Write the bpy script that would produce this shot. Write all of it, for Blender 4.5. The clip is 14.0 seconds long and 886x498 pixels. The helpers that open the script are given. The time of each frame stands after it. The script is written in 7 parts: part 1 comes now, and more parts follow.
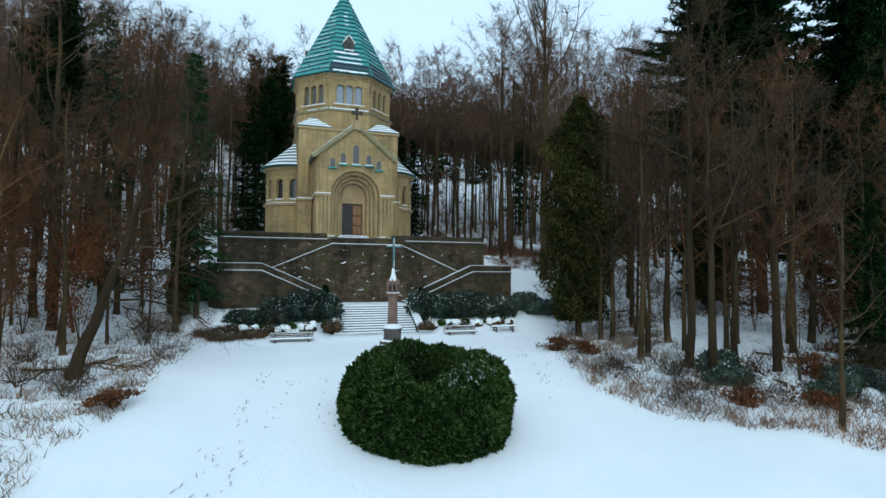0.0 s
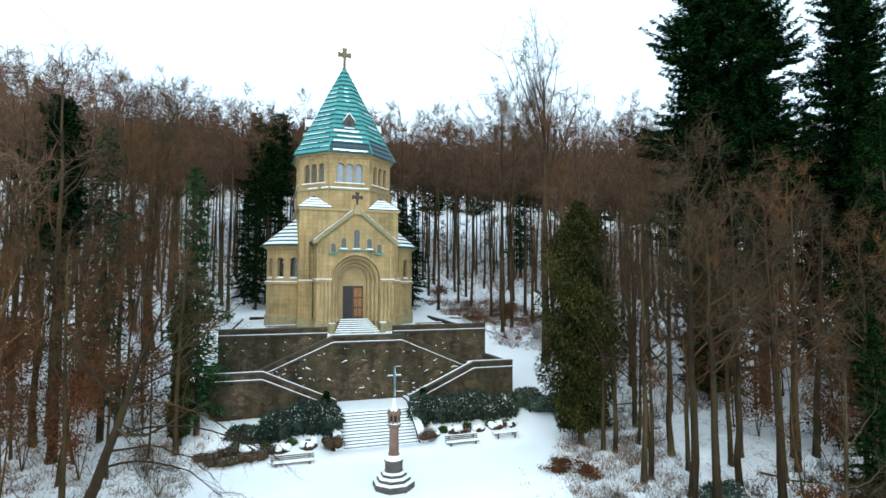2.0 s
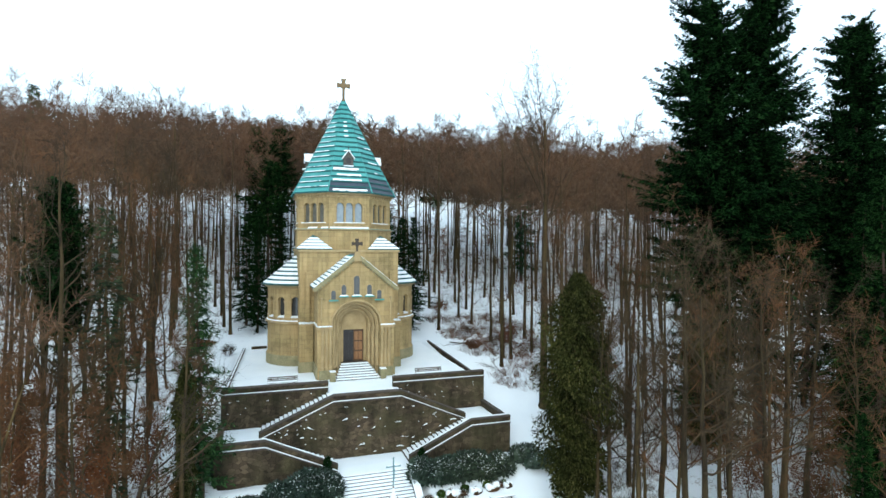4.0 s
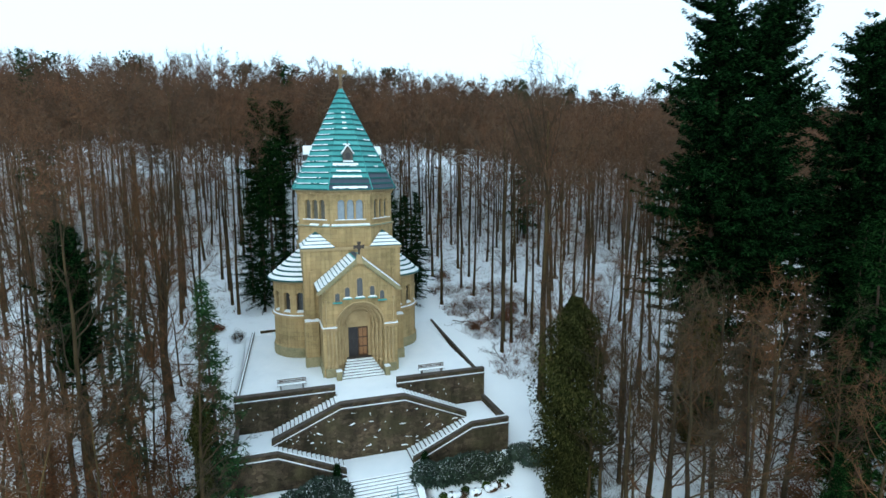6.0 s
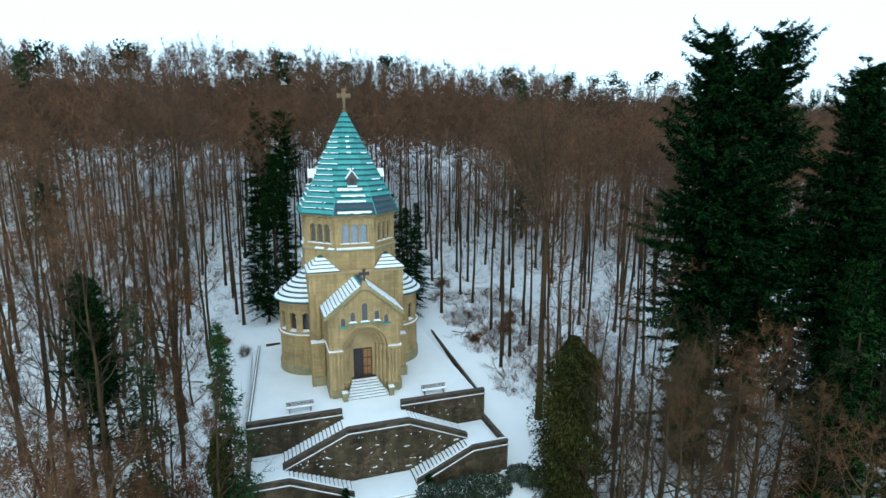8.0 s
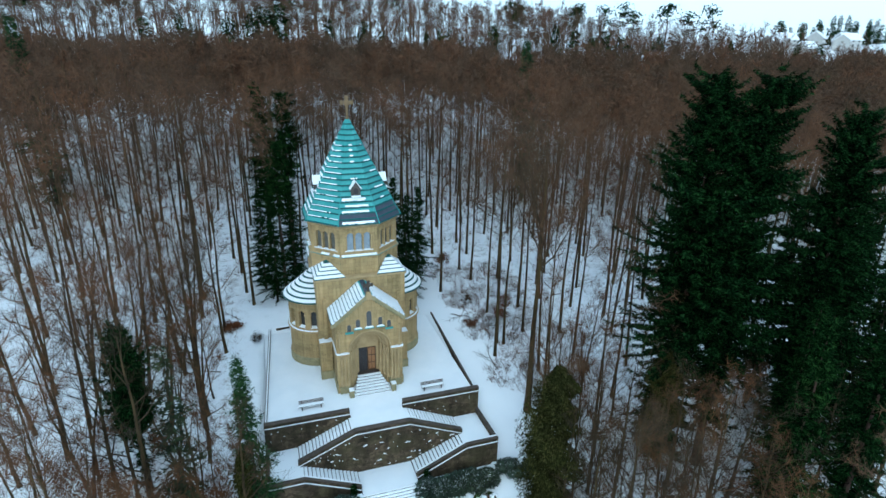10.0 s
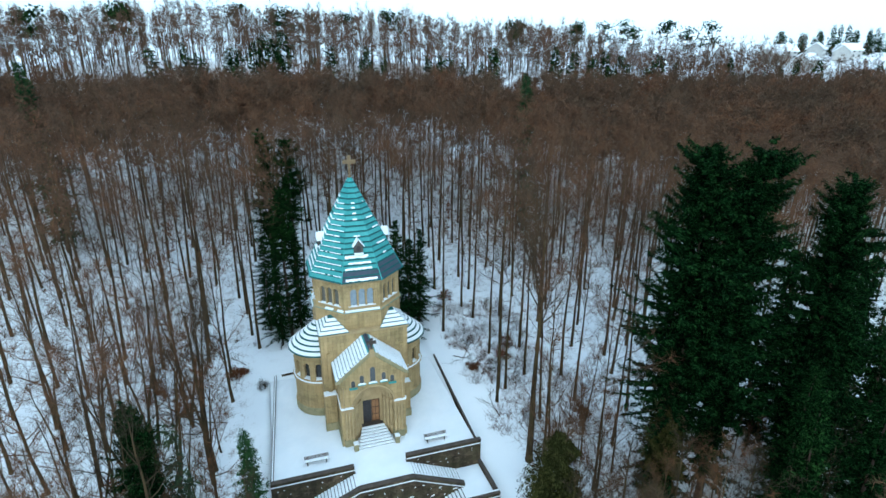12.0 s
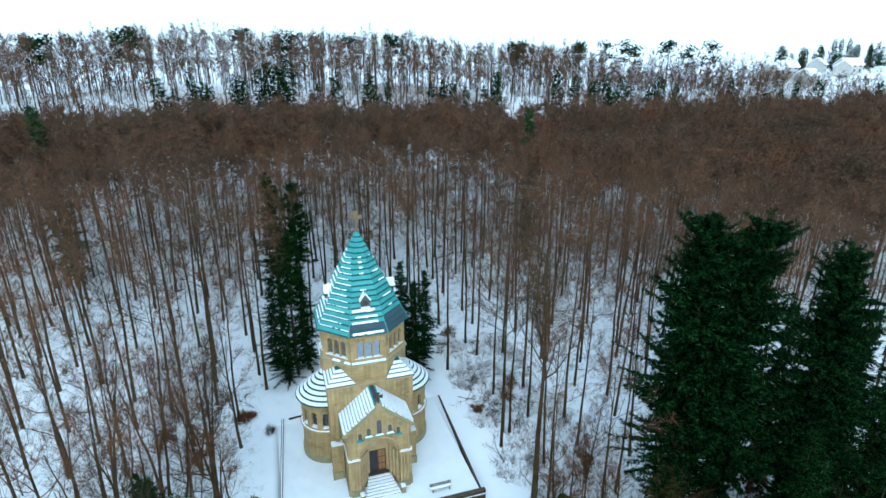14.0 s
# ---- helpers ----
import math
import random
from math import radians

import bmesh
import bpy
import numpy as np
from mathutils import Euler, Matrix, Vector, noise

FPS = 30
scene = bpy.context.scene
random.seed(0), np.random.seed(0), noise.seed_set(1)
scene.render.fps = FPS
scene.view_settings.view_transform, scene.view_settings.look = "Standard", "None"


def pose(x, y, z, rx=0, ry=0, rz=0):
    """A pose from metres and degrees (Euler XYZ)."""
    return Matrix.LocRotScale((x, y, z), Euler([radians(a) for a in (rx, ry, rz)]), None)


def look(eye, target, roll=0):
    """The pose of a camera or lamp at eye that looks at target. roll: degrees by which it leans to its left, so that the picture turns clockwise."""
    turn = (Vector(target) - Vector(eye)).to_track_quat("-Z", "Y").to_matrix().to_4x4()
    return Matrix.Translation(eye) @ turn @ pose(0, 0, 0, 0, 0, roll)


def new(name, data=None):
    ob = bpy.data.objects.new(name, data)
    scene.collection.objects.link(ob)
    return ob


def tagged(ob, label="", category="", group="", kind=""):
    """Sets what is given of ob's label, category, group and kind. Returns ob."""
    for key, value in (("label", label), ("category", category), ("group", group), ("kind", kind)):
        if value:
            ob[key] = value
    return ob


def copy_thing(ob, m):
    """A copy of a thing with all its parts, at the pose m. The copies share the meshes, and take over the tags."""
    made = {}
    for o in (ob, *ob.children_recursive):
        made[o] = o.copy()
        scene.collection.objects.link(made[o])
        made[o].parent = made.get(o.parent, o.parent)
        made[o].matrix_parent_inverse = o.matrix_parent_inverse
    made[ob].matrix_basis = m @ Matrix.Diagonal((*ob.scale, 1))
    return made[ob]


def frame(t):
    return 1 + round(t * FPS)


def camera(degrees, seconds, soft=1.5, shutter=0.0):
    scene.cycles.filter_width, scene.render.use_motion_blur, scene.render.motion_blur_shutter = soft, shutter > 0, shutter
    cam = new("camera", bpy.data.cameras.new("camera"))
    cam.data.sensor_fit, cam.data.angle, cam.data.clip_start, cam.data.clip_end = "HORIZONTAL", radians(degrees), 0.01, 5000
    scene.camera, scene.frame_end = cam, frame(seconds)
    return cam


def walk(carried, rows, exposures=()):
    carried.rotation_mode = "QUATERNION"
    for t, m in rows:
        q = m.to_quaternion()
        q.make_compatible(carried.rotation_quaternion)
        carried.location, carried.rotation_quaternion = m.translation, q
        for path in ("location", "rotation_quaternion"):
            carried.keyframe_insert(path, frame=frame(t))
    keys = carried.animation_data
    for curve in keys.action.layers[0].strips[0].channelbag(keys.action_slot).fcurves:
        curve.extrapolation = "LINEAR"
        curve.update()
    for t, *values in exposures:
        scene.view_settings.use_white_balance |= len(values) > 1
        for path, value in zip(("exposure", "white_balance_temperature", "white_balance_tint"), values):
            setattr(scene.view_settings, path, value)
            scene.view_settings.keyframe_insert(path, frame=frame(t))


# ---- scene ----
cam = camera(79.4, 14.0)
PATH = [
    (0, (-0.092, 1.854, 4.819), (0.554, 3.746, 4.883), 0.6),
    (0.5, (0.011, 1.641, 6.538), (0.649, 3.534, 6.622), 0.0),
    (1, (-0.006, 1.596, 8.419), (0.632, 3.49, 8.507), -0.0),
    (1.5, (-0.156, 1.68, 10.106), (0.487, 3.572, 10.201), 0.2),
    (2, (-0.19, 1.625, 11.544), (0.451, 3.516, 11.651), 0.2),
    (2.5, (-0.236, 1.578, 13.311), (0.405, 3.469, 13.42), 0.2),
    (3, (-0.325, 1.61, 15.074), (0.318, 3.5, 15.189), 0.3),
    (3.2, (-0.371, 1.518, 15.502), (0.272, 3.407, 15.634), 0.4),
    (5.3, (0.332, 1.213, 24.791), (0.944, 3.092, 24.481), -0.1),
    (5.5, (0.313, 1.253, 25.115), (0.925, 3.132, 24.811), -0.2),
    (6, (0.236, 1.334, 26.198), (0.849, 3.215, 25.905), -0.1),
    (6.5, (0.096, 1.145, 27.43), (0.709, 3.021, 27.105), -0.1),
    (7, (-0.012, 1.308, 28.925), (0.598, 3.173, 28.538), -0.1),
    (7.5, (-0.17, 0.994, 30.325), (0.443, 2.861, 29.951), -0.1),
    (8, (-0.675, 0.896, 31.282), (-0.049, 2.757, 30.902), 0.2),
    (8.2, (-0.832, 0.845, 31.645), (-0.203, 2.701, 31.242), 0.4),
    (10.3, (-0.786, 0.776, 42.644), (-0.187, 2.554, 41.952), 0.9),
    (10.5, (-0.681, 0.91, 43.116), (-0.083, 2.69, 42.429), 0.7),
    (11, (-0.531, 1.027, 44.63), (0.062, 2.811, 43.949), 0.5),
    (11.5, (-0.398, 1.15, 45.698), (0.192, 2.938, 45.025), 0.4),
    (12, (-0.372, 1.496, 47.24), (0.219, 3.286, 46.574), 0.4),
    (12.5, (-0.289, 2.134, 48.509), (0.3, 3.928, 47.848), 0.2),
    (13, (-0.304, 2.444, 49.883), (0.286, 4.24, 49.229), 0.3),
    (13.5, (-0.394, 2.355, 51.287), (0.195, 4.152, 50.635), 0.2),
    (14, (-0.475, 2.244, 52.724), (0.11, 4.044, 52.078), 0.2),
]
EXPOSURES = [(0.0, -0.43, 5300, -3), (1.0, -0.1, 5550, -1), (2.0, 0.27, 5650, -1), (3.2, 0.5, 5800, 0), (5.3, 0.0, 5350, -4), (8.2, 0.03, 5300, -4), (10.3, -0.06, 4950, -5), (12.0, 0.14, 5000, -5), (14.0, 0.24, 5000, -5)]
walk(cam, [(t, look(eye, target, roll)) for t, eye, target, roll in PATH], EXPOSURES)

# ---- light: an even, overcast winter sky ----
world = bpy.data.worlds.new("overcast_sky")
scene.world = world
world.use_nodes = True
wt = world.node_tree
wt.nodes.clear()
sky = wt.nodes.new("ShaderNodeTexSky")
sky.sky_type = "NISHITA"
sky.sun_disc = False
sky.sun_elevation, sky.sun_rotation = radians(32), radians(200)
sky.air_density, sky.dust_density = 1.0, 4.0
sky_bg = wt.nodes.new("ShaderNodeBackground")
sky_bg.inputs["Strength"].default_value = 0.05
cloud_bg = wt.nodes.new("ShaderNodeBackground")
cloud_bg.inputs["Color"].default_value = (0.90, 0.96, 1.0, 1)
cloud_bg.inputs["Strength"].default_value = 1.2
both = wt.nodes.new("ShaderNodeAddShader")
wout = wt.nodes.new("ShaderNodeOutputWorld")
wt.links.new(sky.outputs[0], sky_bg.inputs["Color"])
wt.links.new(sky_bg.outputs[0], both.inputs[0])
wt.links.new(cloud_bg.outputs[0], both.inputs[1])
wt.links.new(both.outputs[0], wout.inputs["Surface"])
sun_data = bpy.data.lights.new("sun", "SUN")
sun_data.energy, sun_data.angle, sun_data.color = 0.3, radians(30), (1.0, 0.96, 0.9)
sun = new("sun", sun_data)
sun.matrix_world = look((0, 0, 80), (25, 60, 30))


# ---- materials ----
class Mat:
    """A small wrapper to write node materials shortly."""

    def __init__(self, name, rough=0.8, metal=0.0, spec=0.3):
        self.m = bpy.data.materials.new(name)
        self.m.use_nodes = True
        self.t = self.m.node_tree
        self.b = self.t.nodes["Principled BSDF"]
        self.b.inputs["Roughness"].default_value = rough
        self.b.inputs["Metallic"].default_value = metal
        self.b.inputs["Specular IOR Level"].default_value = spec

    def node(self, kind, **sets):
        n = self.t.nodes.new(kind)
        for k, v in sets.items():
            n.inputs[k.replace("_", " ")].default_value = v
        return n

    def link(self, a, b):
        self.t.links.new(a, b)

    def coords(self, scale=(1, 1, 1), space="Object"):
        tc = self.node("ShaderNodeTexCoord")
        mp = self.node("ShaderNodeMapping")
        mp.inputs["Scale"].default_value = scale
        self.link(tc.outputs[space], mp.inputs["Vector"])
        return mp.outputs[0]

    def noise(self, vec, scale, detail=4, rough=0.55):
        n = self.node("ShaderNodeTexNoise", Scale=scale, Detail=detail, Roughness=rough)
        self.link(vec, n.inputs["Vector"])
        return n.outputs["Fac"]

    def ramp(self, fac, stops):
        r = self.node("ShaderNodeValToRGB")
        el = r.color_ramp.elements
        while len(el) < len(stops):
            el.new(0.5)
        for e, (p, c) in zip(el, stops):
            e.position, e.color = p, (*c, 1)
        self.link(fac, r.inputs[0])
        return r.outputs[0]

    def mix(self, fac, a, b, mode="MIX"):
        n = self.t.nodes.new("ShaderNodeMixRGB")
        n.blend_type = mode
        for sock, v in ((n.inputs[0], fac), (n.inputs[1], a), (n.inputs[2], b)):
            if isinstance(v, (int, float)):
                sock.default_value = v
            elif isinstance(v, tuple):
                sock.default_value = (*v, 1)
            else:
                self.link(v, sock)
        return n.outputs[0]

    def colour(self, c):
        if isinstance(c, tuple):
            self.b.inputs["Base Color"].default_value = (*c, 1)
        else:
            self.link(c, self.b.inputs["Base Color"])

    def bump(self, h, strength=0.4, distance=0.05):
        n = self.node("ShaderNodeBump", Strength=strength, Distance=distance)
        self.link(h, n.inputs["Height"])
        self.link(n.outputs[0], self.b.inputs["Normal"])

    def rough(self, r):
        self.link(r, self.b.inputs["Roughness"])

    def random(self):
        return self.node("ShaderNodeObjectInfo").outputs["Random"]

    def island(self):
        return self.node("ShaderNodeNewGeometry").outputs["Random Per Island"]


def make_snow():
    m = Mat("snow", 0.65, 0, 0.25)
    v = m.coords()
    n1, n2 = m.noise(v, 0.35, 5), m.noise(v, 9.0, 3)
    m.colour(m.mix(m.ramp(n1, [(0.3, (0, 0, 0)), (0.75, (1, 1, 1))]), (0.79, 0.82, 0.85), (0.88, 0.895, 0.91)))
    m.bump(m.mix(0.35, n1, n2), 0.35, 0.12)
    return m.m


def make_ground():
    """Snow, with leaf litter showing through it where the attribute 'litter' says woodland."""
    m = Mat("snowy_ground", 0.7, 0, 0.25)
    v = m.coords()
    at = m.node("ShaderNodeAttribute")
    at.attribute_name = "litter"
    big, mid, fine = m.noise(v, 0.12, 4), m.noise(v, 0.9, 5, 0.65), m.noise(v, 6.0, 4, 0.7)
    snow = m.mix(m.ramp(big, [(0.3, (0, 0, 0)), (0.7, (1, 1, 1))]), (0.79, 0.82, 0.85), (0.88, 0.895, 0.91))
    leaf = m.mix(fine, (0.10, 0.055, 0.03), (0.24, 0.15, 0.09))
    off = m.node("ShaderNodeMath")
    off.operation = "MULTIPLY_ADD"
    m.link(at.outputs["Fac"], off.inputs[0])
    off.inputs[1].default_value, off.inputs[2].default_value = 0.13, -0.13
    clip = m.node("ShaderNodeMath")
    clip.operation = "MAXIMUM"
    m.link(off.outputs[0], clip.inputs[0])
    clip.inputs[1].default_value = 0.0
    pat = m.mix(1.0, m.mix(0.5, mid, fine), clip.outputs[0], "ADD")
    pat = m.ramp(pat, [(0.53, (0, 0, 0)), (0.64, (0.85, 0.85, 0.85))])
    one = m.node("ShaderNodeMath")
    one.operation = "MINIMUM"
    m.link(at.outputs["Fac"], one.inputs[0])
    one.inputs[1].default_value = 1.0
    mask = m.mix(1.0, pat, one.outputs[0], "MULTIPLY")
    m.colour(m.mix(mask, snow, leaf))
    m.bump(m.mix(0.5, mid, fine), 0.4, 0.15)
    return m.m


def make_sandstone():
    m = Mat("yellow_sandstone", 0.85, 0, 0.2)
    v = m.coords()
    tc = m.node("ShaderNodeTexCoord")
    # courses of ashlar blocks: the brick pattern runs round the walls
    sep = m.node("ShaderNodeSeparateXYZ")
    m.link(tc.outputs["Object"], sep.inputs[0])
    add = m.node("ShaderNodeMath")
    m.link(sep.outputs[0], add.inputs[0])
    m.link(sep.outputs[1], add.inputs[1])
    com = m.node("ShaderNodeCombineXYZ")
    m.link(add.outputs[0], com.inputs[0])
    m.link(sep.outputs[2], com.inputs[1])
    br = m.node("ShaderNodeTexBrick", Scale=1.0, Mortar_Size=0.016, Brick_Width=0.95, Row_Height=0.42, Mortar_Smooth=0.3, Bias=0.0)
    br.inputs["Color1"].default_value = (0.47, 0.355, 0.18, 1)
    br.inputs["Color2"].default_value = (0.385, 0.285, 0.145, 1)
    br.inputs["Mortar"].default_value = (0.30, 0.23, 0.125, 1)
    m.link(com.outputs[0], br.inputs["Vector"])
    n1, n2 = m.noise(v, 0.5, 5, 0.6), m.noise(v, 7, 4)
    stain = m.ramp(n1, [(0.33, (0.5, 0.5, 0.42)), (0.45, (0.88, 0.86, 0.78)), (0.64, (1.08, 1, 0.9))])
    c = m.mix(0.75, br.outputs["Color"], stain, "MULTIPLY")
    run = m.ramp(m.noise(m.coords((2.2, 2.2, 0.16)), 1.4, 4, 0.6), [(0.42, (0.55, 0.54, 0.5)), (0.58, (1, 1, 1))])
    c = m.mix(0.5, c, run, "MULTIPLY")
    c = m.mix(m.ramp(n2, [(0.4, (0, 0, 0)), (0.8, (0.4, 0.4, 0.4))]), c, (0.38, 0.29, 0.155))
    m.colour(c)
    inv = m.node("ShaderNodeMath")
    inv.operation = "SUBTRACT"
    inv.inputs[0].default_value = 1.0
    m.link(br.outputs["Fac"], inv.inputs[1])
    m.bump(m.mix(0.5, inv.outputs[0], n2), 0.35, 0.02)
    return m.m


def make_plain(name, a, b, scale, rough=0.8, metal=0.0, bump=0.3, dist=0.02, detail=5, rnd=0.0, spec=0.3, stretch=(1, 1, 1)):
    """Two colours mixed by noise at two scales; rnd: how much each piece differs."""
    m = Mat(name, rough, metal, spec)
    v = m.coords(stretch)
    n1, n2 = m.noise(v, scale, detail), m.noise(v, scale * 9, 3)
    f = m.ramp(m.mix(0.35, n1, n2), [(0.32, (0, 0, 0)), (0.68, (1, 1, 1))])
    c = m.mix(f, a, b)
    if rnd:
        c = m.mix(rnd, c, m.mix(m.random(), a, b))
    m.colour(c)
    m.bump(m.mix(0.5, n1, n2), bump, dist)
    return m.m


def make_bark(name, dark, mid, pale):
    """Bark with streaks along the stem, olive algae in broad patches, and a tone of its own for every stem."""
    m = Mat(name, 0.9, 0, 0.15)
    streak = m.noise(m.coords((3, 3, 0.5)), 1.6, 5, 0.65)
    patch = m.noise(m.coords((0.6, 0.6, 0.14)), 1.0, 4, 0.6)
    c = m.mix(m.ramp(streak, [(0.32, (0, 0, 0)), (0.68, (1, 1, 1))]), dark, mid)
    c = m.mix(m.ramp(patch, [(0.42, (0, 0, 0)), (0.66, (0.85, 0.85, 0.85))]), c, pale)
    tone = m.ramp(m.island(), [(0.0, (0.45, 0.41, 0.4)), (0.4, (0.9, 0.86, 0.78)), (1.0, (1.3, 1.12, 0.86))])
    m.colour(m.mix(1.0, c, tone, "MULTIPLY"))
    m.bump(streak, 0.6, 0.03)
    return m.m


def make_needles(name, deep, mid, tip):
    """Evergreen sprays, at random: most coloured dark like the crown's shaded inside, a few much lighter."""
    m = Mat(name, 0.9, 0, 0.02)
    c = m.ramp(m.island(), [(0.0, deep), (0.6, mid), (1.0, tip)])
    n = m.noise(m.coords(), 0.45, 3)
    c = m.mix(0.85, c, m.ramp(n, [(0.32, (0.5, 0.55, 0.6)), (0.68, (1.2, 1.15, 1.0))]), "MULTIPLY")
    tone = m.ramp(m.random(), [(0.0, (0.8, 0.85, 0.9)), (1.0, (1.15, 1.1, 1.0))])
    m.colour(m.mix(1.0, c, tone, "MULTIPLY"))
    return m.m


def make_islands(name, a, b, rough=0.8, spec=0.2):
    """For foliage and twigs: every small piece takes its own tone between a and b, and each plant differs."""
    m = Mat(name, rough, 0, spec)
    c = m.mix(m.island(), a, b)
    v = m.coords()
    n = m.noise(v, 0.5, 3)
    dark = m.ramp(n, [(0.3, (0.6, 0.6, 0.6)), (0.7, (1.15, 1.15, 1.15))])
    c = m.mix(0.8, c, dark, "MULTIPLY")
    drift = m.ramp(m.noise(v, 0.09, 3), [(0.3, (0.7, 0.8, 0.8)), (0.5, (1.0, 1.0, 1.0)), (0.66, (1.35, 1.0, 0.75))])
    c = m.mix(0.8, c, drift, "MULTIPLY")
    tone = m.ramp(m.random(), [(0.0, (0.75, 0.72, 0.7)), (0.5, (1.0, 0.92, 0.88)), (1.0, (1.2, 1.02, 0.9))])
    c = m.mix(1.0, c, tone, "MULTIPLY")
    m.colour(c)
    return m.m


def make_rubble():
    """Dark rubble masonry: uneven stones of their own tone, wide stains and olive moss."""
    m = Mat("dark_retaining_stone", 0.92, 0, 0.15)
    v = m.coords((1, 1, 1.5))
    vor = m.node("ShaderNodeTexVoronoi", Scale=2.4, Randomness=1.0)
    vor.feature = "F1"
    m.link(v, vor.inputs["Vector"])
    edge = m.node("ShaderNodeTexVoronoi", Scale=2.4, Randomness=1.0)
    edge.feature = "DISTANCE_TO_EDGE"
    m.link(v, edge.inputs["Vector"])
    tone = m.node("ShaderNodeSeparateColor")
    m.link(vor.outputs["Color"], tone.inputs[0])
    c = m.mix(tone.outputs[0], (0.05, 0.037, 0.025), (0.125, 0.094, 0.062))
    joint = m.ramp(edge.outputs["Distance"], [(0.0, (0.35, 0.35, 0.35)), (0.07, (1, 1, 1))])
    c = m.mix(0.8, c, joint, "MULTIPLY")
    moss = m.ramp(m.noise(v, 0.45, 5, 0.65), [(0.42, (0, 0, 0)), (0.62, (0.8, 0.8, 0.8))])
    c = m.mix(moss, c, (0.062, 0.056, 0.029))
    stain = m.ramp(m.noise(m.coords((1, 1, 0.25)), 0.8, 5, 0.6), [(0.36, (0.45, 0.45, 0.45)), (0.62, (1.15, 1.12, 1.08))])
    m.colour(m.mix(1.0, c, stain, "MULTIPLY"))
    m.bump(m.mix(0.5, joint, m.noise(v, 5, 4)), 0.8, 0.06)
    return m.m


SNOW = make_snow()
GROUND = make_ground()
STONE = make_sandstone()
TRIM = make_plain("dressed_sandstone", (0.29, 0.21, 0.105), (0.46, 0.345, 0.18), 1.2, 0.85, 0, 0.3, 0.02)
MOSSY = make_plain("mossy_sandstone", (0.17, 0.165, 0.09), (0.37, 0.31, 0.175), 0.9, 0.9, 0, 0.3, 0.02)
WALLSTONE = make_rubble()
COPING = make_plain("dark_coping_stone", (0.04, 0.033, 0.028), (0.095, 0.075, 0.06), 1.5, 0.9, 0, 0.4, 0.02)
COPPER = make_plain("green_copper", (0.04, 0.2, 0.195), (0.125, 0.38, 0.36), 0.8, 0.6, 0.0, 0.2, 0.01, rnd=0.45)
COPPER_DARK = make_plain("dark_roof_sheet", (0.035, 0.045, 0.065), (0.07, 0.085, 0.11), 1.0, 0.5, 0.1, 0.2, 0.01, rnd=0.3)
WOOD = make_plain("door_oak", (0.16, 0.075, 0.03), (0.34, 0.18, 0.08), 2.0, 0.5, 0, 0.3, 0.01, stretch=(6, 6, 0.6))
DOORFRAME = make_plain("brown_door_frame", (0.06, 0.032, 0.016), (0.12, 0.065, 0.03), 2.0, 0.5, 0, 0.3, 0.01, stretch=(6, 6, 0.6))
INNER_DARK = make_plain("inner_dark", (0.02, 0.018, 0.02), (0.05, 0.045, 0.045), 2.0, 0.5, 0, 0.3, 0.01, stretch=(6, 6, 0.6))
BENCHWOOD = make_plain("weathered_bench_wood", (0.07, 0.055, 0.045), (0.16, 0.13, 0.11), 3.0, 0.8, 0, 0.3, 0.01, stretch=(0.5, 6, 6))
IRON = make_plain("dark_iron", (0.02, 0.025, 0.025), (0.06, 0.07, 0.07), 5.0, 0.5, 0.7, 0.2, 0.005)
GOLD = make_plain("weathered_gilt_stone", (0.11, 0.075, 0.042), (0.21, 0.145, 0.072), 3.0, 0.5, 0.3, 0.3, 0.01)
REDSTONE = make_plain("red_sandstone", (0.12, 0.075, 0.058), (0.22, 0.14, 0.11), 2.0, 0.85, 0, 0.4, 0.02)
GREYSTONE = make_plain("grey_stone", (0.05, 0.046, 0.042), (0.12, 0.108, 0.095), 2.0, 0.85, 0, 0.4, 0.02)
BRONZE = make_plain("green_bronze", (0.09, 0.17, 0.18), (0.18, 0.29, 0.30), 4.0, 0.5, 0.4, 0.2, 0.01)
BARK = make_bark("beech_bark", (0.013, 0.01, 0.006), (0.054, 0.04, 0.021), (0.115, 0.088, 0.043))
BARK_DARK = make_bark("dark_bark", (0.012, 0.009, 0.006), (0.036, 0.026, 0.015), (0.06, 0.048, 0.024))
BARK_RED = make_plain("spruce_bark", (0.03, 0.018, 0.012), (0.075, 0.045, 0.03), 1.6, 0.9, 0, 0.6, 0.03, rnd=0.3, stretch=(3, 3, 0.6))
TWIG = make_islands("beech_twigs", (0.055, 0.035, 0.021), (0.165, 0.104, 0.06))
TWIG_RUST = make_islands("rusty_twigs", (0.055, 0.03, 0.013), (0.165, 0.088, 0.036))
TWIG_GREY = make_islands("grey_twigs", (0.026, 0.019, 0.01), (0.08, 0.058, 0.03))
DRYLEAF = make_islands("dry_beech_leaves", (0.072, 0.033, 0.014), (0.16, 0.075, 0.03))
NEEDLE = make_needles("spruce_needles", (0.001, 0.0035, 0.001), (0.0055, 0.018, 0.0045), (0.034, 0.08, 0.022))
NEEDLE_LIGHT = make_needles("fir_needles", (0.008, 0.024, 0.010), (0.026, 0.06, 0.022), (0.06, 0.115, 0.045))
NEEDLE_GREY = make_needles("thin_fir_needles", (0.012, 0.02, 0.012), (0.032, 0.045, 0.027), (0.06, 0.08, 0.045))
YEW = make_needles("yew_leaves", (0.008, 0.018, 0.003), (0.045, 0.078, 0.016), (0.13, 0.17, 0.06))
YEW_INNER = make_plain("yew_inner_shade", (0.003, 0.009, 0.002), (0.012, 0.024, 0.007), 4.0, 0.95, spec=0.0)
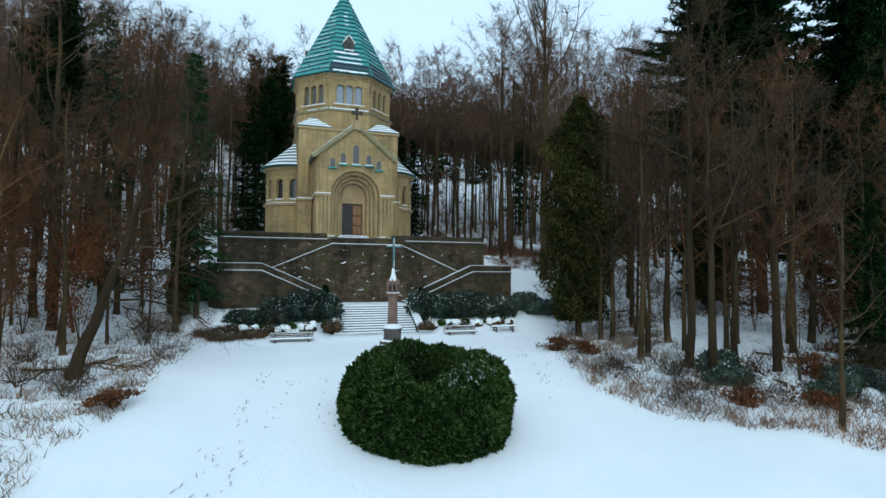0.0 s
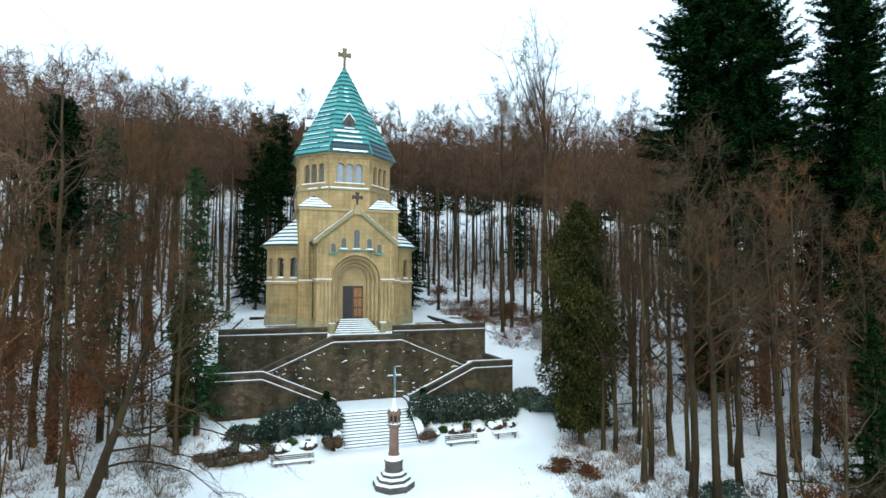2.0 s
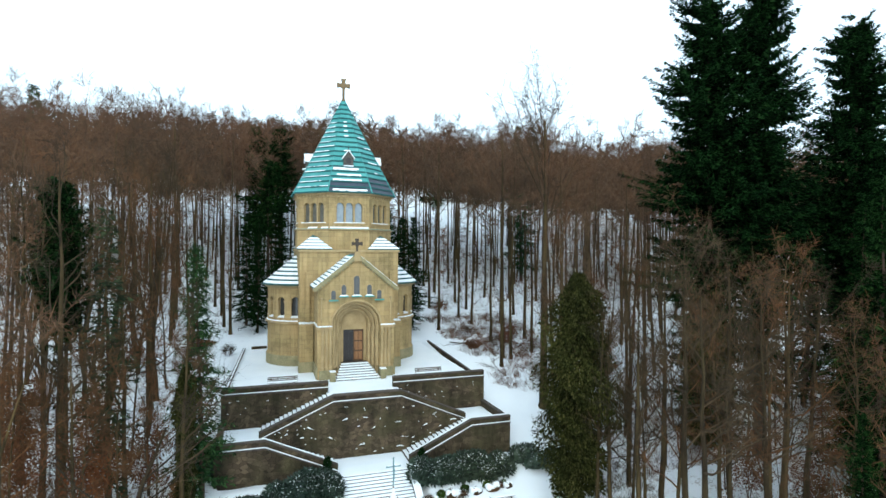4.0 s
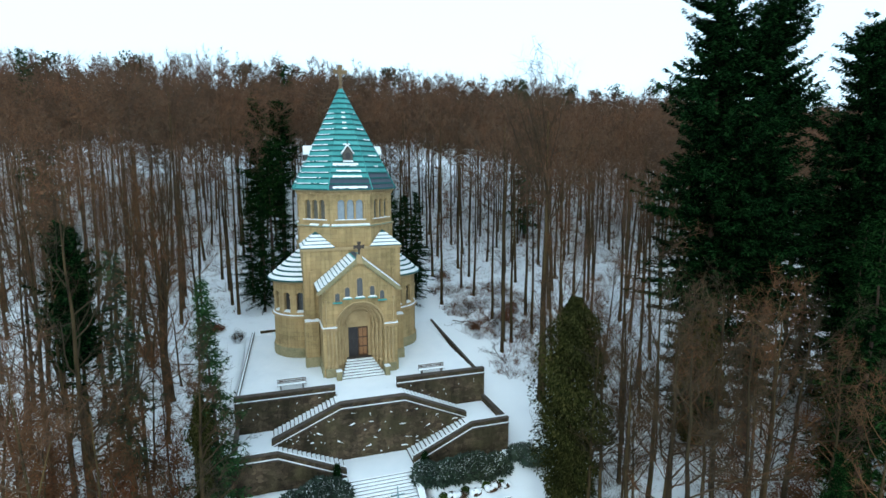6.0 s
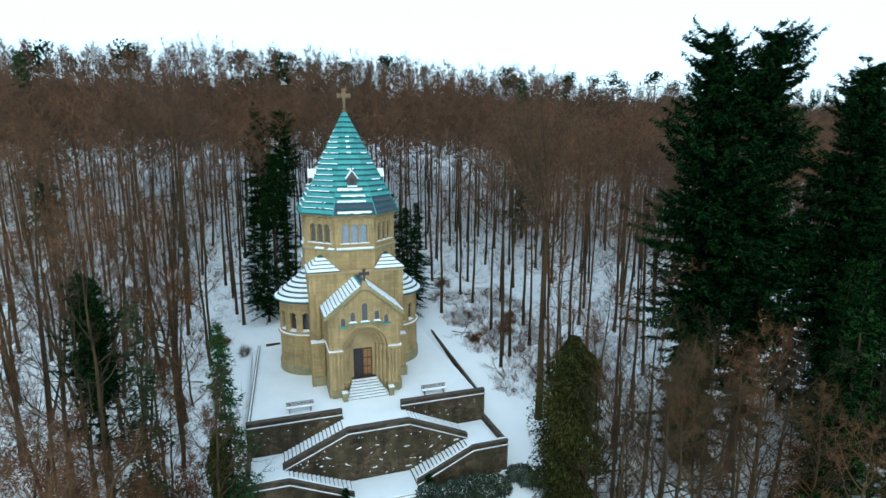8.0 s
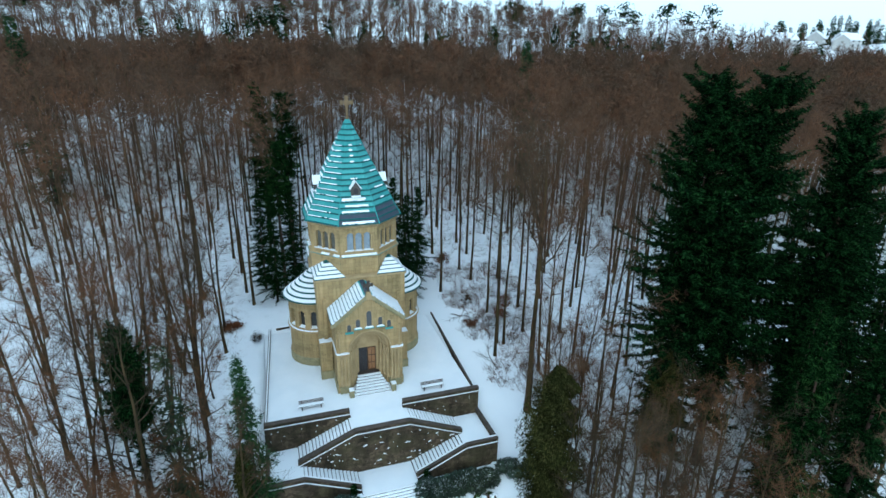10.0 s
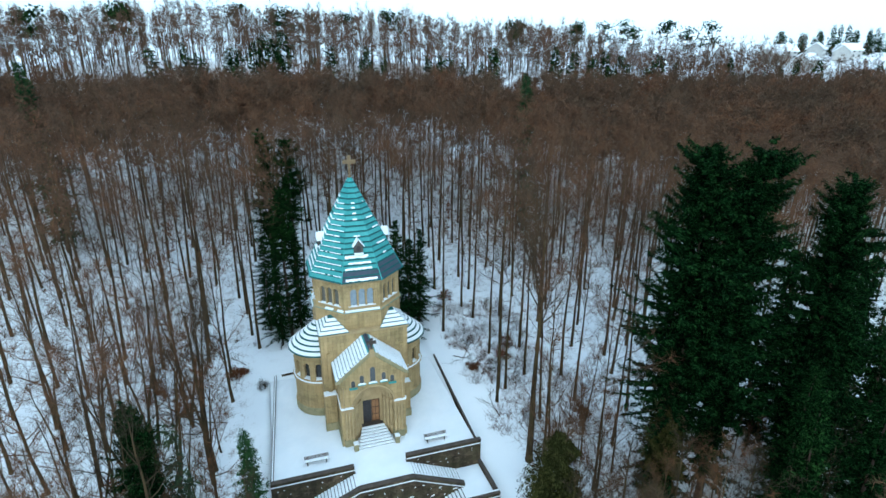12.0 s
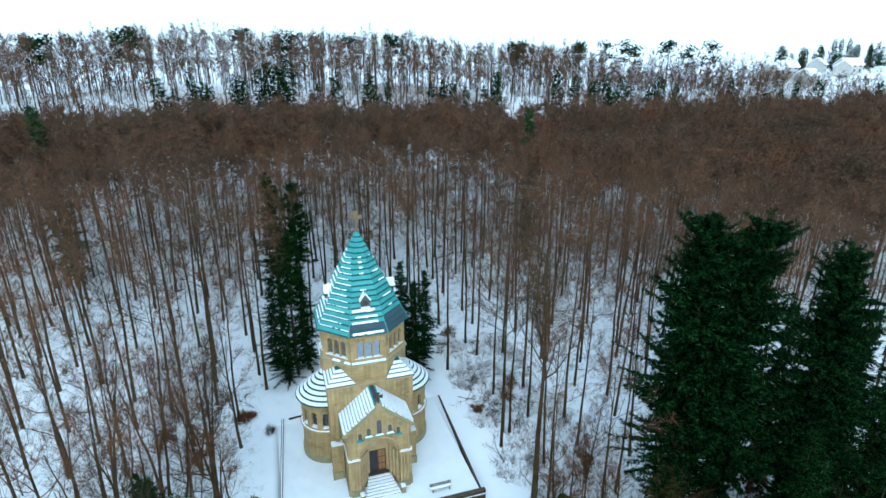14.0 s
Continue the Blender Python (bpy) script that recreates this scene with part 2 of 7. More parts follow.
IVY = make_needles("ivy_leaves", (0.013, 0.016, 0.005), (0.04, 0.041, 0.012), (0.105, 0.095, 0.032))
LAUREL = make_islands("evergreen_shrub_leaves", (0.01, 0.027, 0.02), (0.045, 0.08, 0.055), 0.5, 0.4)
DRYGRASS = make_islands("dry_grass", (0.13, 0.10, 0.075), (0.36, 0.30, 0.24))
TRODDEN = make_plain("trodden_snow", (0.28, 0.28, 0.27), (0.6, 0.62, 0.64), 4.0)
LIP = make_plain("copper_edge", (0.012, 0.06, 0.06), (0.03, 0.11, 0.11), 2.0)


def make_glass(name, a, b):
    m = Mat(name, 0.25, 0.0, 0.8)
    v = m.coords()
    n = m.noise(v, 3.0, 2)
    m.colour(m.mix(n, a, b))
    return m.m


GLASS = make_glass("leaded_glass", (0.025, 0.027, 0.028), (0.075, 0.075, 0.075))
SKYGLASS = make_glass("sky_reflection_glass", (0.16, 0.20, 0.25), (0.32, 0.38, 0.44))
DIMSKYGLASS = make_glass("dim_reflection_glass", (0.07, 0.07, 0.06), (0.17, 0.165, 0.145))
WHITEWALL = make_plain("pale_render", (0.38, 0.37, 0.35), (0.55, 0.54, 0.51), 0.5)


# ---- geometry helpers ----
class Geo:
    """Vertices and faces gathered by simple solids."""

    def __init__(self):
        self.v, self.f = [], []

    def add(self, vs, fs):
        n = len(self.v)
        self.v += [tuple(p) for p in vs]
        self.f += [tuple(i + n for i in q) for q in fs]
        return self

    def hexa(self, p):
        """Eight corners: four of the bottom, counter-clockwise, then four of the top."""
        return self.add(p, [(3, 2, 1, 0), (4, 5, 6, 7), (0, 1, 5, 4), (1, 2, 6, 5), (2, 3, 7, 6), (3, 0, 4, 7)])

    def box(self, x0, x1, y0, y1, z0, z1):
        return self.hexa([(x0, y0, z0), (x1, y0, z0), (x1, y1, z0), (x0, y1, z0), (x0, y0, z1), (x1, y0, z1), (x1, y1, z1), (x0, y1, z1)])

    def prism(self, outline, axis, a, b):
        """A flat outline (two coordinates) drawn out along an axis from a to b."""
        def at(p, s):
            return {"x": (s, p[0], p[1]), "y": (p[0], s, p[1]), "z": (p[0], p[1], s)}[axis]
        n = len(outline)
        vs = [at(p, a) for p in outline] + [at(p, b) for p in outline]
        fs = [tuple(range(n))[::-1], tuple(range(n, 2 * n))] + [(i, (i + 1) % n, n + (i + 1) % n, n + i) for i in range(n)]
        return self.add(vs, fs)

    def turned(self, profile, cx, cy, sides=12, phase=0.0, arc=(0.0, 1.0)):
        """A profile of (radius, z) turned round the upright line at cx, cy."""
        full = arc == (0.0, 1.0)
        n = sides if full else sides + 1
        ang = [phase + 2 * math.pi * (arc[0] + (arc[1] - arc[0]) * i / sides) for i in range(n)]
        vs = [(cx + r * math.cos(a), cy + r * math.sin(a), z) for r, z in profile for a in ang]
        fs = []
        for k in range(len(profile) - 1):
            for i in range(n if full else n - 1):
                j = (i + 1) % n
                fs.append((k * n + i, k * n + j, (k + 1) * n + j, (k + 1) * n + i))
        if full:
            fs.append(tuple(range(n))[::-1])
            fs.append(tuple(range((len(profile) - 1) * n, len(profile) * n)))
        return self.add(vs, fs)

    def tube(self, a, b, ra, rb, sides=6):
        a, b = Vector(a), Vector(b)
        d = (b - a).normalized()
        u = d.orthogonal().normalized()
        w = d.cross(u)
        vs = []
        for p, r in ((a, ra), (b, rb)):
            for i in range(sides):
                t = 2 * math.pi * i / sides
                vs.append(p + u * (r * math.cos(t)) + w * (r * math.sin(t)))
        fs = [(i, (i + 1) % sides, sides + (i + 1) % sides, sides + i) for i in range(sides)]
        fs += [tuple(range(sides))[::-1], tuple(range(sides, 2 * sides))]
        return self.add(vs, fs)

    def roll(self, pts, r, sides=6):
        """A round moulding that follows an arch in an upright plane along x."""
        n = len(pts)
        vs, fs = [], []
        for i, p in enumerate(pts):
            a, b = pts[max(0, i - 1)], pts[min(n - 1, i + 1)]
            t = Vector((b[0] - a[0], 0, b[2] - a[2])).normalized()
            u = Vector((-t.z, 0, t.x))
            for k in range(sides):
                w = 2 * math.pi * k / sides
                vs.append(Vector(p) + u * (r * math.cos(w)) + Vector((0, r * math.sin(w), 0)))
        for i in range(n - 1):
            for k in range(sides):
                j = (k + 1) % sides
                fs.append((i * sides + k, i * sides + j, (i + 1) * sides + j, (i + 1) * sides + k))
        fs += [tuple(range(sides))[::-1], tuple(range((n - 1) * sides, n * sides))]
        return self.add(vs, fs)

    def ball(self, c, r, sx=1, sy=1, sz=1, seg=8, rings=5, rnd=None, rough=0.0):
        vs = [(c[0], c[1], c[2] - r * sz)]
        for k in range(1, rings):
            a = math.pi * k / rings - math.pi / 2
            for i in range(seg):
                t = 2 * math.pi * i / seg
                q = r * (1 + (rnd.uniform(-rough, rough) if rnd else 0))
                vs.append((c[0] + q * sx * math.cos(a) * math.cos(t), c[1] + q * sy * math.cos(a) * math.sin(t), c[2] + q * sz * math.sin(a)))
        vs.append((c[0], c[1], c[2] + r * sz))
        fs = [(0, 1 + (i + 1) % seg, 1 + i) for i in range(seg)]
        for k in range(rings - 2):
            for i in range(seg):
                p, q = 1 + k * seg + i, 1 + k * seg + (i + 1) % seg
                fs.append((p, q, q + seg, p + seg))
        last, base = len(vs) - 1, 1 + (rings - 2) * seg
        fs += [(base + i, base + (i + 1) % seg, last) for i in range(seg)]
        return self.add(vs, fs)


def mesh_of(name, geo, mat, smooth=False, fix=True):
    me = bpy.data.meshes.new(name)
    me.from_pydata(geo.v, [], geo.f)
    if fix:
        bm = bmesh.new()
        bm.from_mesh(me)
        bmesh.ops.recalc_face_normals(bm, faces=bm.faces)
        bm.to_mesh(me)
        bm.free()
    me.materials.append(mat)
    if smooth:
        me.polygons.foreach_set("use_smooth", [True] * len(me.polygons))
    return me


def part(name, geo, mat, parent=None, label="", smooth=False, fix=True):
    ob = new(name, mesh_of(name, geo, mat, smooth, fix))
    if parent:
        ob.parent = parent
    return tagged(ob, label)


def thing(name, label, category, group="", kind="", at=(0, 0, 0)):
    ob = new(name)
    ob.location = at
    ob.empty_display_size = 0.2
    return tagged(ob, label, category, group, kind)




# ---- ground ----
def smooth_step(a, b, x):
    t = np.clip((np.asarray(x, float) - a) / (b - a), 0, 1)
    return t * t * (3 - 2 * t)


LINE_Y = [-900, -400, -60, 0, 22, 30, 36, 38, 41, 47, 57, 67, 77, 110, 135, 155, 175, 190, 205, 260, 450, 2500]
LINE_Z = [-45, -30, -9, -4.6, -1.75, -0.33, -0.05, 0.5, 1.7, 4, 6, 6.5, 7.4, 12, 18, 27, 36, 41, 44, 46, 47, 50]


def land(x, y):
    """Height of the open ground: a lawn that falls towards the lake, a terrace bank, a wooded hill and a far ridge."""
    x, y = np.asarray(x, float), np.asarray(y, float)
    z = np.interp(y, LINE_Y, LINE_Z)
    z = z + smooth_step(12, 34, np.abs(x - 8)) * 1.3 * smooth_step(-10, 20, y) * smooth_step(60, 36, y)
    far = smooth_step(70, 160, y)
    z = z + far * (1.6 * np.sin(x * 0.031 + 1.3) + 1.2 * np.sin(x * 0.07 + y * 0.045))
    z = z - 5 * smooth_step(90, 240, x) * smooth_step(150, 200, y) + 11 * smooth_step(180, 270, x) * smooth_step(222, 250, y)
    return z


def right_edge(y):
    return np.interp(y, [10, 16, 19, 20.5, 22, 25, 28, 31.6, 36, 40, 60], [30, 23.5, 22, 18.2, 16.8, 15.7, 16.2, 17.0, 20.5, 22.0, 24])


def left_edge(y):
    return np.interp(y, [10, 21, 23.5, 25, 28, 34, 37, 60], [-7.5, -6.6, -6.5, -5.4, -4.8, -4.1, -2.6, -5])


def grid_steps(stops):
    out = [stops[0][0]]
    for (a, _), (b, step) in zip(stops, stops[1:]):
        n = max(1, round((b - a) / step))
        out += [a + (b - a) * (i + 1) / n for i in range(n)]
    return np.array(out)


def build_ground():
    xs = grid_steps([(-1500, 0), (-300, 150), (-100, 12), (-30, 2.5), (-3.2, 0.8), (-2.4, 0.8), (3.9, 0.9), (4.4, 0.5), (11.2, 0.85), (11.7, 0.5), (18.6, 0.86), (19.2, 0.6), (45, 0.9), (110, 3), (400, 14), (1600, 150)])
    ys = grid_steps([(-900, 0), (-60, 60), (5, 5), (37.2, 0.7), (37.7, 0.5), (41.2, 0.7), (42.0, 0.8), (66.5, 0.9), (67.3, 0.8), (90, 1.2), (240, 3), (420, 12), (2500, 160)])
    X, Y = np.meshgrid(xs, ys)
    Z = land(X, Y)
    rng = np.random.default_rng(3)
    wood = np.maximum(smooth_step(-0.5, 1.5, X - right_edge(Y)), smooth_step(-0.5, 1.5, left_edge(Y) - X))
    wood = np.where(Y > 62, np.maximum(wood, smooth_step(66, 80, Y) * 0.42 + smooth_step(82, 118, Y) * 0.45), wood)
    open_strip = smooth_step(19, 20, X) * smooth_step(29, 24, X) * smooth_step(38, 44, Y) * smooth_step(95, 70, Y)
    wood = wood * (1 - 0.9 * open_strip)
    wood = np.where(Y > 125, np.maximum(wood, 0.45 + (1.1 + 0.6 * np.sin(X * 0.055 + 2) * np.sin(Y * 0.08 + X * 0.02)) * smooth_step(120, 150, Y) * smooth_step(250, 215, Y)), wood)
    rough = rng.normal(0, 1, X.shape)
    near = (Y < 120) & (Y > 5)
    Z = Z + np.where(near, rough * (0.015 + 0.10 * wood), rough * 0.3 * (Y > 120))
    under = ((X > -2.9) & (X < 18.9) & (Y > 41.5) & (Y < 67)) | ((X > 4.1) & (X < 11.5) & (Y > 37.4) & (Y < 42))
    Z = np.where(under, Z - 1.6, Z)
    ny, nx = X.shape
    verts = np.stack([X, Y, Z], -1).reshape(-1, 3)
    i = (np.arange(ny - 1)[:, None] * nx + np.arange(nx - 1)[None, :]).ravel()
    faces = np.stack([i, i + 1, i + nx + 1, i + nx], -1)
    me = bpy.data.meshes.new("ground")
    me.from_pydata(verts.tolist(), [], faces.tolist())
    me.materials.append(GROUND)
    me.polygons.foreach_set("use_smooth", [True] * len(me.polygons))
    lit = me.attributes.new("litter", "FLOAT", "POINT")
    lit.data.foreach_set("value", wood.ravel().astype(np.float32))
    tagged(new("ground", me), "snow-covered lawn and woodland floor with brown leaf litter", "ground", kind="structure")


build_ground()

# ---- terrace, stairs and retaining walls ----
AX = 7.95          # axis of the stairs
T = 6.5            # level of the chapel terrace
MID = 4.1          # level of the two side landings
LOW = 1.9          # level of the lower landing
WEST, EAST = -3.3, 19.2


def wall_thing(name, label, outline_top, y0, y1, base, ledge=0.5, snow_top=False):
    """A retaining wall along x. outline_top: (x, z of its top) from west to east. A coping and a snow-caught ledge follow the top."""
    ob = thing(name, label, "retaining wall", kind="structure")
    body = Geo()
    pts = [(x, z - 0.10) for x, z in outline_top]
    body.prism([(pts[0][0], base)] + [(pts[-1][0], base)] + pts[::-1], "y", y0, y1)
    part("wall_body", body, WALLSTONE, ob)
    for (xa, za), (xb, zb) in zip(outline_top, outline_top[1:]):
        g = Geo().prism([(xa, za - 0.096), (xb, zb - 0.096), (xb, zb), (xa, za)], "y", y0 - 0.07, y1 + 0.07)
        part("coping", g, COPING, ob)
        if snow_top:
            g = Geo().prism([(xa, za + 0.004), (xb, zb + 0.004), (xb, zb + 0.045), (xa, za + 0.045)], "y", y1 - 0.12, y1 + 0.06)
            part("coping_snow", g, SNOW, ob, "thin snow on the coping")
        g = Geo().prism([(xa, za - ledge - 0.12), (xb, zb - ledge - 0.12), (xb, zb - ledge), (xa, za - ledge)], "y", y0 - 0.12, y0 + 0.01)
        part("ledge", g, COPING, ob)
        g = Geo().prism([(xa, za - ledge + 0.004), (xb, zb - ledge + 0.004), (xb, zb - ledge + 0.05), (xa, za - ledge + 0.05)], "y", y0 - 0.115, y0 - 0.004)
        part("ledge_snow", g, SNOW, ob, "thin line of snow on the ledge")
    return ob


# terrace floor and side landings
def snow_floor(name, label, x0, x1, y0, y1, z, depth):
    ob = thing(name, label, "terrace", kind="structure")
    part("slab", Geo().box(x0, x1, y0, y1, z - depth, z - 0.08), WALLSTONE, ob)
    rng = np.random.default_rng(5)
    nx, ny = max(2, int((x1 - x0) / 0.5)), max(2, int((y1 - y0) / 0.5))
    g = Geo()
    vs = [(x0 + (x1 - x0) * i / nx, y0 + (y1 - y0) * j / ny, z + rng.normal(0, 0.012)) for j in range(ny + 1) for i in range(nx + 1)]
    fs = [(j * (nx + 1) + i, j * (nx + 1) + i + 1, (j + 1) * (nx + 1) + i + 1, (j + 1) * (nx + 1) + i) for j in range(ny) for i in range(nx)]
    n = len(vs)
    ring = [i for i in range(nx + 1)] + [(j + 1) * (nx + 1) - 1 for j in range(1, ny + 1)] + [ny * (nx + 1) + i for i in range(nx - 1, -1, -1)] + [j * (nx + 1) for j in range(ny - 1, 0, -1)]
    vs += [(vs[i][0], vs[i][1], z - 0.075) for i in ring]
    fs += [(ring[k], n + k, n + (k + 1) % len(ring), ring[(k + 1) % len(ring)]) for k in range(len(ring))]
    g.add(vs, fs)
    part("snow_layer", g, SNOW, ob, "fresh snow layer", smooth=False)
    return ob


snow_floor("terrace_floor", "snow-covered stone terrace round the chapel", WEST + 0.3, EAST - 0.25, 47.15, 67.0, T, 2.6)
snow_floor("upper_landing", "snow-covered landing between the upper stair flights", AX - 2.78, AX + 2.78, 44.45, 47.14, T, 0.5)
snow_floor("lower_landing", "snow-covered lower landing at the stair head", AX - 2.75, AX + 2.75, 40.95, 44.0, LOW, 1.2)
snow_floor("side_landing_east", "snow-covered side landing of the double stair", 16.2, EAST - 0.1, 41.75, 46.75, MID, 2.0)
snow_floor("side_landing_west", "snow-covered side landing of the double stair", WEST + 0.1, 2 * AX - 16.2, 41.75, 46.75, MID, 2.0)

# terrace front parapets, with the gap for the stair between them
wall_thing("wall_terrace_west", "dark stone retaining wall with parapet, snow on its ledge", [(WEST, 7.42), (5.05, 7.42)], 46.78, 47.14, 2.0, 0.48)
wall_thing("wall_terrace_east", "dark stone retaining wall with parapet, snow on its ledge", [(10.62, 7.42), (EAST, 7.42)], 46.78, 47.14, 2.0, 0.48)
# the high central wall between the flights
wall_thing("wall_central", "high dark rubble stone wall between stair flights, tufts of snow on it",
           [(-0.45, MID + 0.45), (AX - 2.78, 6.98), (AX + 2.72, 6.98), (16.35, MID + 0.45)], 44.02, 44.40, 0.6, 0.5)
# the front walls of the lower flights
wall_thing("wall_lower_east", "dark stone flight wall with sloping coping and snow line", [(10.72, 2.55), (15.9, MID + 0.78), (EAST + 0.1, MID + 0.78)], 41.38, 41.74, -0.5, 0.5, True)
wall_thing("wall_lower_west", "dark stone flight wall with sloping coping and snow line", [(WEST - 0.1, MID + 0.78), (2 * AX - 15.9, MID + 0.78), (2 * AX - 10.72, 2.55)], 41.38, 41.74, -0.5, 0.5, True)




def slanted_wall(name, label, xa, xb, ya, yb, top, base, w=0.32, snowy=False):
    """A low side wall that runs back from the terrace front, slightly askew."""
    ob = thing(name, label, "low wall", kind="structure")
    g = Geo().hexa([(xa, ya, base), (xa + w, ya, base), (xb + w, yb, base), (xb, yb, base), (xa, ya, top - 0.08), (xa + w, ya, top - 0.08), (xb + w, yb, top - 0.08), (xb, yb, top - 0.08)])
    part("wall_body", g, WALLSTONE, ob)
    g = Geo().hexa([(xa - 0.05, ya, top - 0.076), (xa + w + 0.05, ya, top - 0.076), (xb + w + 0.05, yb, top - 0.076), (xb - 0.05, yb, top - 0.076),
                    (xa - 0.05, ya, top), (xa + w + 0.05, ya, top), (xb + w + 0.05, yb, top), (xb - 0.05, yb, top)])
    part("coping", g, COPING, ob)
    if snowy:
        g = Geo().hexa([(xa + 0.02, ya, top + 0.004), (xa + w - 0.02, ya, top + 0.004), (xb + w - 0.02, yb, top + 0.004), (xb + 0.02, yb, top + 0.004),
                        (xa + 0.04, ya, top + 0.05), (xa + w - 0.04, ya, top + 0.05), (xb + w - 0.04, yb, top + 0.05), (xb + 0.04, yb, top + 0.05)])
        part("coping_snow", g, SNOW, ob, "snow on the coping")


slanted_wall("side_wall_east", "low dark stone side wall of the terrace", EAST - 0.3, 19.85, 47.15, 66.9, T + 0.24, 1.0, 0.12)
slanted_wall("side_wall_west", "low dark stone side wall of the terrace with snow on its coping", WEST, -2.35, 47.15, 68.0, T + 0.22, 1.0, 0.2, True)
slanted_wall("landing_wall_east", "low dark stone side wall of the stair landing", EAST - 0.18, EAST - 0.28, 41.75, 46.77, MID + 0.62, 0.0, 0.28)
slanted_wall("landing_wall_west", "low dark stone side wall of the stair landing", WEST - 0.1, WEST, 41.75, 46.77, MID + 0.62, 0.0, 0.28)


def flight(name, label, x0, x1, y0, y1, z0, z1, n):
    """A straight flight along x from (x0, z0) up to (x1, z1): every step a stone with its pillow of snow."""
    ob = thing(name, label, "stairs", kind="structure")
    dx, dz = (x1 - x0) / n, (z1 - z0) / n
    rng = random.Random(7)
    for i in range(n):
        a, b = x0 + dx * i, x0 + dx * (i + 1)
        z = z0 + dz * (i + 1)
        lo, hi = min(a, b), max(a, b)
        step = part("step", Geo().box(lo, hi, y0, y1, z - dz - 0.25, z - 0.07), COPING, ob)
        s = 0.07 * (1 if dx > 0 else -1)
        front, back = a + s * (0.9 + rng.uniform(-0.2, 0.3)), b
        lo, hi = min(front, back), max(front, back)
        part("step_snow", Geo().box(lo, hi, y0 + 0.01, y1 - 0.01, z - 0.066, z - 0.005), SNOW, step, "snow pillow on the tread")
    return ob


flight("stair_lower_east", "stone stair flight covered with snow", 10.72, 16.2, 41.75, 44.0, LOW, MID, 15)
flight("stair_lower_west", "stone stair flight covered with snow", 2 * AX - 10.72, 2 * AX - 16.2, 41.75, 44.0, LOW, MID, 15)
flight("stair_upper_east", "stone stair flight covered with snow", 16.19, AX + 2.79, 44.42, 46.76, MID, T, 16)
flight("stair_upper_west", "stone stair flight covered with snow", 2 * AX - 16.19, AX - 2.79, 44.42, 46.76, MID, T, 16)


def central_stair():
    ob = thing("stair_central", "broad central stone stair covered with snow", "stairs", kind="structure")
    n = 13
    for i in range(n):
        y = 37.7 + (40.94 - 37.7) * i / n
        y1 = 37.7 + (40.94 - 37.7) * (i + 1) / n
        z = LOW * (i + 1) / n
        w = 2.62
        step = part("step", Geo().box(AX - w - 0.2, AX + w - 0.2, y, y1, z - LOW / n - 0.4, z - 0.06), COPING, ob)
        part("step_snow", Geo().box(AX - w - 0.19, AX + w - 0.21, y - 0.025, y1 - 0.03, z - 0.056, z).box(AX - w - 0.19, AX + w - 0.21, y - 0.026, y - 0.002, z - 0.088, z - 0.057), SNOW, step, "snow pillow on the tread")
    for x in (AX - 3.35, AX + 2.43):
        g = Geo().prism([(37.3, -0.5), (40.95, -0.5), (40.95, LOW + 0.12), (40.6, LOW + 0.12), (37.5, 0.28), (37.3, 0.28)], "x", x, x + 0.5)
        part("cheek_wall", g, COPING, ob)
        g = Geo().prism([(37.29, 0.284), (37.5, 0.284), (40.6, LOW + 0.124), (40.94, LOW + 0.124), (40.94, LOW + 0.2), (40.58, LOW + 0.2), (37.48, 0.36), (37.29, 0.36)], "x", x - 0.02, x + 0.52)
        part("cheek_snow", g, SNOW, ob, "snow on the sloping cheek wall")


central_stair()


# ---- chapel ----
CX, CY = 8.15, 61.0
chapel = thing("chapel", "neo-romanesque chapel of yellow sandstone with green copper spire, dusted with snow", "chapel", at=(0, 0, 0))


def arch_panel(g, place, u0, u1, z0, z1, openings, thick, seg=8):
    """A wall strip with round-headed openings through it. place(u, d, z): the point u along the wall, d into it. openings: (middle, half width, sill, spring)."""
    cuts = {u0, u1}
    for c, h, s, sp in openings:
        for k in range(seg + 1):
            cuts.add(c - h * math.cos(math.pi * k / seg))
    n = max(1, int((u1 - u0) / 0.8))
    for k in range(n):
        cuts.add(u0 + (u1 - u0) * k / n)
    cuts = sorted(cuts)
    cuts = [cuts[0]] + [b for a, b in zip(cuts, cuts[1:]) if b - a > 1e-4]
    for a, b in zip(cuts, cuts[1:]):
        mid = (a + b) / 2
        hit = [o for o in openings if abs(mid - o[0]) < o[1]]
        def block(za0, za1, zb0, zb1):
            g.hexa([place(a, 0, za0), place(b, 0, zb0), place(b, thick, zb0), place(a, thick, za0), place(a, 0, za1), place(b, 0, zb1), place(b, thick, zb1), place(a, thick, za1)])
        if not hit:
            block(z0, z1, z0, z1)
            continue
        c, h, s, sp = hit[0]
        if s > z0 + 1e-4:
            block(z0, s, z0, s)
        ta = sp + math.sqrt(max(0, h * h - (a - c) ** 2))
        tb = sp + math.sqrt(max(0, h * h - (b - c) ** 2))
        block(ta, z1, tb, z1)
    return g


def flat(px, py, ux, uy):
    """A wall's own coordinates: u along (ux, uy), d to the left of it (into the building)."""
    return lambda u, d, z: (px + ux * u - uy * d, py + uy * u + ux * d, z)


def round_wall(cx, cy, r, a0, sign):
    """Round an apse: u is metres along the outside, d goes towards the middle."""
    return lambda u, d, z: (cx + (r - d) * math.cos(a0 + sign * u / r), cy + (r - d) * math.sin(a0 + sign * u / r), z)


HW = 4.95  # half width of the square tower
DOOR_TOP = 10.7

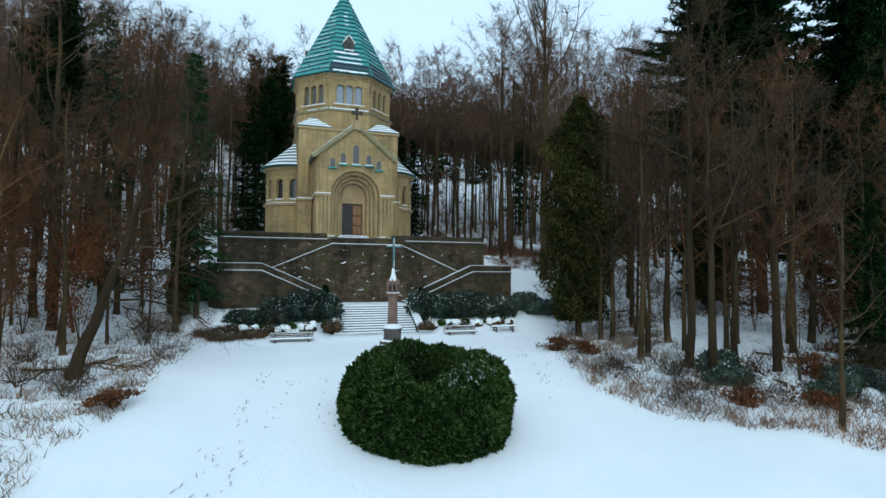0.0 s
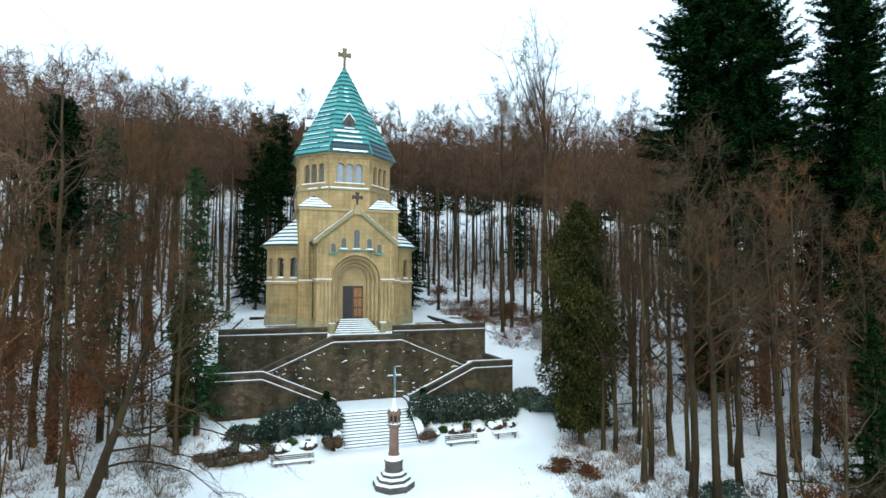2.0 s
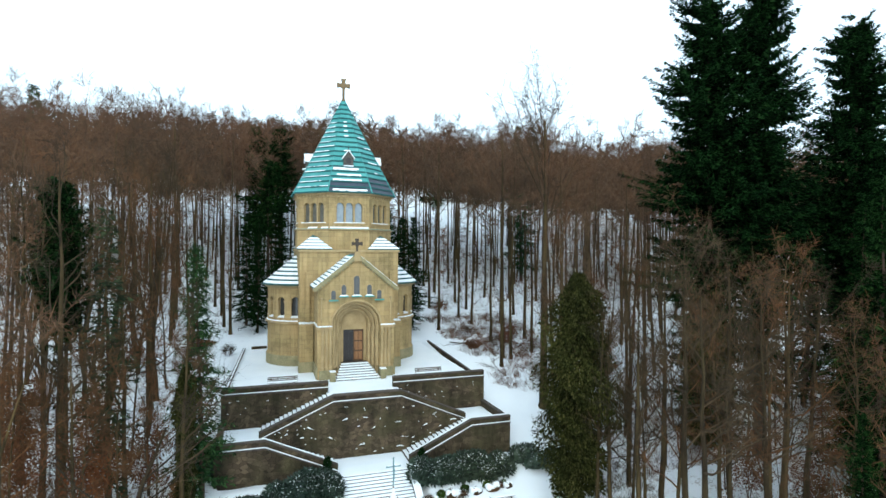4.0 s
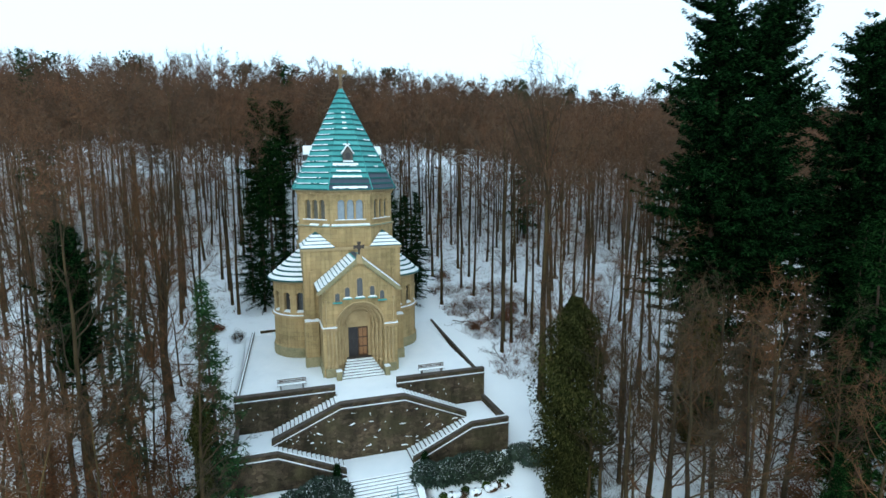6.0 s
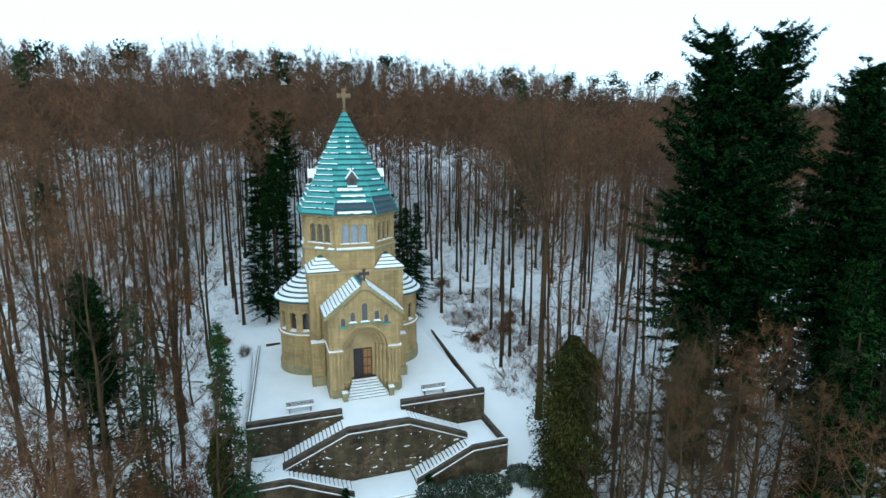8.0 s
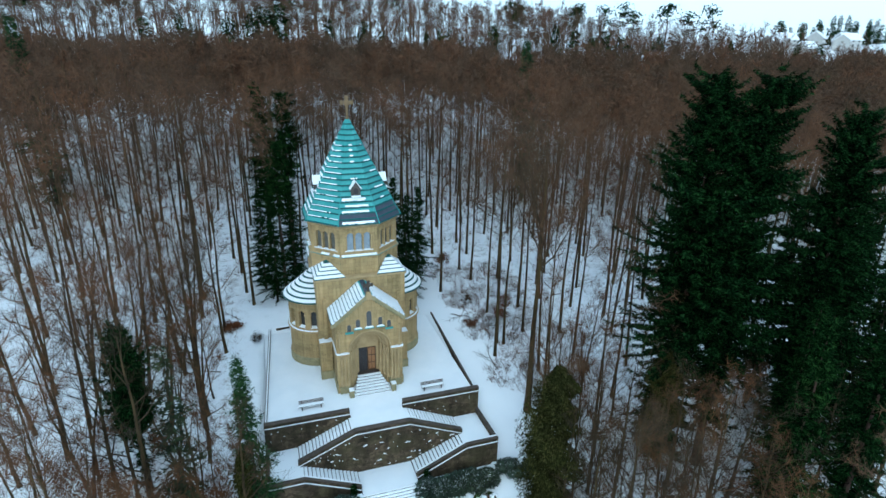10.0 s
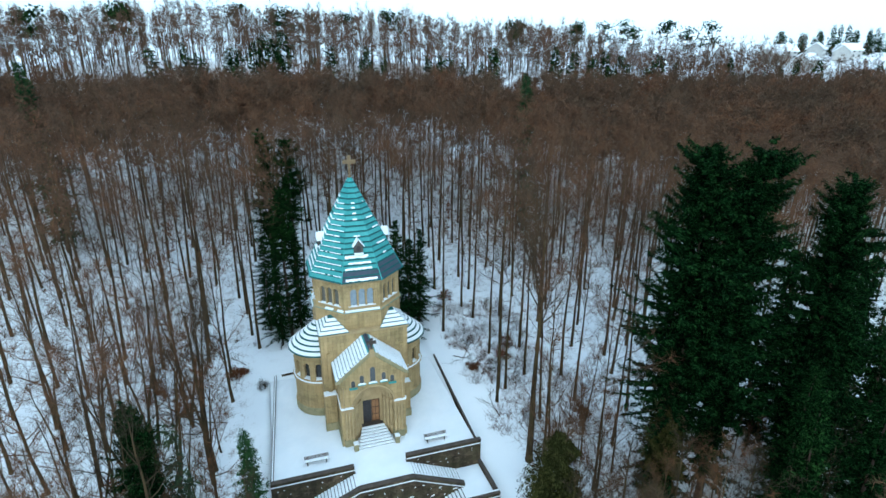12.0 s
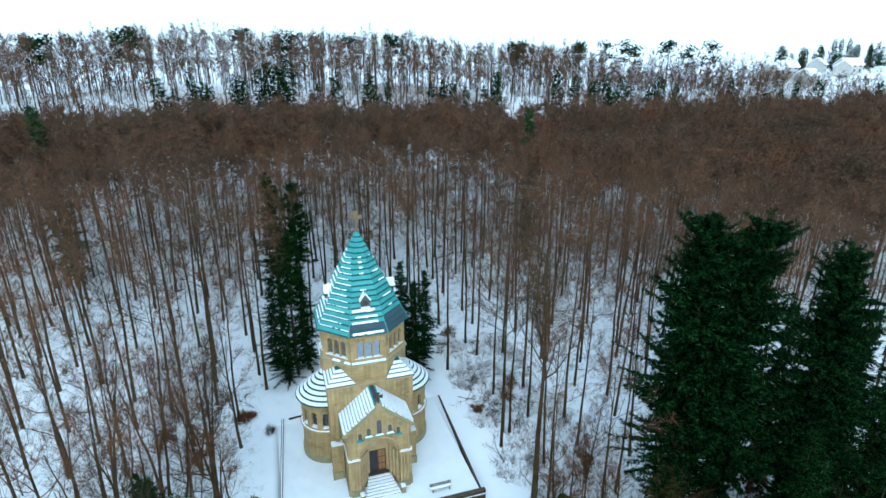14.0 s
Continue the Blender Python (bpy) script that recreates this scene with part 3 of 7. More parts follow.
# square tower: four walls with a roof edge
for x0, x1, y0, y1 in ((CX - HW, CX + HW, CY - HW - 0.65, CY - HW), (CX - HW, CX - HW + 0.65, CY - HW + 0.003, CY + HW), (CX + HW - 0.65, CX + HW, CY - HW + 0.003, CY + HW), (CX - HW + 0.652, CX + HW - 0.652, CY + HW - 0.65, CY + HW)):
    part("tower_wall", Geo().box(x0, x1, y0, y1, T - 0.3, 18.2), STONE, chapel)
part("tower_cornice", Geo().box(CX - HW - 0.14, CX + HW + 0.14, CY - HW - 0.79, CY + HW + 0.14, 18.2, 18.42), TRIM, chapel)
# wider foot of the tower, left and right of the porch, with weathered snow-caught top
for sx in (-1, 1):
    a, b = CX + sx * 3.7, CX + sx * (HW + 0.05)
    g = Geo().box(min(a, b), max(a, b), 54.55, 55.345, T - 0.3, 11.0)
    part("corner_buttress", g, STONE, chapel)
    g = Geo().box(min(a, b) - 0.06, max(a, b) + 0.06, 54.45, 55.345, 11.004, 11.2)
    part("string_course", g, TRIM, chapel)
    part("ledge_snow", Geo().box(min(a, b) - 0.04, max(a, b) + 0.04, 54.47, 55.34, 11.204, 11.3), SNOW, chapel, "snow lying on the ledge")
    part("plinth", Geo().box(min(a, b) - 0.08, max(a, b) + 0.08, 54.42, 55.3, T - 0.25, T + 1.0), MOSSY, chapel)
    a, b = CX + sx * 4.0, CX + sx * 4.45
    part("pilaster", Geo().box(min(a, b), max(a, b), 55.08, 55.348, 11.3, 16.2), STONE, chapel)


def octagon(ap, z, phase=math.pi / 8):
    r = ap / math.cos(math.pi / 8)
    return [(CX + r * math.cos(phase + i * math.pi / 4), CY + r * math.sin(phase + i * math.pi / 4), z) for i in range(8)]


def oct_band(rows):
    g = Geo()
    vs = [p for ap, z in rows for p in octagon(ap, z)]
    fs = [(k * 8 + i, k * 8 + (i + 1) % 8, (k + 1) * 8 + (i + 1) % 8, (k + 1) * 8 + i) for k in range(len(rows) - 1) for i in range(8)]
    fs += [tuple(range(8))[::-1], tuple(range((len(rows) - 1) * 8, len(rows) * 8))]
    return g.add(vs, fs)


# drum
part("drum_base", oct_band([(4.97, 18.0), (4.97, 20.35)]), STONE, chapel)
part("drum_ledge", oct_band([(4.98, 20.352), (5.14, 20.45), (5.14, 20.56), (4.9, 20.66)]), TRIM, chapel)
part("ledge_apron", oct_band([(5.12, 20.52), (5.17, 20.53), (5.17, 20.566), (5.11, 20.568)]), COPPER, chapel, "green copper edge of the ledge")
AP = 4.88
side = 2 * AP * math.tan(math.pi / 8)
for k in range(8):
    a = -math.pi / 2 + k * math.pi / 4
    mid = (CX + AP * math.cos(a), CY + AP * math.sin(a))
    u = (-math.sin(a), math.cos(a))
    place = flat(mid[0], mid[1], u[0], u[1])
    ops = [(c, 0.37, 21.15, 22.85) for c in (-0.93, 0.0, 0.93)]
    wall = part("drum_wall", arch_panel(Geo(), place, -side / 2 + 0.001, side / 2 - 0.001, 20.64, 23.75, ops, 0.5), STONE, chapel)
    for c in (-0.93, 0.0, 0.93):
        pane = Geo().hexa([place(c - 0.4, 0.32, 21.1), place(c + 0.4, 0.32, 21.1), place(c + 0.4, 0.36, 21.1), place(c - 0.4, 0.36, 21.1),
                           place(c - 0.4, 0.32, 23.3), place(c + 0.4, 0.32, 23.3), place(c + 0.4, 0.36, 23.3), place(c - 0.4, 0.36, 23.3)])
        # sky reflection is put into the pane colour, palest on the front face
        win = part("drum_window", pane, SKYGLASS if k == 0 else DIMSKYGLASS, wall, "leaded glass, pale sky reflection in its colour" if k == 0 else "leaded glass, dimmer grey reflection in its colour")
    for c in (-1.4, -0.465, 0.465, 1.4):
        p = place(c, 0.05, 0)
        part("colonnette", Geo().turned([(0.13, 21.15), (0.13, 21.28), (0.075, 21.32), (0.075, 22.62), (0.15, 22.82), (0.15, 22.9)], p[0], p[1], 8), TRIM, wall)
    if k in (0, 6, 7):
        # snow lies in broken lengths on the ledge below
        for c0, c1 in {0: ((-1.95, 1.95),), 7: ((-0.6, 0.5), (1.1, 1.9)), 6: ((-1.4, 0.2),)}[k]:
            q = [place(c0, -0.24, 0), place(c1, -0.24, 0), place(c1, 0.0, 0), place(c0, 0.0, 0)]
            part("ledge_snow", Geo().hexa([(x, y, 20.572) for x, y, _ in q[:2]] + [(x, y, 20.64) for x, y, _ in q[2:]] + [(x, y, 20.63) for x, y, _ in q[:2]] + [(x, y, 20.76) for x, y, _ in q[2:]]), SNOW, wall, "snow lying on the drum ledge")
    sill = [place(-1.55, -0.1, 0), place(1.55, -0.1, 0), place(1.55, 0.3, 0), place(-1.55, 0.3, 0)]
    part("window_sill", Geo().hexa([(x, y, 21.0) for x, y, _ in sill] + [(x, y, 21.14) for x, y, _ in sill]), TRIM, wall)
    part("sill_snow", Geo().hexa([(x, y, 21.144) for x, y, _ in sill] + [(x, y, 21.22) for x, y, _ in sill]), SNOW, wall, "snow on the window sill")
    # corbels under the eaves
    for i in range(9):
        c = -side / 2 + side * (i + 0.5) / 9
        q = [place(c - 0.11, -0.22, 0), place(c + 0.11, -0.22, 0), place(c + 0.11, 0.02, 0), place(c - 0.11, 0.02, 0)]
        part("corbel", Geo().hexa([(x * 0.5 + place(c, 0, 0)[0] * 0.5, y * 0.5 + place(c, 0, 0)[1] * 0.5, 23.72) for x, y, _ in q] + [(x, y, 23.98) for x, y, _ in q]), TRIM, wall)
part("drum_cornice", oct_band([(AP - 0.3, 23.752), (AP + 0.02, 23.76), (AP + 0.05, 23.98), (AP + 0.33, 24.05), (AP + 0.33, 24.2), (AP - 0.3, 24.2)]), TRIM, chapel)

# spire: courses of copper sheet on every face
spire = part("spire", oct_band([(5.12, 24.22), (4.8, 24.9), (0.06, 34.9)]), COPPER, chapel, "octagonal green copper spire in stepped courses")


def spire_apothem(z):
    if z < 25.6:
        t = (z - 24.22) / 1.38
        return 5.3 + (4.62 - 5.3) * t
    return 4.62 + (0.12 - 4.62) * (z - 25.6) / (34.9 - 25.6)


COURSES = 19
rng = random.Random(11)
zs = [24.24 + (34.85 - 24.24) * i / COURSES for i in range(COURSES + 1)]
snow_geo = Geo()
for f in range(8):
    a = -math.pi / 2 + f * math.pi / 4
    ca, sa = math.cos(a), math.sin(a)
    for i in range(COURSES):
        z0, z1 = zs[i], zs[i + 1] + 0.03
        p0, p1 = spire_apothem(zs[i]) + 0.10, spire_apothem(zs[i + 1]) + 0.02
        w0, w1 = p0 * math.tan(math.pi / 8), p1 * math.tan(math.pi / 8)
        def at(r, w, z):
            return (CX + r * ca - w * sa, CY + r * sa + w * ca, z)
        dark = (f == 0 and i < 2) or (f == 1 and i < 3)
        g = Geo().hexa([at(p0, -w0, z0), at(p0, w0, z0), at(p0 - 0.12, w0, z0), at(p0 - 0.12, -w0, z0), at(p1, -w1, z1), at(p1, w1, z1), at(p1 - 0.12, w1, z1), at(p1 - 0.12, -w1, z1)])
        part("roof_course", g, COPPER_DARK if dark else COPPER, spire, "dark replaced roof sheet" if dark else "")
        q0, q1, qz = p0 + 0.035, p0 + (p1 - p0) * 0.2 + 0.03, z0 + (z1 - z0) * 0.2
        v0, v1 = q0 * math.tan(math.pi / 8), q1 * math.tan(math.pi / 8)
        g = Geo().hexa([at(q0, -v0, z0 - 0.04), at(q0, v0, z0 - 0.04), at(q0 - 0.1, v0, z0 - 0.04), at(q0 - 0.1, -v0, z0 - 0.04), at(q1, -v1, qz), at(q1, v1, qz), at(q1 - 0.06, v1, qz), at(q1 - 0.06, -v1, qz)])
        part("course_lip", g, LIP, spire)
        # snow caught on the courses: thick low on the front, along the west arris, in streaks above
        chance = {0: 0.95 if i < 6 else 0.7, 7: 0.95, 6: 0.9, 1: 0.3, 2: 0.1}.get(f, 0.4)
        if rng.random() < chance and (0 if f == 0 else 1) <= i < COURSES - 3:
            if f == 0:
                h = 0.93 if i < 6 else 0.32
                lo, hi = -h * (0.7 + 0.3 * rng.random()), h * (0.6 + 0.3 * rng.random())
                band = rng.uniform(0.45, 0.75) if i < 6 else rng.uniform(0.3, 0.5)
                if i in (5,):
                    continue
            elif f == 7:
                lo, hi, band = -0.98, rng.uniform(0.4, 0.98), rng.uniform(0.14, 0.27)
            elif f == 6:
                lo, hi, band = -0.97, 0.97, 0.4
            else:
                lo, hi, band = rng.uniform(-0.9, 0.2), rng.uniform(0.2, 0.95), 0.3
            pm, wm = p0 + (p1 - p0) * band, w0 + (w1 - w0) * band
            zm = z0 + (z1 - z0) * band
            segs = 11
            for s in range(segs):
                u, v = lo + (hi - lo) * s / segs, lo + (hi - lo) * (s + 1) / segs
                if rng.random() < 0.03:
                    continue
                e0, e1 = rng.uniform(0.02, 0.4), rng.uniform(0.02, 0.4)
                def low(q, e):
                    e = 0.22 + 0.78 * e
                    return at(p0 + (pm - p0) * e + 0.05, q * (w0 + (wm - w0) * e), z0 + (zm - z0) * e + 0.02)
                snow_geo.add([low(u, e0), low(v, e1), at(pm + 0.02, v * wm, zm + 0.02), at(pm + 0.02, u * wm, zm + 0.02),
                              at(pm - 0.05, v * wm, zm), at(pm - 0.05, u * wm, zm)], [(0, 1, 2, 3), (3, 2, 4, 5)])
tagged(part("spire_snow", snow_geo, SNOW, spire, "snow caught on the roof courses", fix=False), kind="stuff")
# ridge rolls
for c0, c1, c2 in zip(octagon(5.42, 24.24), octagon(4.7, 25.6), octagon(0.12, 34.9)):
    part("ridge_roll", Geo().tube(c0, c1, 0.06, 0.06, 5).tube(c1, c2, 0.06, 0.05, 5), COPPER, spire)

# cross on the spire
part("finial", Geo().turned([(0.22, 34.75), (0.25, 34.95), (0.12, 35.1), (0.16, 35.3), (0.08, 35.4)], CX, CY, 8), GOLD, chapel, "gilt stone finial")


def cross_geo(cx, cy, z, h, w, t):
    """A cross with short splayed arms and a hub where they meet."""
    c = z + h * 0.62
    a, b, k = w * 0.09, w * 0.19, w / 2
    out = [(-a, z), (a, z), (a, c - a), (k, c - b), (k, c + b), (a, c + a), (b, z + h), (-b, z + h), (-a, c + a), (-k, c + b), (-k, c - b), (-a, c - a)]
    g = Geo().prism([(cx + x, q) for x, q in out], "y", cy - t / 2, cy + t / 2)
    r = w * 0.25
    return g.prism([(cx + r * math.cos(math.pi * i / 6), c + r * math.sin(math.pi * i / 6)) for i in range(12)], "y", cy - t * 0.35, cy + t * 0.35)


part("spire_cross", cross_geo(CX, CY, 35.35, 1.95, 1.45, 0.22), GOLD, chapel, "weathered gilt cross")

# dormers on the four main faces
for f in range(4):
    a = -math.pi / 2 + f * math.pi / 2
    ca, sa = math.cos(a), math.sin(a)
    def at(r, w, z):
        return (CX + r * ca - w * sa, CY + r * sa + w * ca, z)
    r = spire_apothem(27.3) + 0.28
    out = [(-0.5, 27.2), (0.5, 27.2), (0.5, 27.95), (0.0, 28.65), (-0.5, 27.95)]
    g = Geo().add([at(r, w, z) for w, z in out] + [at(r - 1.3, w, z) for w, z in out], [(4, 3, 2, 1, 0), (5, 6, 7, 8, 9)] + [(i, (i + 1) % 5, 5 + (i + 1) % 5, 5 + i) for i in range(5)])
    dorm = part("dormer", g, GREYSTONE, chapel, "small stone roof dormer")
    # no hole is cut: a dark-coloured panel gives the opening's inner shade
    hole = [(-0.24, 27.35), (0.24, 27.35)] + [(0.24 * math.cos(math.pi * k / 6), 27.75 + 0.24 * math.sin(math.pi * k / 6)) for k in range(7)]
    n = len(hole)
    part("opening", Geo().add([at(r + 0.006, w, z) for w, z in hole] + [at(r - 0.1, w, z) for w, z in hole], [tuple(range(n)), tuple(range(n, 2 * n))[::-1]] + [(i, (i + 1) % n, n + (i + 1) % n, n + i) for i in range(n)]), INNER_DARK, dorm, "dormer opening, the dark inside put into its colour")
    for s in (-1, 1):
        q = [(s * 0.62, 27.82), (0.0, 28.68), (0.0, 28.8), (s * 0.66, 27.92)]
        g = Geo().add([at(r + 0.1, w, z) for w, z in q] + [at(r - 1.3, w, z) for w, z in q], [(0, 1, 2, 3), (7, 6, 5, 4)] + [(i, (i + 1) % 4, 4 + (i + 1) % 4, 4 + i) for i in range(4)])
        part("dormer_roof", g, COPPER if f == 2 else SNOW, dorm)
    part("dormer_finial", Geo().tube(at(r - 0.1, 0, 28.7), at(r - 0.1, 0, 29.25), 0.05, 0.03, 6), IRON, dorm)
    part("dormer_snow", Geo().hexa([at(r + 0.3, -0.5, 27.02), at(r + 0.3, 0.5, 27.02), at(r - 0.1, 0.5, 27.05), at(r - 0.1, -0.5, 27.05), at(r + 0.3, -0.5, 27.12), at(r + 0.3, 0.5, 27.12), at(r - 0.1, 0.5, 27.2), at(r - 0.1, -0.5, 27.2)]), SNOW, dorm)


# broach roofs on the tower's corners: copper courses under snow


def course_strip(lower, upper, parent, lift=0.07, cover=SNOW, bare=0.2):
    """One course between two point rows (eaves to ridge): a dark lip along the lower edge and snow above it."""
    n = len(lower)
    lip, top = Geo(), Geo()
    lo = [Vector(p) for p in lower]
    up = [Vector(p) for p in upper]
    v = [*lo, *[p + Vector((0, 0, lift)) for p in lo], *up]
    lip.add(v, [(i, i + 1, n + i + 1, n + i) for i in range(n - 1)] + [(n + i, n + i + 1, 2 * n + i + 1, 2 * n + i) for i in range(n - 1)])
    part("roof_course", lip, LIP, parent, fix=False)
    if cover is None:
        return
    a = [p + (q - p) * bare + Vector((0, 0, lift * 0.9 + 0.015)) for p, q in zip(lo, up)]
    b = [p + (q - p) * 0.9 + Vector((0, 0, 0.05)) for p, q in zip(lo, up)]
    d = [p - Vector((0, 0, 0.03)) for p in a]
    e = [p - Vector((0, 0, 0.04)) for p in b]
    top.add([*d, *a, *b, *e], [(i, i + 1, n + i + 1, n + i) for i in range(n - 1)] + [(n + i, n + i + 1, 2 * n + i + 1, 2 * n + i) for i in range(n - 1)]
            + [(2 * n + i, 2 * n + i + 1, 3 * n + i + 1, 3 * n + i) for i in range(n - 1)])
    part("course_snow", top, cover, parent, "snow lying on the roof course", fix=False)


E8 = HW + 0.2
for sx in (-1, 1):
    for sy in (-1, 1):
        ey = HW + (0.82 if sy < 0 else 0.2)
        corner = Vector((CX + sx * E8, CY + sy * ey, 18.44))
        a = Vector((CX + sx * 1.75, CY + sy * ey, 18.44))
        b = Vector((CX + sx * E8, CY + sy * 1.75, 18.44))
        apex = Vector((CX + sx * 3.48, CY + sy * 3.48, 19.95))
        ta, tb = Vector((CX + sx * 2.05, CY + sy * 4.92, 18.47)), Vector((CX + sx * 4.92, CY + sy * 2.05, 18.47))
        roof = part("broach_roof", Geo().add([corner, a, ta, apex, tb, b], [(0, 1, 3), (1, 2, 3), (0, 3, 5), (3, 4, 5)]), COPPER, chapel, "snowy copper corner roof", fix=False)
        for p, q in ((corner, a), (b, corner)):
            lo0, lo1 = p, q
            k = 5
            hi0 = hi1 = apex
            for i in range(k):
                f0, f1 = i / k, (i + 1) / k
                row0 = [lo0.lerp(hi0, f0), lo1.lerp(hi1, f0)]
                row1 = [lo0.lerp(hi0, f1), lo1.lerp(hi1, f1)]
                course_strip(row0, row1, roof, 0.05, SNOW if i < 4 else None, 0.16)


# apses west, east and north
def apse(ax, ay, facing, name):
    ob = part(name, Geo().turned([(3.5, T - 0.3), (3.5, T + 1.1), (3.38, T + 1.25), (3.38, 10.75)], ax, ay, 28), STONE, chapel, "round sandstone apse with arcaded windows")
    r = 3.5
    part("apse_plinth", Geo().turned([(3.53, T - 0.28), (3.53, T + 1.0), (3.505, T + 1.07)], ax, ay, 28), MOSSY, ob, "mossy plinth")
    part("apse_string", Geo().turned([(3.39, 10.752), (3.6, 10.85), (3.62, 11.0), (3.4, 11.1), (3.0, 11.1)], ax, ay, 28), TRIM, ob)
    part("string_snow", Geo().turned([(3.56, 11.024), (3.4, 11.104), (3.39, 11.15), (3.54, 11.06)], ax, ay, 28), SNOW, ob, "snow on the string course")
    place = round_wall(ax, ay, r - 0.14, facing - math.pi / 2, 1)
    length = math.pi * (r - 0.14)
    ops = []
    for k in range(7):
        ops.append((length * (k + 0.5) / 7, 0.44, 11.4, 13.1))
    part("arcade_wall", arch_panel(Geo(), place, 0, length, 11.1, 14.35, ops, 0.4, 8), STONE, ob)
    part("apse_core", Geo().turned([(2.9, 11.05), (2.9, 14.3)], ax, ay, 28), GLASS, ob, "leaded glass behind the arcade")
    for c, h, s, sp in ops:
        for e in (-1, 1):
            p = place(c + e * (h + 0.02), 0.06, 0)
            part("colonnette", Geo().turned([(0.13, 11.38), (0.13, 11.52), (0.08, 11.58), (0.08, 12.85), (0.16, 13.05), (0.16, 13.15)], p[0], p[1], 6), TRIM, ob)
        q = [place(c - h, -0.05, 0), place(c + h, -0.05, 0), place(c + h, 0.35, 0), place(c - h, 0.35, 0)]
        part("sill_snow", Geo().hexa([(x, y, 11.402) for x, y, _ in q] + [(x, y, 11.5) for x, y, _ in q[:2]] + [(x, y, 11.6) for x, y, _ in q[2:]]), SNOW, ob, "snow on the window sill")
    part("apse_cornice", Geo().turned([(3.2, 14.352), (3.4, 14.36), (3.45, 14.5), (3.72, 14.6), (3.72, 14.72), (3.0, 14.74)], ax, ay, 28), TRIM, ob)
    n, courses = 24, 8
    apex = Vector((ax, ay, 18.15))
    ring = [Vector((ax + 3.95 * math.cos(facing - math.pi / 2 + math.pi * i / n), ay + 3.95 * math.sin(facing - math.pi / 2 + math.pi * i / n), 14.76)) for i in range(n + 1)]
    roof = part("apse_roof", Geo().add(ring + [apex], [(i, i + 1, n + 1) for i in range(n)]), COPPER, ob, "half-cone copper roof in snow-covered courses", fix=False)
    for i in range(courses):
        f0, f1 = i / courses, min((i + 1) / courses, 0.985)
        course_strip([p.lerp(apex, f0) for p in ring], [p.lerp(apex, f1) for p in ring], roof, 0.09)
    return ob


apse(CX - 4.5, CY, math.pi, "apse")
apse(CX + 4.5, CY, 0.0, "apse")
apse(CX, CY + 4.5, math.pi / 2, "apse")

# ---- porch ----
PY = 51.4          # front face
PW = 3.58          # half width
porch = chapel
pf = flat(CX, PY, 1, 0)
SPRING = 11.33
orders = [2.2, 1.87, 1.55, 1.25]
# lower front with the portal's outer arch; side walls
part("porch_front", arch_panel(Geo(), pf, -PW, PW, T - 0.3, 14.95, [(0, orders[0], T - 0.31, SPRING)], 0.42, 14), STONE, porch)
for s in (-1, 1):
    a, b = CX + s * PW, CX + s * (PW - 0.5)
    part("porch_side", Geo().box(min(a, b), max(a, b), PY + 0.422, 55.34, T - 0.3, 14.95), STONE, porch)
    a, b = CX + s * (PW - 0.02), CX + s * (PW + 0.12)
    part("plinth", Geo().box(min(a, b), max(a, b), PY - 0.12, 54.4, T - 0.25, T + 1.05), MOSSY, porch)
    a, b = CX + s * 2.25, CX + s * (PW + 0.06)
    part("impost", Geo().box(min(a, b), max(a, b), PY - 0.34, PY + 0.3, SPRING - 0.22, SPRING), TRIM, porch)
    part("impost_snow", Geo().box(min(a, b) + 0.02, max(a, b) - 0.02, PY - 0.33, PY - 0.005, SPRING + 0.004, SPRING + 0.09), SNOW, porch, "snow on the portal's impost")
    part("side_ledge", Geo().box(CX + s * (PW + 0.06) - 0.06, CX + s * (PW + 0.06) + 0.06, PY + 0.3, 54.4, SPRING - 0.22, SPRING), TRIM, porch)
    part("side_ledge_snow", Geo().box(CX + s * (PW + 0.06) - 0.05, CX + s * (PW + 0.06) + 0.06, PY - 0.1, 54.4, SPRING + 0.004, SPRING + 0.1), SNOW, porch, "snow on the side ledge")
    a, b = CX + s * 2.27, CX + s * (PW + 0.02)
    part("front_pier", Geo().box(min(a, b), max(a, b), PY - 0.10, PY - 0.002, T - 0.25, SPRING - 0.224), STONE, porch)
    for off in (2.42, 2.78, 3.14):
        part("flank_shaft", Geo().turned([(0.19, T + 0.85), (0.19, T + 1.1), (0.13, T + 1.2), (0.12, 10.7), (0.15, 10.76), (0.19, SPRING - 0.24)], CX + s * off, PY - 0.14, 10), TRIM, porch)
    part("flank_plinth", Geo().box(CX + s * 2.83 - 0.6, CX + s * 2.83 + 0.6, PY - 0.36, PY - 0.104, T - 0.25, T + 0.85), MOSSY, porch)
    x = CX + s * (PW - 0.32)
    part("corner_shaft", Geo().turned([(0.10, 11.45), (0.07, 11.6), (0.07, 13.7), (0.13, 13.95), (0.13, 14.05)], x, PY - 0.09, 8), TRIM, porch)
# receding orders of the portal
for k in range(3):
    d = 0.42 + 0.42 * k
    place = flat(CX, PY + d + 0.002, 1, 0)
    part("portal_order", arch_panel(Geo(), place, -orders[k] - 0.2, orders[k] + 0.2, T - 0.3, SPRING + orders[k] + 0.25, [(0, orders[k + 1], T - 0.31, SPRING)], 0.418, 14), TRIM, porch)
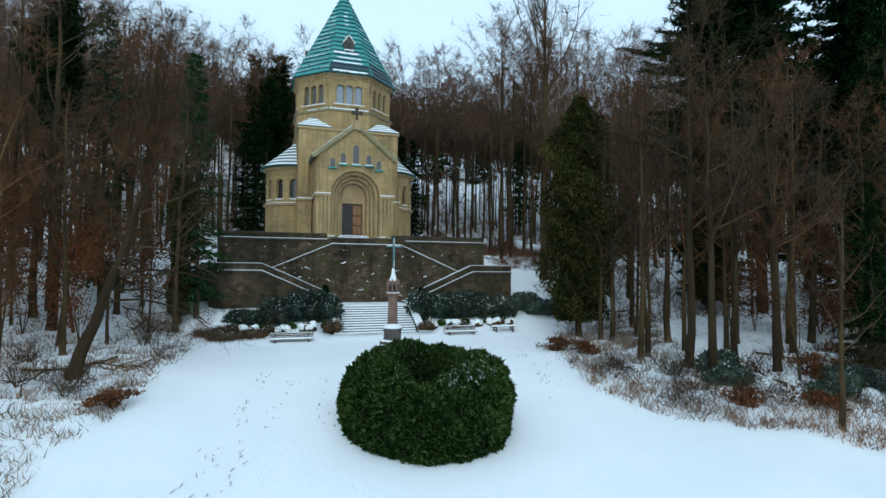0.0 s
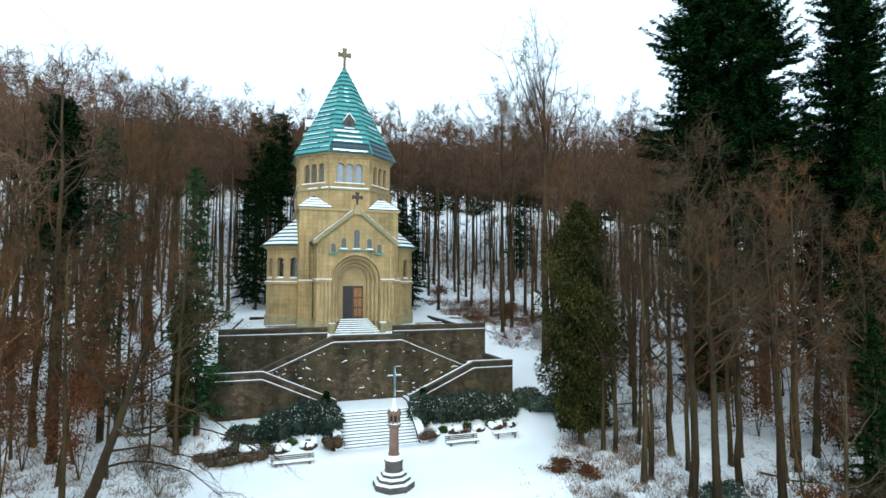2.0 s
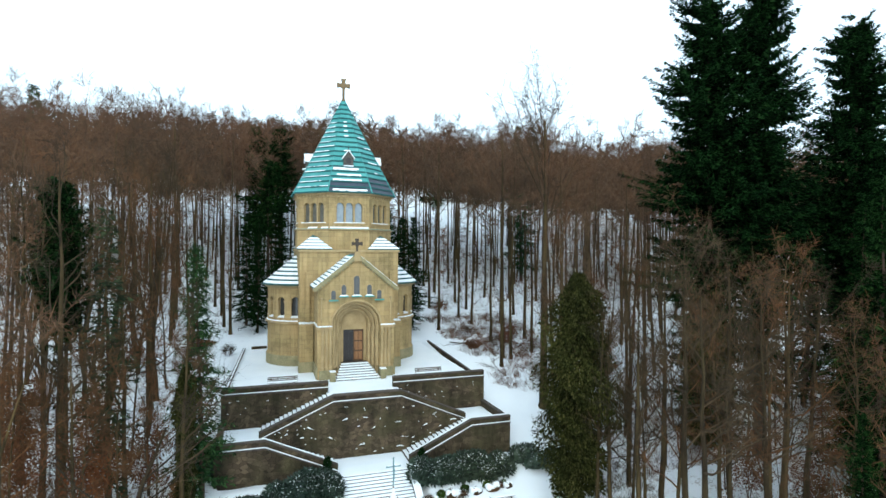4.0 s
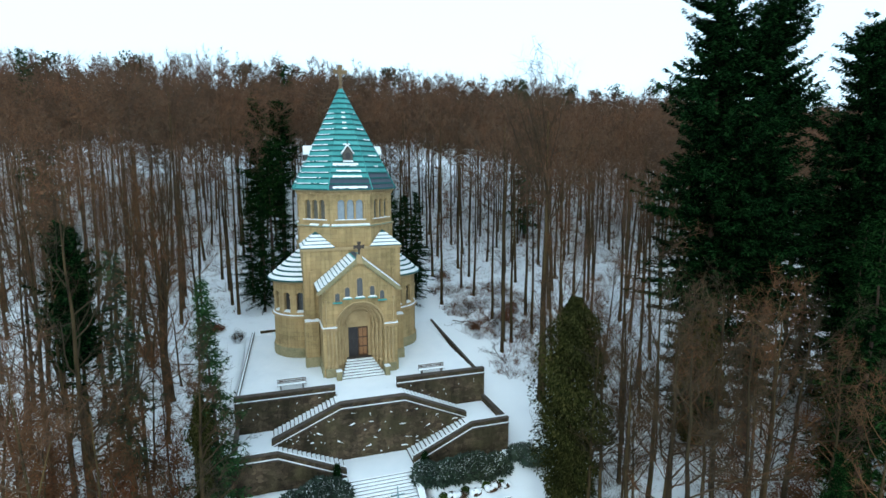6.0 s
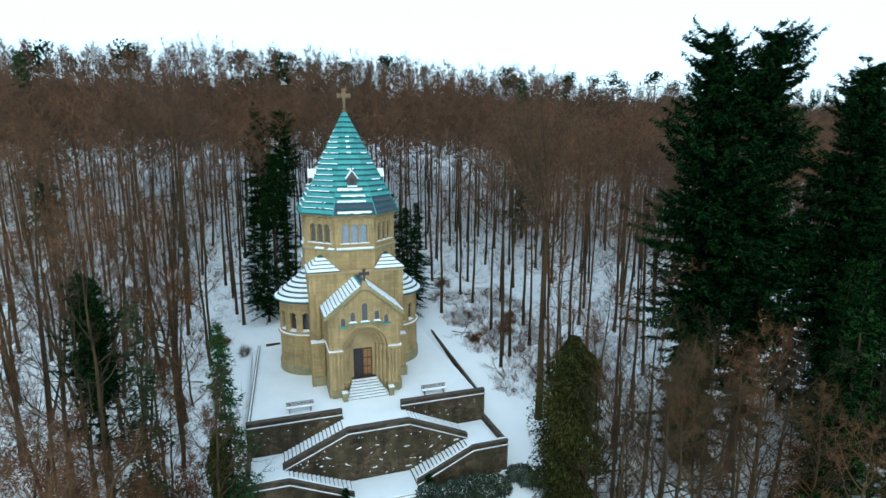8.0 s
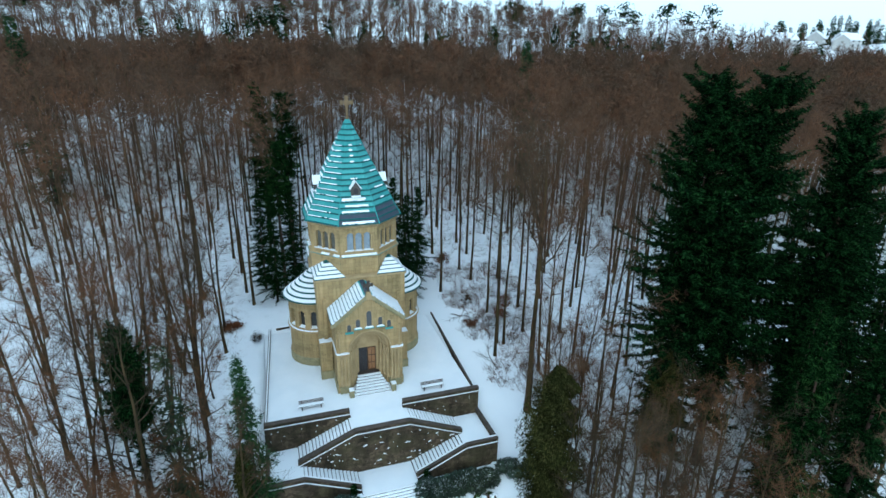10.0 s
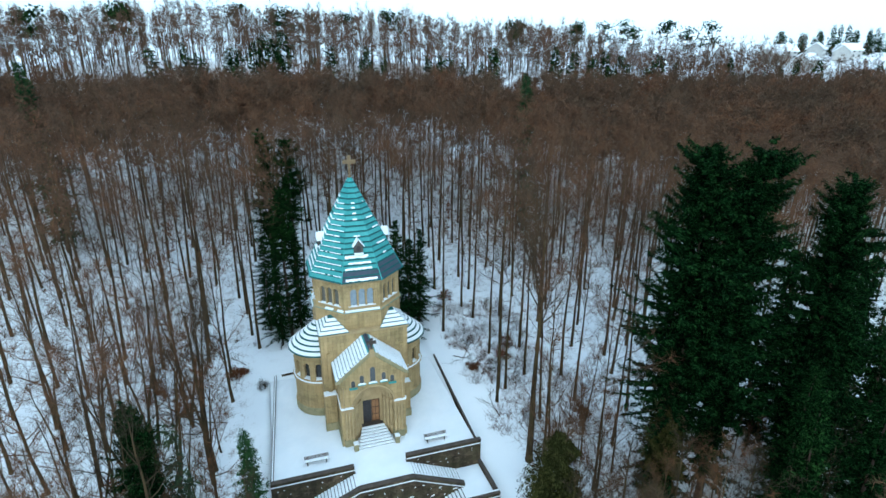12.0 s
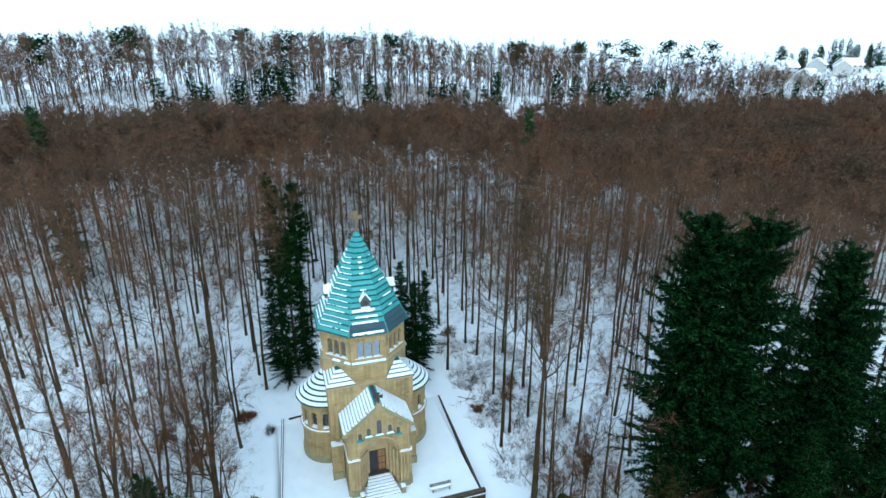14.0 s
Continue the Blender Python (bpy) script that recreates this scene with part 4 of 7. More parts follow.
for k in range(3):
    for s in (-1, 1):
        x = CX + s * (orders[k] - 0.13)
        y = PY + 0.42 + 0.42 * k - 0.12
        part("portal_column", Geo().turned([(0.19, T + 0.9), (0.19, T + 1.12), (0.13, T + 1.2), (0.115, 10.75), (0.14, 10.8), (0.2, SPRING - 0.2), (0.21, SPRING)], x, y, 10), TRIM, porch)
    # rounded archivolt over each order
    pts = [(CX + (orders[k] - 0.13) * math.cos(math.pi * i / 16), PY + 0.3 + 0.42 * k, SPRING + (orders[k] - 0.13) * math.sin(math.pi * i / 16)) for i in range(17)]
    part("archivolt", Geo().roll(pts, 0.11, 6), TRIM, porch)
# hood mould
pts = [(CX + 2.32 * math.cos(math.pi * i / 18), PY - 0.05, SPRING + 2.32 * math.sin(math.pi * i / 18)) for i in range(19)]
part("hood_mould", Geo().roll(pts, 0.09, 6), TRIM, porch)
# tympanum, lintel, doors
DY = PY + 1.70
tym = [(CX + 1.3 * math.cos(math.pi * i / 14), SPRING + 1.3 * math.sin(math.pi * i / 14)) for i in range(15)]
part("tympanum", Geo().prism([(CX + 1.3, 10.72), *tym, (CX - 1.3, 10.72)], "y", DY + 0.002, DY + 0.25), TRIM, porch, "plain sandstone tympanum")
for s in (-1, 1):
    a, b = CX + s * 0.98, CX + s * 1.4
    part("door_jamb", Geo().box(min(a, b), max(a, b), DY, DY + 0.3, T, 10.718), TRIM, porch)
THRESH = 7.62
part("threshold", Geo().box(CX - 1.4, CX + 1.4, DY - 0.45, DY + 1.5, T - 0.2, THRESH), COPING, porch)
# the left leaf is shut too; its colour holds the dark of the interior
for s, mat, nm in ((1, WOOD, "closed oak door leaf with raised panels"), (-1, INNER_DARK, "door leaf coloured dark for the unlit interior of an open doorway")):
    a, b = CX + s * 0.01, CX + s * 0.97
    y = DY + 0.14
    leaf = part("door_leaf", Geo().box(min(a, b), max(a, b), y, y + 0.08, THRESH + 0.01, 10.71), DOORFRAME if s > 0 else mat, porch, nm)
    for z0, z1 in ((7.8, 8.55), (8.7, 9.5), (9.65, 10.5)):
        for q in (0, 1):
            p0 = min(a, b) + 0.1 + q * 0.4
            part("door_panel", Geo().box(p0, p0 + 0.34, y - 0.03, y - 0.002, z0, z1), mat, leaf)
part("door_handle", Geo().tube((CX + 0.1, DY + 0.08, 8.7), (CX + 0.1, DY + 0.08, 8.95), 0.02, 0.02, 6), IRON, porch, "iron door handle")
# gable
GA = 17.95
part("gable_wall", Geo().prism([(CX - PW, 14.952), (CX + PW, 14.952), (CX, GA - 0.25)], "y", PY + 0.002, PY + 0.5), STONE, porch)
rng = random.Random(21)
for s in (-1, 1):
    e = Vector((CX + s * (PW + 0.32), 0, 14.75))
    top = Vector((CX, 0, GA))
    n = Vector((s * (GA - 14.75), 0, PW + 0.32)).normalized()
    def rp(f, y, h):
        p = e.lerp(top, f) + n * h
        return (p.x, y, p.z)
    slab = Geo().hexa([rp(0, PY - 0.05, 0), rp(1, PY - 0.05, 0), rp(1, 55.34, 0), rp(0, 55.34, 0), rp(0, PY - 0.05, 0.12), rp(1, PY - 0.05, 0.12), rp(1, 55.34, 0.12), rp(0, 55.34, 0.12)])
    roof = part("porch_roof", slab, COPPER_DARK, porch, "copper roof in stepped courses under snow")
    part("raking_cornice", Geo().hexa([rp(-0.02, PY - 0.26, -0.16), rp(1.0, PY - 0.26, -0.16), rp(1.0, PY - 0.052, -0.16), rp(-0.02, PY - 0.052, -0.16),
                                       rp(-0.02, PY - 0.26, 0.16), rp(1.0, PY - 0.26, 0.16), rp(1.0, PY - 0.052, 0.16), rp(-0.02, PY - 0.052, 0.16)]), MOSSY, porch, "weathered raking cornice")
    for k in range(14):
        f0, f1 = 0.03 + 0.9 * k / 14, 0.03 + 0.9 * (k + 0.5) / 14
        part("cornice_block", Geo().hexa([rp(f0, PY - 0.2, -0.3), rp(f1, PY - 0.2, -0.3), rp(f1, PY - 0.002, -0.3), rp(f0, PY - 0.002, -0.3),
                                          rp(f0, PY - 0.2, -0.163), rp(f1, PY - 0.2, -0.163), rp(f1, PY - 0.002, -0.163), rp(f0, PY - 0.002, -0.163)]), MOSSY, porch)
    f = 0.03
    while f < 0.9:
        f1 = min(0.93, f + rng.uniform(0.06, 0.16))
        h = rng.uniform(0.19, 0.22)
        part("cornice_snow", Geo().hexa([rp(f, PY - 0.2, 0.164), rp(f1, PY - 0.2, 0.164), rp(f1, PY - 0.06, 0.164), rp(f, PY - 0.06, 0.164), rp(f + 0.005, PY - 0.17, h), rp(f1 - 0.005, PY - 0.17, h), rp(f1 - 0.005, PY - 0.07, h), rp(f + 0.005, PY - 0.07, h)]), SNOW, porch, "broken line of snow along the raking cornice")
        f = f1 + rng.uniform(0.005, 0.05)
    courses = 12
    for k in range(courses):
        f0, f1 = (k + 0.36) / courses, (k + 0.97) / courses
        y0, y1 = PY + rng.uniform(-0.02, 0.03), 55.33
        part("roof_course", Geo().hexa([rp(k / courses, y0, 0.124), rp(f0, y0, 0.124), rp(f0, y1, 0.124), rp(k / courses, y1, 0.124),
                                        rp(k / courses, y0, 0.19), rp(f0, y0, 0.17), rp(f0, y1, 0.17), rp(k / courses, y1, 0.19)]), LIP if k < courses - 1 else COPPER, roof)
        if k == courses - 1:
            continue
        y0 += rng.uniform(0.0, 0.08)
        part("course_snow", Geo().hexa([rp(f0, y0, 0.126), rp(f1, y0, 0.126), rp(f1, y1, 0.126), rp(f0, y1, 0.126),
                                        rp(f0 - 0.012, y0 + 0.03, 0.235), rp(f1, y0 + 0.03, 0.2), rp(f1, y1, 0.2), rp(f0 - 0.012, y1, 0.235)]), SNOW, roof, "snow lying on the roof course")
part("gable_block", Geo().prism([(CX - 0.3, GA - 0.55), (CX + 0.3, GA - 0.55), (CX + 0.22, GA + 0.35), (CX - 0.22, GA + 0.35)], "y", PY - 0.34, PY + 0.1), TRIM, porch)
part("gable_cross", cross_geo(CX, PY - 0.12, GA + 0.3, 1.25, 1.0, 0.2), COPING, porch, "dark weathered stone cross")
# window niches in the gable
for dx, hw, z0, z1 in ((0, 0.27, 14.2, 15.75), (-1.2, 0.22, 14.2, 14.95), (1.2, 0.22, 14.2, 14.95), (-2.15, 0.21, 13.85, 14.45), (2.15, 0.21, 13.85, 14.45)):
    x = CX + dx
    arch = [(x + hw * math.cos(math.pi * i / 8), z1 + hw * math.sin(math.pi * i / 8)) for i in range(9)]
    fr = [(x + (hw + 0.1) * math.cos(math.pi * i / 8), z1 + (hw + 0.1) * math.sin(math.pi * i / 8)) for i in range(9)]
    nic = part("gable_window", Geo().prism([(x + hw, z0), *arch, (x - hw, z0)], "y", PY - 0.035, PY + 0.0), GLASS, porch, "small round-headed window with snowy sill")
    g = Geo()
    outer, inner = [(x + hw + 0.1, z0), *fr, (x - hw - 0.1, z0)], [(x + hw, z0), *arch, (x - hw, z0)]
    for i in range(len(outer) - 1):
        (a, b), (c, d) = outer[i], outer[i + 1]
        (p, q), (r, w) = inner[i], inner[i + 1]
        g.hexa([(a, PY - 0.08, b), (c, PY - 0.08, d), (r, PY - 0.08, w), (p, PY - 0.08, q), (a, PY - 0.001, b), (c, PY - 0.001, d), (r, PY - 0.001, w), (p, PY - 0.001, q)])
    part("window_surround", g, TRIM, nic)
    part("copper_sill", Geo().box(x - hw - 0.22, x + hw + 0.22, PY - 0.3, PY - 0.002, z0 - 0.16, z0 - 0.06), COPPER, nic, "green copper sill")
    if abs(dx) > 2:
        continue
    part("sill_snow", Geo().hexa([(x - hw - 0.2, PY - 0.29, z0 - 0.056), (x + hw + 0.2, PY - 0.29, z0 - 0.056), (x + hw + 0.2, PY - 0.085, z0 - 0.056), (x - hw - 0.2, PY - 0.085, z0 - 0.056),
                                  (x - hw - 0.12, PY - 0.26, z0 - 0.01), (x + hw + 0.12, PY - 0.26, z0 - 0.01), (x + hw, PY - 0.085, z0 + 0.06), (x - hw, PY - 0.085, z0 + 0.06)]), SNOW, nic, "snow heaped on the sill")
# porch steps narrowing into the portal
for i in range(7):
    f0, f1 = i / 7, (i + 1) / 7
    y0, y1 = 50.25 + (52.55 - 50.25) * f0, 50.25 + (52.55 - 50.25) * f1
    w = 2.05 - 0.85 * f0
    z = T + (THRESH - T) * f1
    st = part("porch_step", Geo().box(CX - w, CX + w, y0, y1 if i < 6 else DY - 0.452, T - 0.2, z - 0.05), COPING, porch)
    part("step_snow", Geo().box(CX - w + 0.01, CX + w - 0.01, y0 - 0.02, y1 - 0.03, z - 0.046, z + 0.01).box(CX - w + 0.01, CX + w - 0.01, y0 - 0.021, y0 - 0.002, z - 0.085, z - 0.047), SNOW, st, "snow pillow on the tread")
for s in (-1, 1):
    x = CX + s * 2.32
    part("stair_pedestal", Geo().box(x - 0.24, x + 0.24, 50.0, 50.55, T - 0.2, T + 0.75).box(x - 0.3, x + 0.3, 49.94, 50.61, T + 0.752, T + 0.88), MOSSY, porch)
    part("pedestal_snow", Geo().box(x - 0.27, x + 0.27, 49.97, 50.58, T + 0.884, T + 0.96), SNOW, porch)
    g = Geo().prism([(50.56, T - 0.2), (52.4, T - 0.2), (52.4, THRESH + 0.35), (50.56, T + 0.45)], "x", x - 0.16, x + 0.1)
    part("stair_cheek", g, MOSSY, porch)


# ---- trees ----
class Wood:
    """Limbs as tapered prisms and twigs as thin three-sided spikes, kept as arrays."""

    def __init__(self):
        self.v, self.q, self.t, self.n = [], [], [], 0

    def limb(self, pts, radii, sides):
        pts = np.asarray(pts, float)
        k = len(pts)
        d = np.gradient(pts, axis=0)
        d /= np.linalg.norm(d, axis=1)[:, None] + 1e-9
        ref = np.where(np.abs(d[:, 2:3]) > 0.9, np.array([[1.0, 0, 0]]), np.array([[0, 0, 1.0]]))
        u = np.cross(d, ref)
        u /= np.linalg.norm(u, axis=1)[:, None] + 1e-9
        w = np.cross(d, u)
        a = 2 * math.pi * np.arange(sides) / sides
        ring = pts[:, None, :] + np.asarray(radii)[:, None, None] * (np.cos(a)[None, :, None] * u[:, None, :] + np.sin(a)[None, :, None] * w[:, None, :])
        self.v.append(ring.reshape(-1, 3))
        i = np.arange(k - 1)[:, None] * sides + np.arange(sides)[None, :]
        j = np.arange(k - 1)[:, None] * sides + (np.arange(sides)[None, :] + 1) % sides
        self.q.append(np.stack([i, j, j + sides, i + sides], -1).reshape(-1, 4) + self.n)
        self.n += k * sides

    def spikes(self, base, tip, radius):
        """Many spikes at once: base and tip are (n, 3), radius (n,)."""
        base, tip = np.asarray(base, float), np.asarray(tip, float)
        n = len(base)
        d = tip - base
        d /= np.linalg.norm(d, axis=1)[:, None] + 1e-9
        ref = np.where(np.abs(d[:, 2:3]) > 0.9, np.array([[1.0, 0, 0]]), np.array([[0, 0, 1.0]]))
        u = np.cross(d, ref)
        u /= np.linalg.norm(u, axis=1)[:, None] + 1e-9
        w = np.cross(d, u)
        r = np.asarray(radius)[:, None]
        c = [base + r * (math.cos(a) * u + math.sin(a) * w) for a in (0, 2.094, 4.189)] + [tip]
        self.v.append(np.stack(c, 1).reshape(-1, 3))
        i = np.arange(n)[:, None] * 4 + self.n
        for f in ((0, 1, 3), (1, 2, 3), (2, 0, 3)):
            self.t.append(np.concatenate([i + f[0], i + f[1], i + f[2]], 1))
        self.n += 4 * n

    def blades(self, base, tip, width, g):
        """Twigs too thin to have sides: one narrow triangle each."""
        n = len(base)
        d = unit(tip - base)
        u = unit(np.cross(d, g.normal(0, 1, (n, 3)))) * np.asarray(width)[:, None]
        self.v.append(np.stack([base - u, base + u, tip], 1).reshape(-1, 3))
        i = np.arange(n)[:, None] * 3 + self.n
        self.t.append(np.concatenate([i, i + 1, i + 2], 1))
        self.n += 3 * n

    def leaves(self, base, tip, width, up=None):
        """Flat lozenges with a fold: base and tip (n, 3), width (n,)."""
        base, tip = np.asarray(base, float), np.asarray(tip, float)
        n = len(base)
        d = tip - base
        ln = np.linalg.norm(d, axis=1)[:, None] + 1e-9
        d = d / ln
        ref = np.tile(np.array([[0, 0, 1.0]]), (n, 1)) if up is None else np.asarray(up, float)
        u = np.cross(d, ref)
        u /= np.linalg.norm(u, axis=1)[:, None] + 1e-9
        w = np.cross(u, d)
        mid = base + d * ln * 0.45
        r = np.asarray(width)[:, None]
        c = [base + w * r * 0.3, mid + u * r - w * r * 0.35, tip + w * r * 0.2, mid - u * r - w * r * 0.35]
        self.v.append(np.stack(c, 1).reshape(-1, 3))
        i = np.arange(n)[:, None] * 4 + self.n
        for f in ((0, 1, 2), (0, 2, 3)):
            self.t.append(np.concatenate([i + f[0], i + f[1], i + f[2]], 1))
        self.n += 4 * n

    def arrays(self):
        v = np.concatenate(self.v) if self.v else np.zeros((0, 3))
        q = np.concatenate(self.q) if self.q else np.zeros((0, 4), int)
        t = np.concatenate(self.t) if self.t else np.zeros((0, 3), int)
        return v, q, t


def fast_mesh(name, v, q, t, mat, smooth=False):
    """A mesh straight from arrays of vertices, quads and triangles."""
    me = bpy.data.meshes.new(name)
    nl = len(q) * 4 + len(t) * 3
    me.vertices.add(len(v))
    me.vertices.foreach_set("co", np.ascontiguousarray(v, np.float32).ravel())
    me.loops.add(nl)
    me.loops.foreach_set("vertex_index", np.concatenate([q.ravel(), t.ravel()]).astype(np.int32))
    me.polygons.add(len(q) + len(t))
    starts = np.concatenate([np.arange(len(q)) * 4, len(q) * 4 + np.arange(len(t)) * 3]).astype(np.int32)
    me.polygons.foreach_set("loop_start", starts)
    me.update(calc_edges=True)
    me.materials.append(mat)
    if smooth:
        me.polygons.foreach_set("use_smooth", [True] * len(me.polygons))
    return me


def wood_mesh(name, w, mat, smooth=False):
    return fast_mesh(name, *w.arrays(), mat, smooth)


def unit(v):
    return v / (np.linalg.norm(v, axis=-1, keepdims=True) + 1e-9)


def bare_tree(seed, H, clear, spread, limbs, subs, twigs, twig_r, lean=0.02, forks=1, r0=None, fine=True, low_rise=0.5, twig_len=1.0, top_rise=1.3):
    """A leafless broadleaf tree: trunk, rising limbs, branches and a haze of twigs. Returns the wood of the trunk and of the crown."""
    g = np.random.default_rng(seed)
    trunk, crown = Wood(), Wood()
    r0 = r0 or H * 0.0105
    tops = []
    for f in range(forks):
        n = 9 if fine else 5
        z = np.linspace(0, H * 0.86, n)
        off = np.cumsum(g.normal(0, lean * H / n, (n, 2)), 0)
        off -= off[0]
        if forks > 1:
            ang = 2 * math.pi * (f / forks + 0.1)
            off += np.outer(np.clip(z / H - 0.12, 0, 1) ** 1.1 * H * 0.16, [math.cos(ang), math.sin(ang)])
        pts = np.column_stack([off, z])
        rad = r0 * (1 if forks == 1 else 0.72) * (1 - 0.85 * (z / z[-1]) ** 0.9)
        rad[0] *= 1.35
        # the root flare is short: full width at the ground, the trunk's own half a metre up
        knee = pts[0] + (pts[1] - pts[0]) * min(0.5, 0.55 / max(0.1, z[1]))
        trunk.limb(np.vstack([pts[:1], [knee], pts[1:]]), np.concatenate([rad[:1], [rad[0] / 1.35 * 1.02], rad[1:]]), 7 if fine else 4)
        tops.append((pts, rad))
    per = max(2, limbs // forks)
    for pts, rad in tops:
        for i in range(per):
            f = clear + (0.98 - clear) * (i + g.uniform(0, 0.8)) / per
            k = f * (len(pts) - 1)
            a = int(min(k, len(pts) - 2))
            p = pts[a] + (pts[a + 1] - pts[a]) * (k - a)
            r = max(0.025, np.interp(k, range(len(rad)), rad) * 0.5)
            ang = g.uniform(0, 2 * math.pi)
            q0 = (f - clear) / (1 - clear)
            rise = g.uniform(low_rise, low_rise + 0.5) + top_rise * q0 ** 1.5
            L = spread * H * g.uniform(0.8, 1.15) * (1.12 - 0.62 * q0 ** 2)
            d = unit(np.array([math.cos(ang), math.sin(ang), rise]))
            s = np.linspace(0, 1, 5)[:, None]
            line = p + d * L * s + np.array([0, 0, 0.22 * L]) * s ** 2 + np.cumsum(g.normal(0, 0.03 * L, (5, 3)), 0) * (s > 0)
            if fine:
                crown.limb(line, r * (1 - 0.8 * s[:, 0]), 4)
            else:
                crown.limb(line[::2], r * (1 - 0.8 * s[::2, 0]), 3)
            for j in range(subs):
                q = g.uniform(0.25, 1.0)
                kk = q * 4
                aa = int(min(kk, 3))
                b = line[aa] + (line[aa + 1] - line[aa]) * (kk - aa)
                dd = unit(d * 0.7 + g.normal(0, 0.8, 3) + np.array([0, 0, 0.4]))
                l2 = L * g.uniform(0.3, 0.5) * (1.15 - 0.4 * q)
                s3 = np.linspace(0, 1, 3)[:, None]
                br = b + dd * l2 * s3 + np.array([0, 0, 0.12 * l2]) * s3 ** 2 + g.normal(0, 0.04 * l2, (3, 3)) * (s3 > 0)
                if fine:
                    crown.limb(br, max(0.014, r * 0.35) * (1 - 0.75 * s3[:, 0]), 3)
                else:
                    crown.blades(br[:1], br[2:], np.array([max(0.03, r * 0.35)]), g)
                u = g.uniform(0.1, 1.0, twigs)
                base = br[0] + (br[2] - br[0]) * u[:, None]
                td = unit(dd * 0.35 + g.normal(0, 0.9, (twigs, 3)) + np.array([0, 0, 0.3]))
                tl = g.uniform(0.5, 1.5, twigs) * (0.35 + 0.026 * H) * twig_len
                crown.blades(base, base + td * tl[:, None], twig_r * g.uniform(0.7, 1.3, twigs), g)
    return trunk, crown


def conifer(seed, H, width, whorls, per, tufts, clear=0.12, droop=0.35, tuft=0.55, gaps=0.12, power=0.68, dense=0.0, tip=0.08, skirt=0.0):
    """A spruce or fir: trunk, whorls of drooping branches, each with many needle sprays. Below the share dense of its height the branches are few and thin, or make a narrower skirt."""
    g = np.random.default_rng(seed)
    trunk, crown = Wood(), Wood()
    z = np.linspace(0, H, 8)
    pts = np.column_stack([np.cumsum(g.normal(0, 0.004 * H, (8, 2)), 0) * (z > 0)[:, None], z])
    trunk.limb(pts, H * 0.011 * (1.02 - z / H), 8)
    for i in range(whorls):
        f = clear + (0.985 - clear) * (i / (whorls - 1)) ** 0.92
        if f > 0.99:
            continue
        hz = f * H
        c = np.array([np.interp(hz, z, pts[:, 0]), np.interp(hz, z, pts[:, 1]), hz])
        foot = max(clear, dense)
        taper = min(1.0, (1 - f) / (1 - foot)) ** power
        shape = taper * (0.62 + 0.38 * min(1, max(0, f - foot) / 0.12 + 0.2))
        sparse = f < dense
        for k in range(per):
            if g.random() < ((0.74 if not skirt else 0.65 - 0.7 * skirt) if sparse else gaps):
                continue
            ang = 2 * math.pi * (k + g.uniform(-0.4, 0.4)) / per + i * 2.4
            L = width * shape * g.uniform(0.5, 1.2) * (1 + 0.2 * math.sin(2 * ang + 9 * f)) * (0.85 + 0.3 * math.sin(31 * f + ang)) + 0.3
            if sparse:
                L *= g.uniform(0.5, 1.0) if not skirt else skirt * g.uniform(0.8, 1.3)
            fork = c + np.array([0, 0, g.normal(0, 0.012 * H)])
            out = np.array([math.cos(ang), math.sin(ang), 0])
            s = np.linspace(0, 1, 4)
            up = 0.25 * (f ** 2) - droop * (1 - f)
            line = fork + np.outer(s * L, out) + np.outer(np.array([0, 1, 0.9, 1.15]) * s * L * up, [0, 0, 1]) + np.outer([0, 0.0, 0.0, tip * L], [0, 0, 1])
            crown.limb(line, 0.03 * (1 + L * 0.25) * (1 - 0.8 * s), 3)
            n = max(3, int(tufts * (0.4 + 0.6 * L / (width + 0.25)) * ((0.4 if not skirt else 0.8) if sparse else 1.0)))
            u = g.uniform(0.04, 1.0, n) ** 0.85
            base = np.column_stack([np.interp(u, s, line[:, j]) for j in range(3)])
            base[:, 2] += g.normal(0, 0.2 * tuft, n)
            lat = np.array([-out[1], out[0], 0])
            sgn = np.where(g.random(n) < 0.5, -1.0, 1.0)
            d = unit(out * g.uniform(0.3, 1.0, n)[:, None] + lat * (sgn * g.uniform(0.2, 1.1, n))[:, None] + np.array([0, 0, -0.25]) + g.normal(0, 0.35, (n, 3)))
            tl = tuft * g.uniform(0.6, 1.4, n) * (0.55 + 0.6 * (1 - u)) * (0.6 + 0.4 * min(1.5, L / 3))
            crown.leaves(base, base + d * tl[:, None], tl * g.uniform(0.1, 0.19, n), np.array([0, 0, 0.7]) + g.normal(0, 0.6, (n, 3)))
    return trunk, crown


